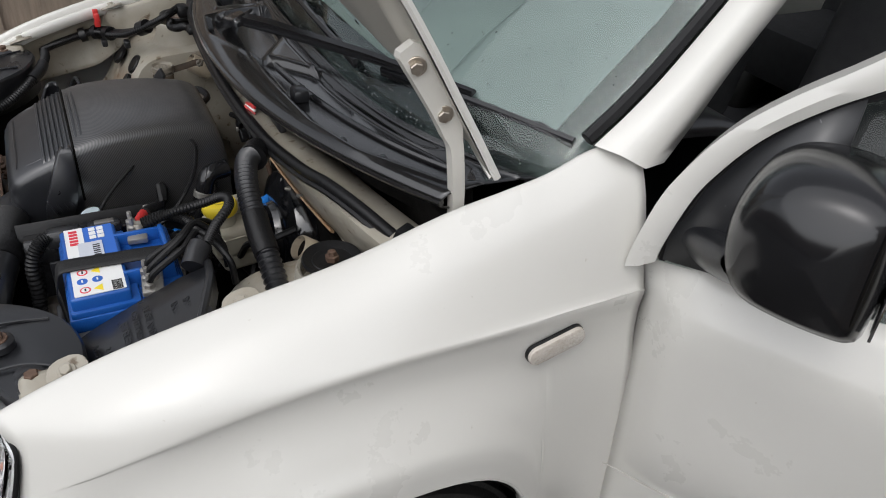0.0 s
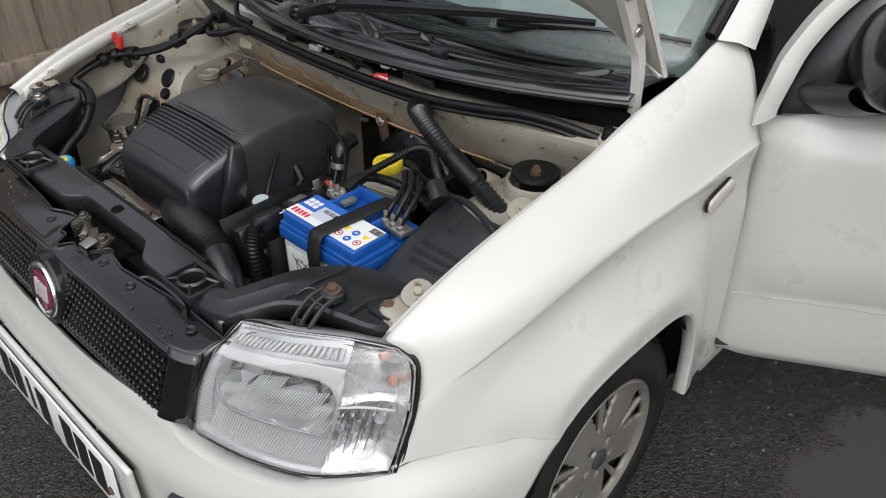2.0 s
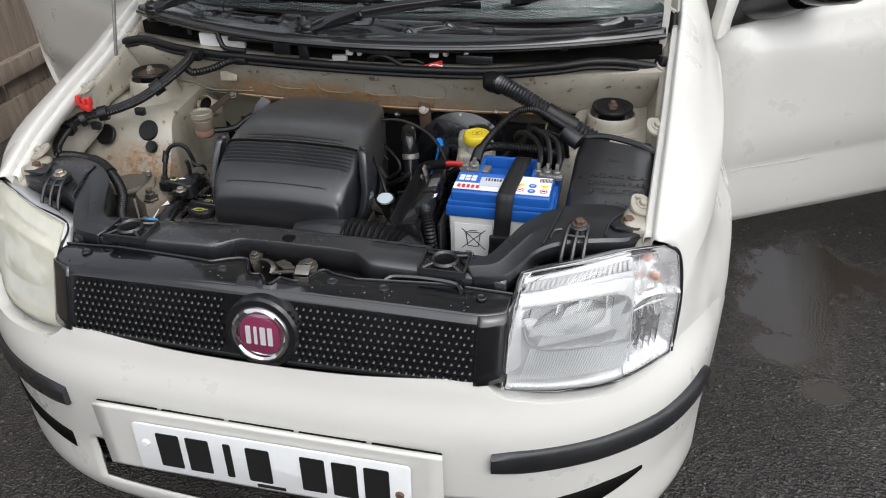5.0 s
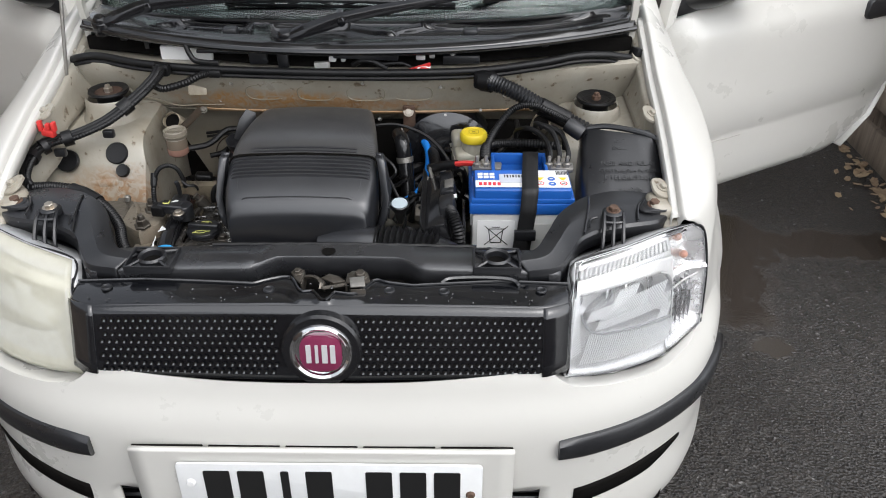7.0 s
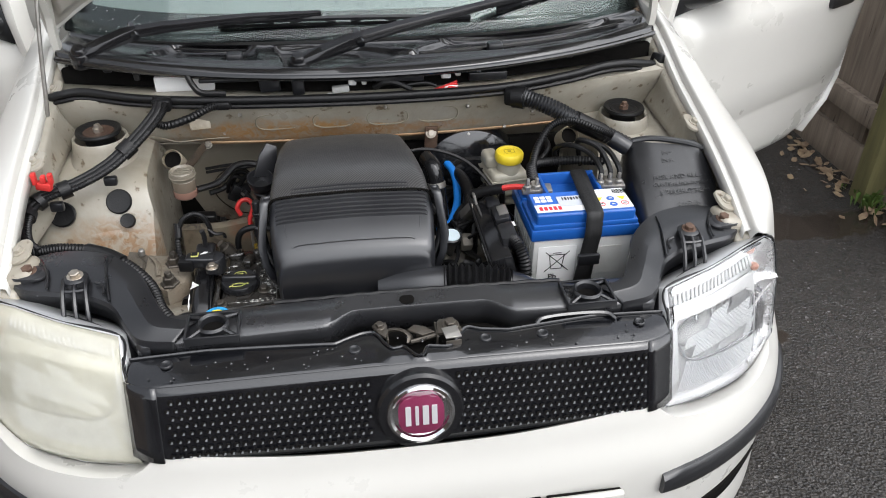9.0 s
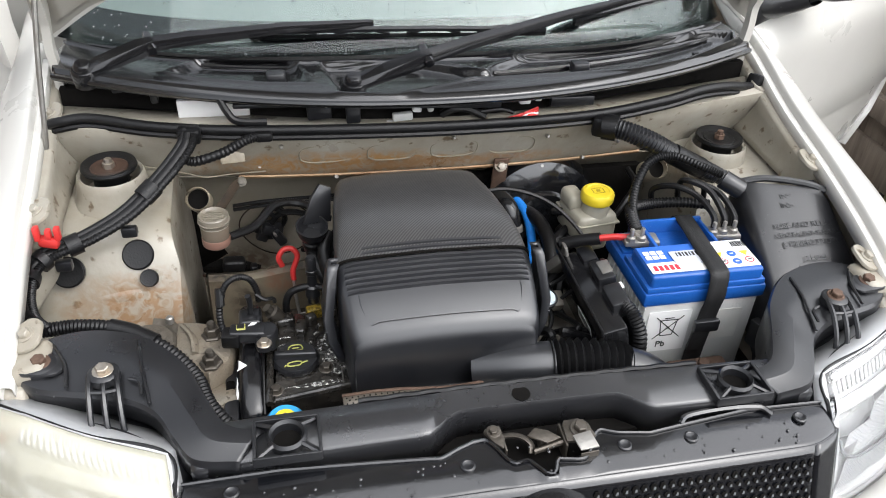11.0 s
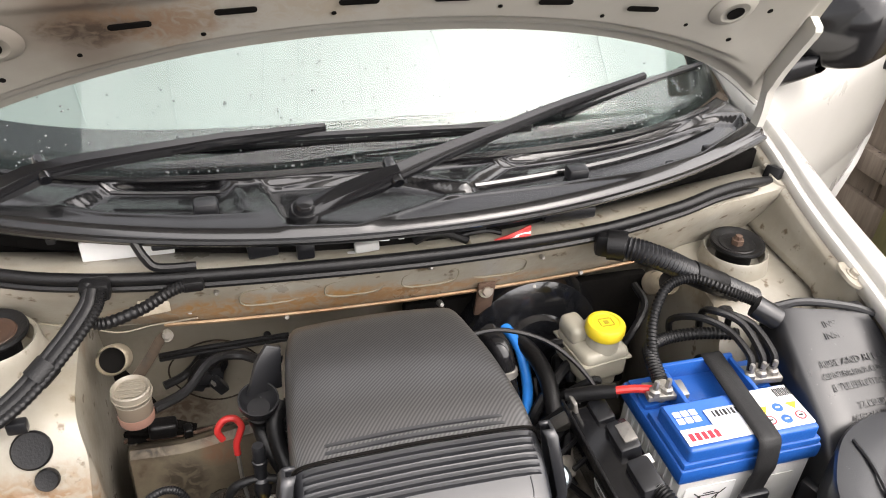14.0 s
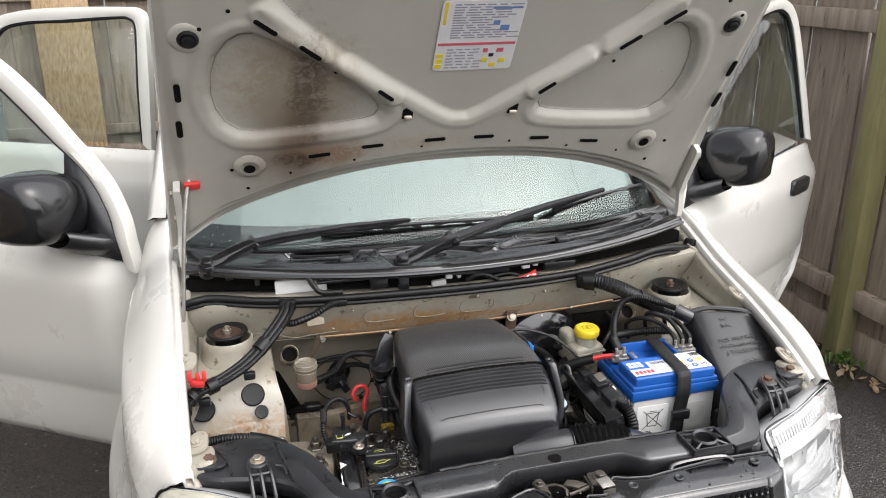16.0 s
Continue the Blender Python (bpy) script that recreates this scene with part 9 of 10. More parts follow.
for k, w in enumerate((0.006, 0.006, 0.0055, 0.006, 0.006)):
    part("red_bar", prism(bmesh.new(), rounded(w, 0.012, 0.001, 2, X0 + 0.021 + 0.0088 * k, Y0 + 0.025), TL @ pose(0, 0, 0.0014), 0.0005), REDINK, bat, "plain red bar")
part("grey_film", prism(bmesh.new(), rounded(0.055, 0.034, 0.001, 2, X0 + 0.085, Y0 + 0.046), TL @ pose(0, 0, 0.002), 0.0004), mat("silvery_film", (0.50, 0.53, 0.60), 0.25, col2=(0.6, 0.62, 0.66), vary=60, amount=0.6), bat, "torn silvery label film")
for k in range(7):
    part("dark_bar", prism(bmesh.new(), rounded(0.0035 if k % 2 else 0.0022, 0.010, 0.0004, 1, X0 + 0.068 + 0.0055 * k, Y0 + 0.054), TL @ pose(0, 0, 0.0024), 0.0004), BLACKINK, bat, "plain bar")
for i in range(3):
    for j in range(2):
        part("pictogram", prism(bmesh.new(), rounded(0.0095, 0.0095, 0.001, 2, X0 + 0.021 + 0.0115 * i, Y0 + 0.052 + 0.0115 * j), TL @ pose(0, 0, 0.0014), 0.0005), WHITEP, bat, "small white pictogram")
lab = part("warning_label", prism(bmesh.new(), rounded(0.068, 0.068, 0.002, 2, X1 - 0.046, Y0 + 0.047), TL, 0.0012), WHITEP, bat, "white label with warning signs")
for x, y, mm in ((-0.022, -0.008, REDINK), (0.0, -0.010, BLUEINK), (0.022, -0.008, REDINK), (0.0, 0.010, BLUEINK)):
    bm = bmesh.new()
    lathe(bm, [(0.0072, 0), (0.0072, 0.0006), (0.0056, 0.0007), (0.0055, 0.0002)], (X1 - 0.046 + x, Y0 + 0.036 + y, TOPZ + 0.0012), (0, 0, 1), 20)
    part("round_sign", bm, mm, lab)
    part("sign_face", lathe(bmesh.new(), [(0.0053, 0.0), (0.0053, 0.0004)], (X1 - 0.046 + x, Y0 + 0.036 + y, TOPZ + 0.0013), (0, 0, 1), 16), WHITEP if mm is REDINK else BLUEINK, lab)
    part("sign_mark", box((X1 - 0.046 + x, Y0 + 0.036 + y, TOPZ + 0.0020), (0.006, 0.0022, 0.0006), 0), BLACKINK if mm is REDINK else WHITEP, lab)
for x in (-0.022, 0.022):
    part("triangle_sign", prism(bmesh.new(), [(x - 0.008, 0.015), (x + 0.008, 0.015), (x, 0.003)], pose(X1 - 0.046, Y0 + 0.036, TOPZ + 0.0012), 0.0006), YELLINK, lab)
for k in range(9):
    part("barcode_bar", box((X1 - 0.034 + 0.0026 * k, Y0 + 0.070, TOPZ + 0.0014), (0.0012 if k % 2 else 0.0018, 0.014, 0.0006), 0), BLACKINK, lab)
# front sticker with the crossed bin and the letters Pb
fm = frame_at((X0 + 0.052, Y0 + 0.0035, 0.676), (1, 0, 0), (0, 0, 1))
stk = part("front_sticker", prism(bmesh.new(), rounded(0.072, 0.082, 0.002, 2), fm, 0.001), WHITEP, bat, "white sticker with a crossed-out bin")


def bar_on(m, x0, y0, x1, y1, w, parent, mm=BLACKINK, z=0.0012, name="line"):
    d = V((x1 - x0, y1 - y0, 0))
    a = math.atan2(d.y, d.x)
    part(name, prism(bmesh.new(), rounded(d.length, w, w * 0.3, 1), m @ pose((x0 + x1) / 2, (y0 + y1) / 2, z, 0, 0, math.degrees(a)), 0.0004), mm, parent)


for seg in ((-0.022, 0.030, 0.024, -0.014), (-0.022, -0.014, 0.024, 0.030), (-0.014, 0.022, -0.010, -0.008), (0.014, 0.022, 0.010, -0.008), (-0.010, -0.008, 0.010, -0.008), (-0.016, 0.023, 0.016, 0.023), (-0.008, 0.027, 0.008, 0.027)):
    bar_on(fm, *seg, 0.0016, stk)


def text(body, m, size, mm, parent, name="lettering", depth=0.0004):
    cu = bpy.data.curves.new(name, "FONT")
    cu.body, cu.size, cu.align_x, cu.align_y, cu.extrude = body, size, "CENTER", "CENTER", depth
    tmp = bpy.data.objects.new("tmp", cu)
    scene.collection.objects.link(tmp)
    bpy.context.view_layer.update()
    me = bpy.data.meshes.new_from_object(tmp.evaluated_get(bpy.context.evaluated_depsgraph_get()))
    bpy.data.objects.remove(tmp)
    bpy.data.curves.remove(cu)
    me.transform(m)
    me.materials.clear()
    me.materials.append(mm)
    ob = new(name, me)
    ob.parent = parent
    ob.matrix_parent_inverse = parent.matrix_basis.inverted()
    return ob


text("Pb", fm @ pose(-0.006, -0.026, 0.0014), 0.017, BLACKINK, stk)
part("front_sticker", prism(bmesh.new(), rounded(0.050, 0.06, 0.002, 2), fm @ pose(0.098, 0.004, 0), 0.001), mat("faded_label", (0.60, 0.60, 0.57), 0.5, col2=(0.45, 0.44, 0.42), vary=40, amount=0.5), bat, "faded label")
# terminals, clamps
for x, n3 in ((0.282, 2), (0.425, 3)):
    t = part("terminal_clamp", box((x + 0.004, 0.468, 0.775), (0.058, 0.030, 0.010), 0.003, (0, 0, -6)), METAL, bat, "corroded terminal clamp")
    part("post", lathe(bmesh.new(), [(0.009, 0.76), (0.009, 0.786), (0.007, 0.789)], (x, 0.470, 0), (0, 0, 1), 18), ALUM, t)
    for k in range(n3):
        part("nut", lathe(bmesh.new(), [(0.008, 0.778), (0.008, 0.786), (0.004, 0.788), (0.004, 0.80), (0.003, 0.802)], (x - 0.016 + 0.018 * k, 0.462, 0), (0, 0, 1), 6), METAL, t, "stud with nut")
part("red_sleeve", tube(bmesh.new(), [(0.222, 0.488, 0.770), (0.245, 0.480, 0.776), (0.268, 0.472, 0.778)], 0.008, 10, 16, flat=0.7), RED, bat, "red terminal sleeve")
part("black_sleeve", tube(bmesh.new(), [(0.17, 0.515, 0.745), (0.20, 0.50, 0.76), (0.226, 0.487, 0.770)], 0.010, 10, 16), RUBBER, bat, "braided black sleeve")
# strap
bm = bmesh.new()
sp = [(0.374, 0.525, 0.70), (0.375, 0.522, 0.755), (0.376, 0.513, 0.784), (0.374, 0.49, 0.7885), (0.368, 0.42, 0.7885), (0.364, 0.362, 0.7885), (0.363, 0.349, 0.783), (0.362, 0.344, 0.765), (0.361, 0.341, 0.745), (0.359, 0.343, 0.72), (0.354, 0.344, 0.66), (0.352, 0.345, 0.60)]
rows = [[p + V((d, 0, 0)) for d in (-0.0155, -0.005, 0.005, 0.0155)] for p in cr(sp, 60)]
grid(bm, rows)
strap = part("strap", bm, WEB, bat, "black webbing strap", solid=0.0022, offset=0)
part("buckle", box((0.357, 0.338, 0.695), (0.042, 0.010, 0.022), 0.003), PLASTIC, strap, "black buckle")
part("loose_end", box((0.348, 0.337, 0.672), (0.026, 0.004, 0.05), 0.001, (0, 6, 0)), WEB, strap)
# tray clamp
part("clamp_bar", box((0.355, 0.328, 0.615), (0.10, 0.026, 0.020), 0.005), RUSTY, bat, "rusty clamp bar")
bolt(bat, (0.36, 0.32, 0.625), 0.010, (0, -0.2, 1), RUSTY)
part("tray", box((cx, cy - 0.01, 0.572), (wx + 0.04, wy + 0.07, 0.012), 0.004), PLASTIC, bat, "black tray")
part("side_guard", box((X0 - 0.010, cy - 0.05, 0.66), (0.006, 0.10, 0.12), 0.002), PLASTIC, bat, "black side guard")
part("earth_plug", box((0.468, 0.350, 0.655), (0.03, 0.03, 0.05), 0.006, (0, 0, 20)), PLASTIC, bat, "black plug block")

# ---- control unit beside the battery ----
ecu = thing("control_unit", (0.205, 0.43, 0.60), "black control unit in a bracket with thick plugs", "control unit")
part("case", box((0.196, 0.400, 0.690), (0.042, 0.200, 0.10), 0.006, (0, -14, 0)), GLOSSB, ecu, "black case")
part("plug", box((0.210, 0.425, 0.744), (0.030, 0.052, 0.030), 0.006, (0, -14, 0)), PLASTIC, ecu, "black plug")
part("plug", box((0.209, 0.362, 0.744), (0.030, 0.052, 0.030), 0.006, (0, -14, 0)), PLASTIC, ecu, "black plug")
part("plug_lever", box((0.211, 0.425, 0.760), (0.018, 0.030, 0.004), 0.001, (0, -14, 0)), METAL, ecu, "grey plug lever")
part("label", box((0.1755, 0.385, 0.685), (0.0012, 0.06, 0.022), 0, (0, -14, 0)), WHITEP, ecu, "white barcode label")
for k in range(12):
    part("barcode_bar", box((0.1745, 0.360 + 0.0042 * k, 0.688), (0.0012, 0.0016 if k % 3 else 0.0026, 0.012), 0, (0, -14, 0)), BLACKINK, ecu)
part("label", box((0.220, 0.383, 0.7545), (0.012, 0.014, 0.001), 0, (0, -14, 0)), WHITEP, ecu, "small label")
part("plug_lead", tube(bmesh.new(), [(0.212, 0.345, 0.750), (0.220, 0.325, 0.745), (0.230, 0.308, 0.715), (0.232, 0.305, 0.655), (0.225, 0.30, 0.60)], 0.0115, 10, 40, rib=0.0018, pitch=0.006), RUBBER, ecu, "braided lead")
part("plug", box((0.206, 0.480, 0.738), (0.026, 0.040, 0.024), 0.005, (0, -14, 0)), PLASTIC, ecu, "black plug")
part("bracket", box((0.170, 0.400, 0.715), (0.004, 0.215, 0.075), 0.002, (0, -18, 0)), RUBBER, ecu, "black bracket plate")
part("bracket", box((0.178, 0.505, 0.725), (0.006, 0.03, 0.06), 0.002, (0, -14, 0)), METAL, ecu, "grey bracket")

# ---- fuse box ----
fuse = thing("fuse_box", (0.55, 0.43, 0.62), "black fuse box lid with moulded lettering", "fuse box")
bm = bmesh.new()
rows = []
FB = [((0.482, 0.538), (0.622, 0.500), 0.828), ((0.478, 0.50), (0.628, 0.478), 0.815), ((0.474, 0.44), (0.632, 0.435), 0.786), ((0.470, 0.385), (0.634, 0.385), 0.758), ((0.468, 0.345), (0.632, 0.345), 0.735)]
for (xa, ya), (xb, yb), z in FB:
    a, b = V((xa, ya, z)), V((xb, yb, z))
    rows.append([a + V((-0.004, 0, -0.12)), a + V((-0.003, 0, -0.02)), a + V((0.002, 0, -0.006)), a + V((0.010, 0, 0)), a.lerp(b, 0.35), a.lerp(b, 0.7), b + V((-0.010, 0, 0)), b + V((-0.002, 0, -0.006)), b + V((0.002, 0, -0.02)), b + V((0.002, 0, -0.08))])
rows = [[p + V((0, 0.010, -0.05)) for p in rows[0]], [p + V((0, 0.008, -0.008)) for p in rows[0]]] + rows + [[p + V((0, -0.006, -0.012)) for p in rows[-1]], [p + V((0, -0.010, -0.08)) for p in rows[-1]]]
grid(bm, rows)
fl = part("lid", bm, PLASTIC, fuse, "black moulded lid", smooth=40)
na = (V((0.55, 0.52, 0.824)) - V((0.55, 0.36, 0.745))).normalized()
FM = frame_at((0.552, 0.43, 0.7845), (1, 0.0, 0), na)
for body_text, y, s in (("INSERT", 0.075, 0.014), ("INSERIRE", 0.058, 0.014), ("FUSE AND RELAY", 0.020, 0.014), ("CENTRALINA FUSIBILI", 0.003, 0.012), ("E TELERUTTORI", -0.014, 0.014), ("2 LOCK", -0.042, 0.013), ("AGGANCIARE", -0.058, 0.013)):
    text(body_text, FM @ pose(0.010, y, 0.0006), s, PLASTIC, fl, "moulded_lettering", 0.0005)
part("lid_catch", box((0.600, 0.515, 0.822), (0.030, 0.016, 0.020), 0.003), PLASTIC, fuse, "black lid catch")
part("loom_entry", tube(bmesh.new(), [(0.452, 0.538, 0.836), (0.462, 0.530, 0.831), (0.480, 0.520, 0.822)], 0.0165, 14, 14), PLASTIC, fuse, "black loom entry")
part("lid_edge", tube(bmesh.new(), [(0.484, 0.540, 0.826), (0.53, 0.533, 0.834), (0.59, 0.512, 0.832), (0.624, 0.498, 0.824)], 0.006, 8, 30), PLASTIC, fuse)

# ---- wiring ----
loom = thing("wiring_loom", (0.38, 0.6, 0.80), "thick corrugated black wiring loom from bulkhead to fuse box", "wiring")
part("grommet", box((0.280, 0.672, 0.878), (0.034, 0.030, 0.038), 0.008, (0, 0, -25)), RUBBER, loom, "black grommet")
part("conduit", tube(bmesh.new(), [(0.285, 0.664, 0.879), (0.312, 0.643, 0.880), (0.360, 0.630, 0.862), (0.414, 0.627, 0.831), (0.480, 0.628, 0.796), (0.545, 0.625, 0.760), (0.58, 0.615, 0.735)], 0.0180, 18, rib=0.0030, pitch=0.0070), PLASTIC, loom, "fat corrugated conduit")
part("tape", tube(bmesh.new(), [(0.402, 0.628, 0.838), (0.430, 0.627, 0.823), (0.462, 0.628, 0.806)], 0.0190, 16, 20), RUBBER, loom, "taped length")
part("tape", tube(bmesh.new(), [(0.280, 0.668, 0.878), (0.292, 0.661, 0.879), (0.302, 0.655, 0.879)], 0.0225, 16, 12), RUBBER, loom, "taped length")
leads = thing("battery_leads", (0.33, 0.55, 0.74), "black battery leads in corrugated sleeves", "cable")
part("positive_lead", tube(bmesh.new(), [(0.286, 0.480, 0.785), (0.290, 0.52, 0.800), (0.312, 0.565, 0.820), (0.345, 0.595, 0.845), (0.385, 0.595, 0.852), (0.425, 0.565, 0.846), (0.455, 0.545, 0.838)], 0.0078, 12, rib=0.0014, pitch=0.005), RUBBER, leads, "corrugated sleeve")
part("cross_lead", tube(bmesh.new(), [(0.280, 0.478, 0.785), (0.284, 0.512, 0.795), (0.300, 0.540, 0.790), (0.34, 0.555, 0.785), (0.39, 0.553, 0.785), (0.44, 0.54, 0.785)], 0.0095, 12, rib=0.0014, pitch=0.005), RUBBER, leads, "corrugated sleeve")
for k, (x, zz) in enumerate(((0.409, 0.82), (0.427, 0.83), (0.445, 0.825))):
    part("negative_lead", tube(bmesh.new(), [(x, 0.463, 0.79), (x + 0.002, 0.475, 0.806), (x - 0.010, 0.515, zz), (x - 0.04, 0.545, zz + 0.004), (x - 0.06 + 0.03 * k, 0.575, 0.80), (x - 0.05 + 0.03 * k, 0.58, 0.76)], 0.0052, 8, 40), RUBBER, leads, "black lead")
rl = thing("wing_loom", (-0.5, 0.6, 0.78), "taped black wiring loom along the inner wing", "wiring")
WL = [(-0.412, 0.676, 0.895), (-0.420, 0.655, 0.880), (-0.455, 0.620, 0.850), (-0.505, 0.578, 0.818), (-0.560, 0.545, 0.800), (-0.610, 0.520, 0.793), (-0.632, 0.495, 0.785), (-0.634, 0.455, 0.775), (-0.622, 0.415, 0.768), (-0.600, 0.388, 0.766)]
for k, (dx, dy, dz, r) in enumerate(((0, 0, 0, 0.0085), (0.010, -0.006, 0.002, 0.0065), (-0.006, 0.008, 0.004, 0.006))):
    part("cable_run", tube(bmesh.new(), [(x + dx, y + dy, z + dz + 0.004) for x, y, z in WL], r, 10, 70, rib=0.0012 if k == 1 else 0, pitch=0.005), RUBBER, rl, "black cable run")
for i in (2, 4, 5, 6):
    a, b = V(WL[i]), V(WL[i + 1])
    part("tape", tube(bmesh.new(), [a.lerp(b, 0.2) + V((0, 0, 0.004)), a.lerp(b, 0.55) + V((0, 0, 0.004))], 0.0165, 12, 4), RUBBER, rl, "taped binding")
part("grommet", box((-0.412, 0.686, 0.893), (0.036, 0.026, 0.026), 0.006), RUBBER, rl, "black grommet")
part("branch", tube(bmesh.new(), [(-0.425, 0.660, 0.868), (-0.405, 0.655, 0.862), (-0.36, 0.662, 0.872), (-0.325, 0.672, 0.886), (-0.30, 0.682, 0.888)], 0.0085, 12, rib=0.0014, pitch=0.0052), RUBBER, rl, "corrugated branch")
part("branch_end", box((-0.297, 0.682, 0.887), (0.03, 0.02, 0.018), 0.006), RUBBER, rl)
rc = part("red_clip", box((-0.604, 0.517, 0.822), (0.028, 0.014, 0.016), 0.004, (0, 8, -10)), RED, rl, "red plastic clip")
for dx, dz, h in ((-0.013, 0.014, 0.022), (0.002, 0.012, 0.014), (0.014, 0.012, 0.020)):
    part("clip_prong", box((-0.604 + dx, 0.516, 0.824 + dz), (0.008, 0.012, h), 0.002, (0, 500 * dx * 0.02, 0)), RED, rc)
for x, y, z in ((-0.505, 0.566, 0.798), (-0.595, 0.523, 0.775)):
    part("loom_clip", box((x, y, z), (0.024, 0.014, 0.018), 0.004), PLASTIC, rl, "black loom clip")
RLO = [(-0.600, 0.388, 0.766), (-0.555, 0.388, 0.768), (-0.50, 0.376, 0.765), (-0.445, 0.346, 0.752), (-0.405, 0.305, 0.735), (-0.385, 0.262, 0.718), (-0.350, 0.222, 0.702), (-0.315, 0.205, 0.690)]
part("lower_run", tube(bmesh.new(), RLO, 0.0105, 12, rib=0.0015, pitch=0.0055), RUBBER, rl, "corrugated lower run")
part("tape", tube(bmesh.new(), [(-0.515, 0.381, 0.767), (-0.485, 0.371, 0.762), (-0.455, 0.353, 0.756)], 0.0125, 10, 10), RUBBER, rl, "taped binding")

# ---- ground: wet tarmac with puddles ----
def tarmac():
    m = bpy.data.materials.new("wet_tarmac")
    m.use_nodes = True
    n, l = m.node_tree.nodes, m.node_tree.links
    b = n["Principled BSDF"]
    tc = n.new("ShaderNodeTexCoord")

    def noise_at(scale, detail=6, rough=0.6):
        t = n.new("ShaderNodeTexNoise")
        t.inputs["Scale"].default_value, t.inputs["Detail"].default_value, t.inputs["Roughness"].default_value = scale, detail, rough
        l.new(tc.outputs["Object"], t.inputs["Vector"])
        return t.outputs["Fac"]

    def remap(v, a, c, lo, hi):
        r = n.new("ShaderNodeMapRange")
        r.inputs["From Min"].default_value, r.inputs["From Max"].default_value, r.inputs["To Min"].default_value, r.inputs["To Max"].default_value = a, c, lo, hi
        l.new(v, r.inputs["Value"])
        return r.outputs[0]
    stones = n.new("ShaderNodeTexVoronoi")
    stones.inputs["Scale"].default_value = 130
    l.new(tc.outputs["Object"], stones.inputs["Vector"])
    wet = noise_at(1.1, 5)
    # puddles: low spots of a broad noise
    edge_noise = noise_at(7.0, 9, 0.72)
    fine = noise_at(38, 3)
    ragged = n.new("ShaderNodeMath")
    ragged.operation = "MULTIPLY_ADD"
    ragged.inputs[1].default_value = 0.30
    l.new(fine, ragged.inputs[0])
    l.new(remap(edge_noise, 0, 1, -0.15, 0.85), ragged.inputs[2])
    ragged_edge = ragged.outputs[0]
    pud = None
    for px, py, rx, ry in ((1.13, 1.30, 0.17, 0.30), (1.24, 1.44, 0.13, 0.24), (1.16, 0.86, 0.07, 0.05), (1.10, 1.02, 0.12, 0.10), (1.62, 1.42, 0.42, 0.10), (-1.5, 0.6, 0.35, 0.25), (1.5, -0.6, 0.3, 0.2)):
        mp = n.new("ShaderNodeMapping")
        mp.vector_type = "TEXTURE"
        mp.inputs["Location"].default_value, mp.inputs["Scale"].default_value = (px, py, 0), (rx, ry, 1)
        l.new(tc.outputs["Object"], mp.inputs[0])
        ln = n.new("ShaderNodeVectorMath")
        ln.operation = "LENGTH"
        l.new(mp.outputs[0], ln.inputs[0])
        ad = n.new("ShaderNodeMath")
        ad.operation = "MULTIPLY_ADD"
        ad.inputs[1].default_value = 1.9
        l.new(ragged_edge, ad.inputs[0])
        l.new(ln.outputs["Value"], ad.inputs[2])
        one = remap(ad.outputs[0], 2.06, 1.70, 0, 1)
        if pud is None:
            pud = one
        else:
            mxm = n.new("ShaderNodeMath")
            mxm.operation = "MAXIMUM"
            l.new(pud, mxm.inputs[0])
            l.new(one, mxm.inputs[1])
            pud = mxm.outputs[0]
    # the ramp's brightest end paints the sparkle of wet facets as pale stones
    col = n.new("ShaderNodeValToRGB")
    col.color_ramp.elements[0].color, col.color_ramp.elements[1].color = (0.012, 0.0118, 0.012, 1), (0.34, 0.33, 0.32, 1)
    pale = col.color_ramp.elements.new(0.90)
    pale.color = (0.068, 0.061, 0.055, 1)
    l.new(stones.outputs["Color"], col.inputs["Fac"])
    mx = n.new("ShaderNodeMix")
    mx.data_type, mx.blend_type = "RGBA", "MULTIPLY"
    l.new(remap(wet, 0.35, 0.65, 0.0, 0.75), mx.inputs["Factor"])
    l.new(col.outputs[0], mx.inputs["A"])
    mx.inputs["B"].default_value = (0.45, 0.44, 0.43, 1)
    m2 = n.new("ShaderNodeMix")
    m2.data_type = "RGBA"
    l.new(pud, m2.inputs["Factor"])
    l.new(mx.outputs["Result"], m2.inputs["A"])
    m2.inputs["B"].default_value = (0.036, 0.0295, 0.0245, 1)
    l.new(m2.outputs["Result"], b.inputs["Base Color"])
    r1 = remap(wet, 0.35, 0.65, 0.24, 0.09)
    mr = n.new("ShaderNodeMix")
    l.new(pud, mr.inputs["Factor"])
    l.new(r1, mr.inputs["A"])
    mr.inputs["B"].default_value = 0.015
    l.new(mr.outputs["Result"], b.inputs["Roughness"])
    l.new(remap(pud, 0, 1, 0.75, 1.0), b.inputs["Specular IOR Level"])
    bp = n.new("ShaderNodeBump")
    bp.inputs["Distance"].default_value = 0.014
    l.new(remap(pud, 0, 1, 0.9, 0.04), bp.inputs["Strength"])
    rough_h = n.new("ShaderNodeMath")
    rough_h.operation = "MULTIPLY_ADD"
    rough_h.inputs[1].default_value = 0.8
    l.new(stones.outputs["Distance"], rough_h.inputs[0])
    l.new(noise_at(95, 6, 0.66), rough_h.inputs[2])
    l.new(rough_h.outputs[0], bp.inputs["Height"])
    l.new(bp.outputs[0], b.inputs["Normal"])
    return m


GROUND = -0.019
TAR = tarmac()
bm = bmesh.new()
xs = [-400, -60, -10] + [-4 + 0.1 * i for i in range(81)] + [10, 60, 400]
ysq = [-400, -60, -10] + [-3 + 0.1 * i for i in range(91)] + [14, 60, 400]
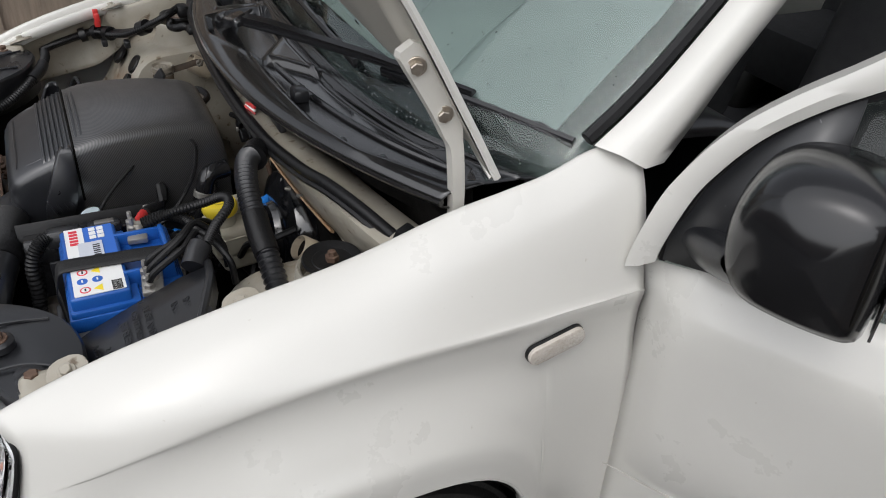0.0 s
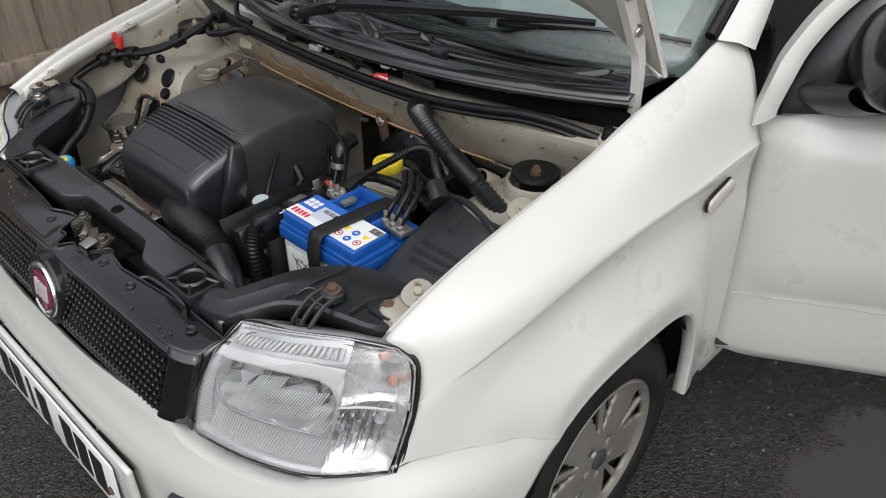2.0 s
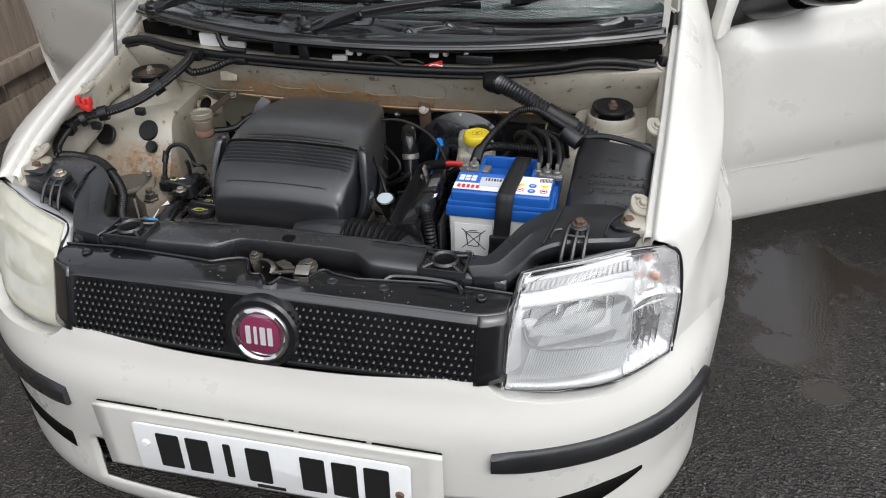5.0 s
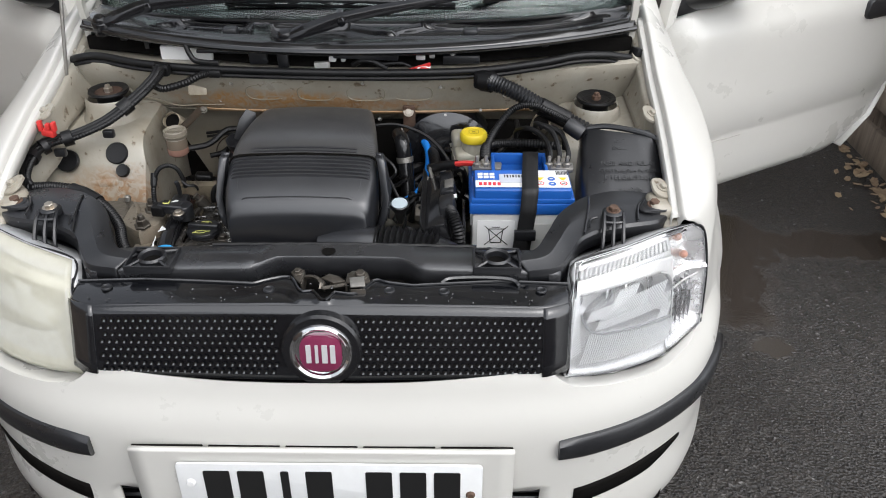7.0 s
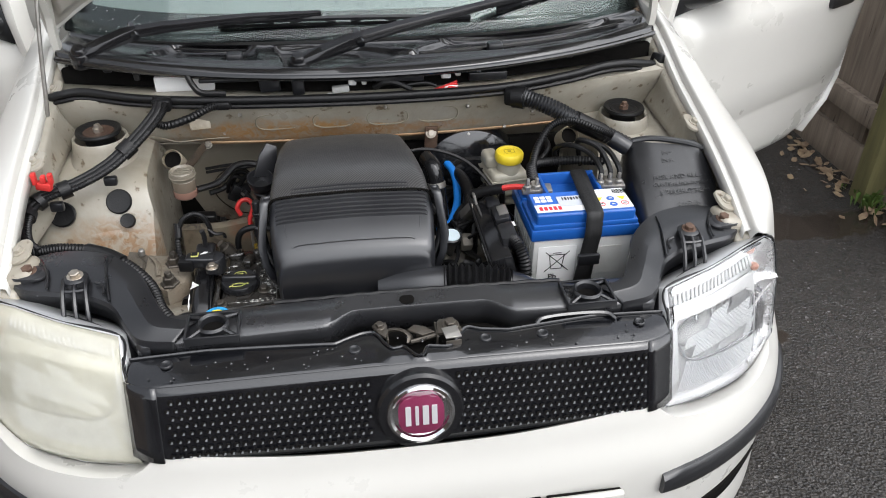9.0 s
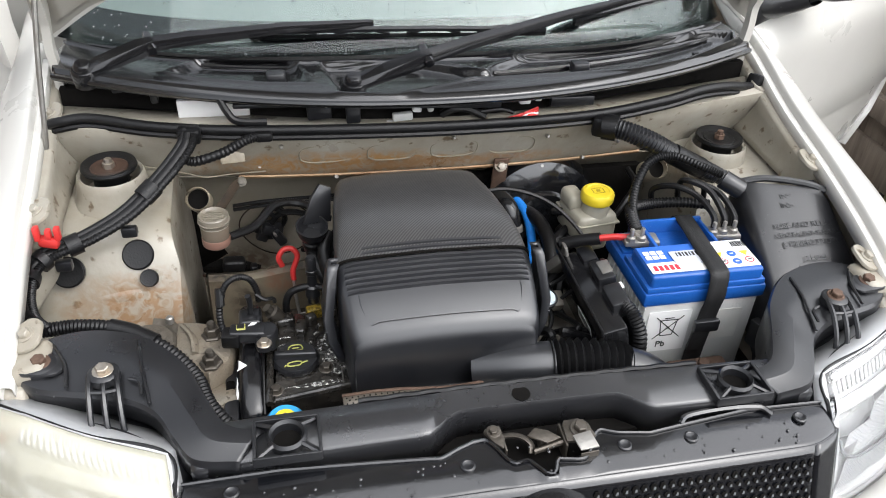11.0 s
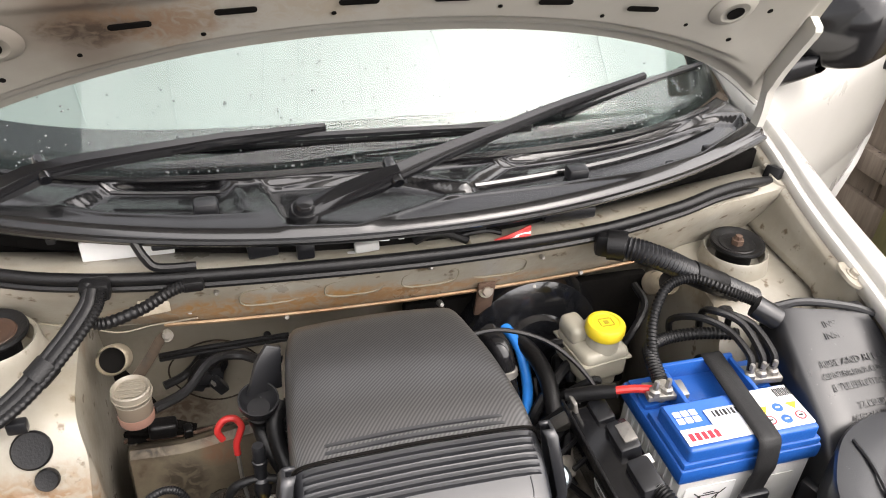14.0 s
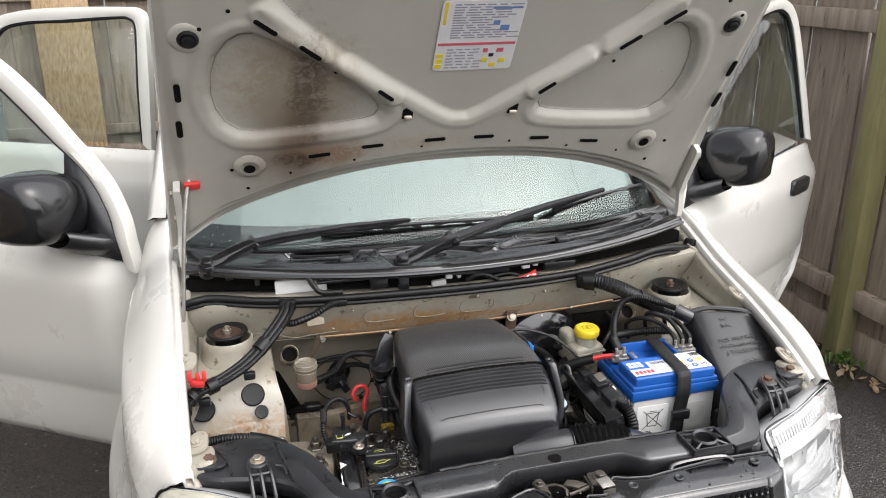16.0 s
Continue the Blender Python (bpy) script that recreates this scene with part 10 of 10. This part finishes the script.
grid(bm, [[V((x, y, GROUND + (0.004 * noise.noise(V((x * 1.3, y * 1.3, 0))) if abs(x) < 5 and abs(y) < 8 else 0.0))) for x in xs] for y in ysq])
tagged(part("ground", bm, TAR), "wet dark tarmac with shallow puddles", "ground", kind="structure")

# ---- fences ----
WOODS = mat("weathered_fence_wood", (0.35, 0.285, 0.225), 0.75, col2=(0.14, 0.108, 0.082), vary=3, amount=0.9, sharp=0.2, grain=0.002, gscale=14, stretch=(9, 9, 0.9), speck=(0.045, 0.035, 0.028), sscale=6, stop=0.66)
DARKWOOD = mat("dark_fence_wood", (0.28, 0.222, 0.172), 0.7, col2=(0.11, 0.086, 0.064), vary=3, amount=0.9, sharp=0.2, grain=0.002, gscale=14, stretch=(9, 9, 0.9), speck=(0.03, 0.024, 0.02), sscale=6, stop=0.64)
MOSSY = mat("mossy_fence_post", (0.26, 0.235, 0.10), 0.8, col2=(0.16, 0.145, 0.07), vary=5, amount=0.9, grain=0.002, gscale=14, stretch=(6, 6, 0.9))
OSB = mat("pale_chipboard", (0.40, 0.285, 0.165), 0.7, col2=(0.23, 0.15, 0.08), vary=30, amount=0.9, sharp=0.12, stretch=(2.5, 2.5, 0.6))


def plank_mesh(w, h, t, seed, wood):
    r = random.Random(seed)
    bm = bmesh.new()
    rows = []
    for k in range(9):
        z = h * k / 8
        dx = 0.003 * math.sin(k * 1.3 + seed)
        e = [0.003 * r.random() for _ in range(4)]
        rows.append([V((-w / 2 + dx + e[0], -t / 2, z)), V((w / 2 + dx - e[1], -t / 2, z)), V((w / 2 + dx - e[2], t / 2, z)), V((-w / 2 + dx + e[3], t / 2, z))])
    vs = grid(bm, rows, True)
    bm.faces.new(vs[0]), bm.faces.new(vs[-1][::-1])
    bmesh.ops.recalc_face_normals(bm, faces=bm.faces)
    me = bpy.data.meshes.new("plank")
    bm.to_mesh(me)
    bm.free()
    me.materials.append(wood)
    return me


def fence(name, label, run, length, pitch, plank_w, h, foot=0.09, cap=True, posts=True, wood=None):
    """A close-boarded fence: gravel board, planks, two rails, posts. run: pose with x along it and y to its back."""
    wood = wood or WOODS
    f = thing(name, run.translation, label, "fence", kind="structure")
    r = random.Random(len(name))
    meshes = [plank_mesh(plank_w + 0.014, h - foot, 0.014, s, wood) for s in range(4)]
    for k in range(int(length / pitch)):
        ob = new("plank", meshes[r.randrange(4)])
        ob.parent = f
        ob.matrix_parent_inverse = f.matrix_basis.inverted()
        ob.matrix_basis = run @ pose(pitch * (k + 0.5), r.uniform(-0.002, 0.002) + 0.018 * (k % 2), foot + r.uniform(-0.008, 0.008), r.uniform(-0.4, 0.4), r.uniform(-0.7, 0.7), 0)
    M = lambda c, s, bev=0.004: bmesh.ops.transform(bmx := box(c, s, bev), matrix=run, verts=bmx.verts) or bmx
    for z in (0.285, 1.385):
        part("rail", M((length / 2, -0.037, z), (length, 0.044, 0.082)), wood, f, "weathered rail")
    part("gravel_board", M((length / 2, -0.012, 0.07), (length, 0.024, 0.15)), wood, f, "damp gravel board")
    if posts:
        k = 0.14
        while k < length:
            part("post", M((k, -0.06, h / 2 + 0.02), (0.085, 0.085, h + 0.04)), MOSSY, f, "mossy green fence post")
            k += 1.83
    if cap:
        part("capping", M((length / 2, -0.01, h + 0.012), (length, 0.07, 0.024)), wood, f, "weathered capping rail")
    return f


fence("fence_left", "weathered grey-brown close-boarded fence with mossy posts", frame_at((1.985, 7.2, GROUND), (0, -1, 0), (1, 0, 0)), 6.4, 0.165, 0.161, 1.75)
fence("fence_right", "dark weathered close-boarded fence", frame_at((-2.22, -1.2, GROUND), (0, 1, 0), (-1, 0, 0)), 7.0, 0.160, 0.155, 1.75, posts=False, wood=DARKWOOD)
fence("fence_back", "grey weathered fence behind the car", frame_at((-2.3, 6.4, GROUND), (1, 0, 0), (0, 1, 0)), 4.4, 0.150, 0.146, 1.8, posts=False)
tagged(part("chipboard_sheet", box((-1.72, 6.26, 0.78), (0.42, 0.02, 1.5), 0.002, (-4, 0, 0)), OSB), "pale chipboard sheet leaning on the fence", "board")

# ---- unseen wall, added in front of the car to darken its reflections ----
UNSEENWALL = mat("unseen_dark_wall", (0.16, 0.115, 0.09), 0.8, col2=(0.10, 0.08, 0.065), vary=2, amount=0.8, grain=0.004, gscale=18)
tagged(part("unseen_reflection_wall", box((0.0, -6.4, 0.98), (16.0, 0.24, 2.0), 0.01), UNSEENWALL), "plain dark wall, added out of view to darken reflections", "wall", kind="structure")

# ---- litter along the fence foot ----
r8 = random.Random(8)
bm = bmesh.new()
for k in range(170):
    y = r8.uniform(0.9, 2.4) if k % 4 else r8.uniform(2.4, 5.0)
    x = 1.93 - abs(r8.gauss(0, 0.07))
    m = pose(x, y, GROUND + 0.006 + 0.012 * r8.random(), r8.uniform(-30, 30), r8.uniform(-30, 30), r8.uniform(0, 360))
    a, b = r8.uniform(0.012, 0.03), r8.uniform(0.007, 0.016)
    vs = [bm.verts.new(m @ V(p)) for p in ((-a, 0, 0), (-0.3 * a, b, 0.003), (0.5 * a, 0.8 * b, 0.002), (a, 0, 0.006), (0.5 * a, -0.8 * b, 0.002), (-0.3 * a, -b, 0.003))]
    bm.faces.new(vs)
tagged(part("fallen_leaves", bm, mat("dead_leaves", (0.16, 0.10, 0.06), 0.7, col2=(0.30, 0.22, 0.13), vary=30, amount=0.9, sharp=0.1), None, smooth=0), "brown fallen leaves along the fence foot", "leaves", kind="stuff")
bm = bmesh.new()
for k in range(60):
    y, x = r8.gauss(1.52, 0.05), 1.90 + r8.gauss(0, 0.025)
    h, t = r8.uniform(0.02, 0.06), r8.uniform(0, 6.28)
    dx, dy = math.cos(t) * h * 0.7, math.sin(t) * h * 0.7
    vs = [bm.verts.new(V(p)) for p in ((x, y, GROUND + 0.001), (x + 0.6 * dx - 0.3 * dy, y + 0.6 * dy + 0.3 * dx, h * 0.7), (x + dx, y + dy, h * 0.8), (x + 0.6 * dx + 0.3 * dy, y + 0.6 * dy - 0.3 * dx, h * 0.7))]
    bm.faces.new(vs)
tagged(part("weed", bm, mat("weed_green", (0.10, 0.17, 0.03), 0.6, col2=(0.06, 0.10, 0.02), vary=40, amount=0.8), None, smooth=0), "small green weed at the fence post", "plant", kind="stuff")
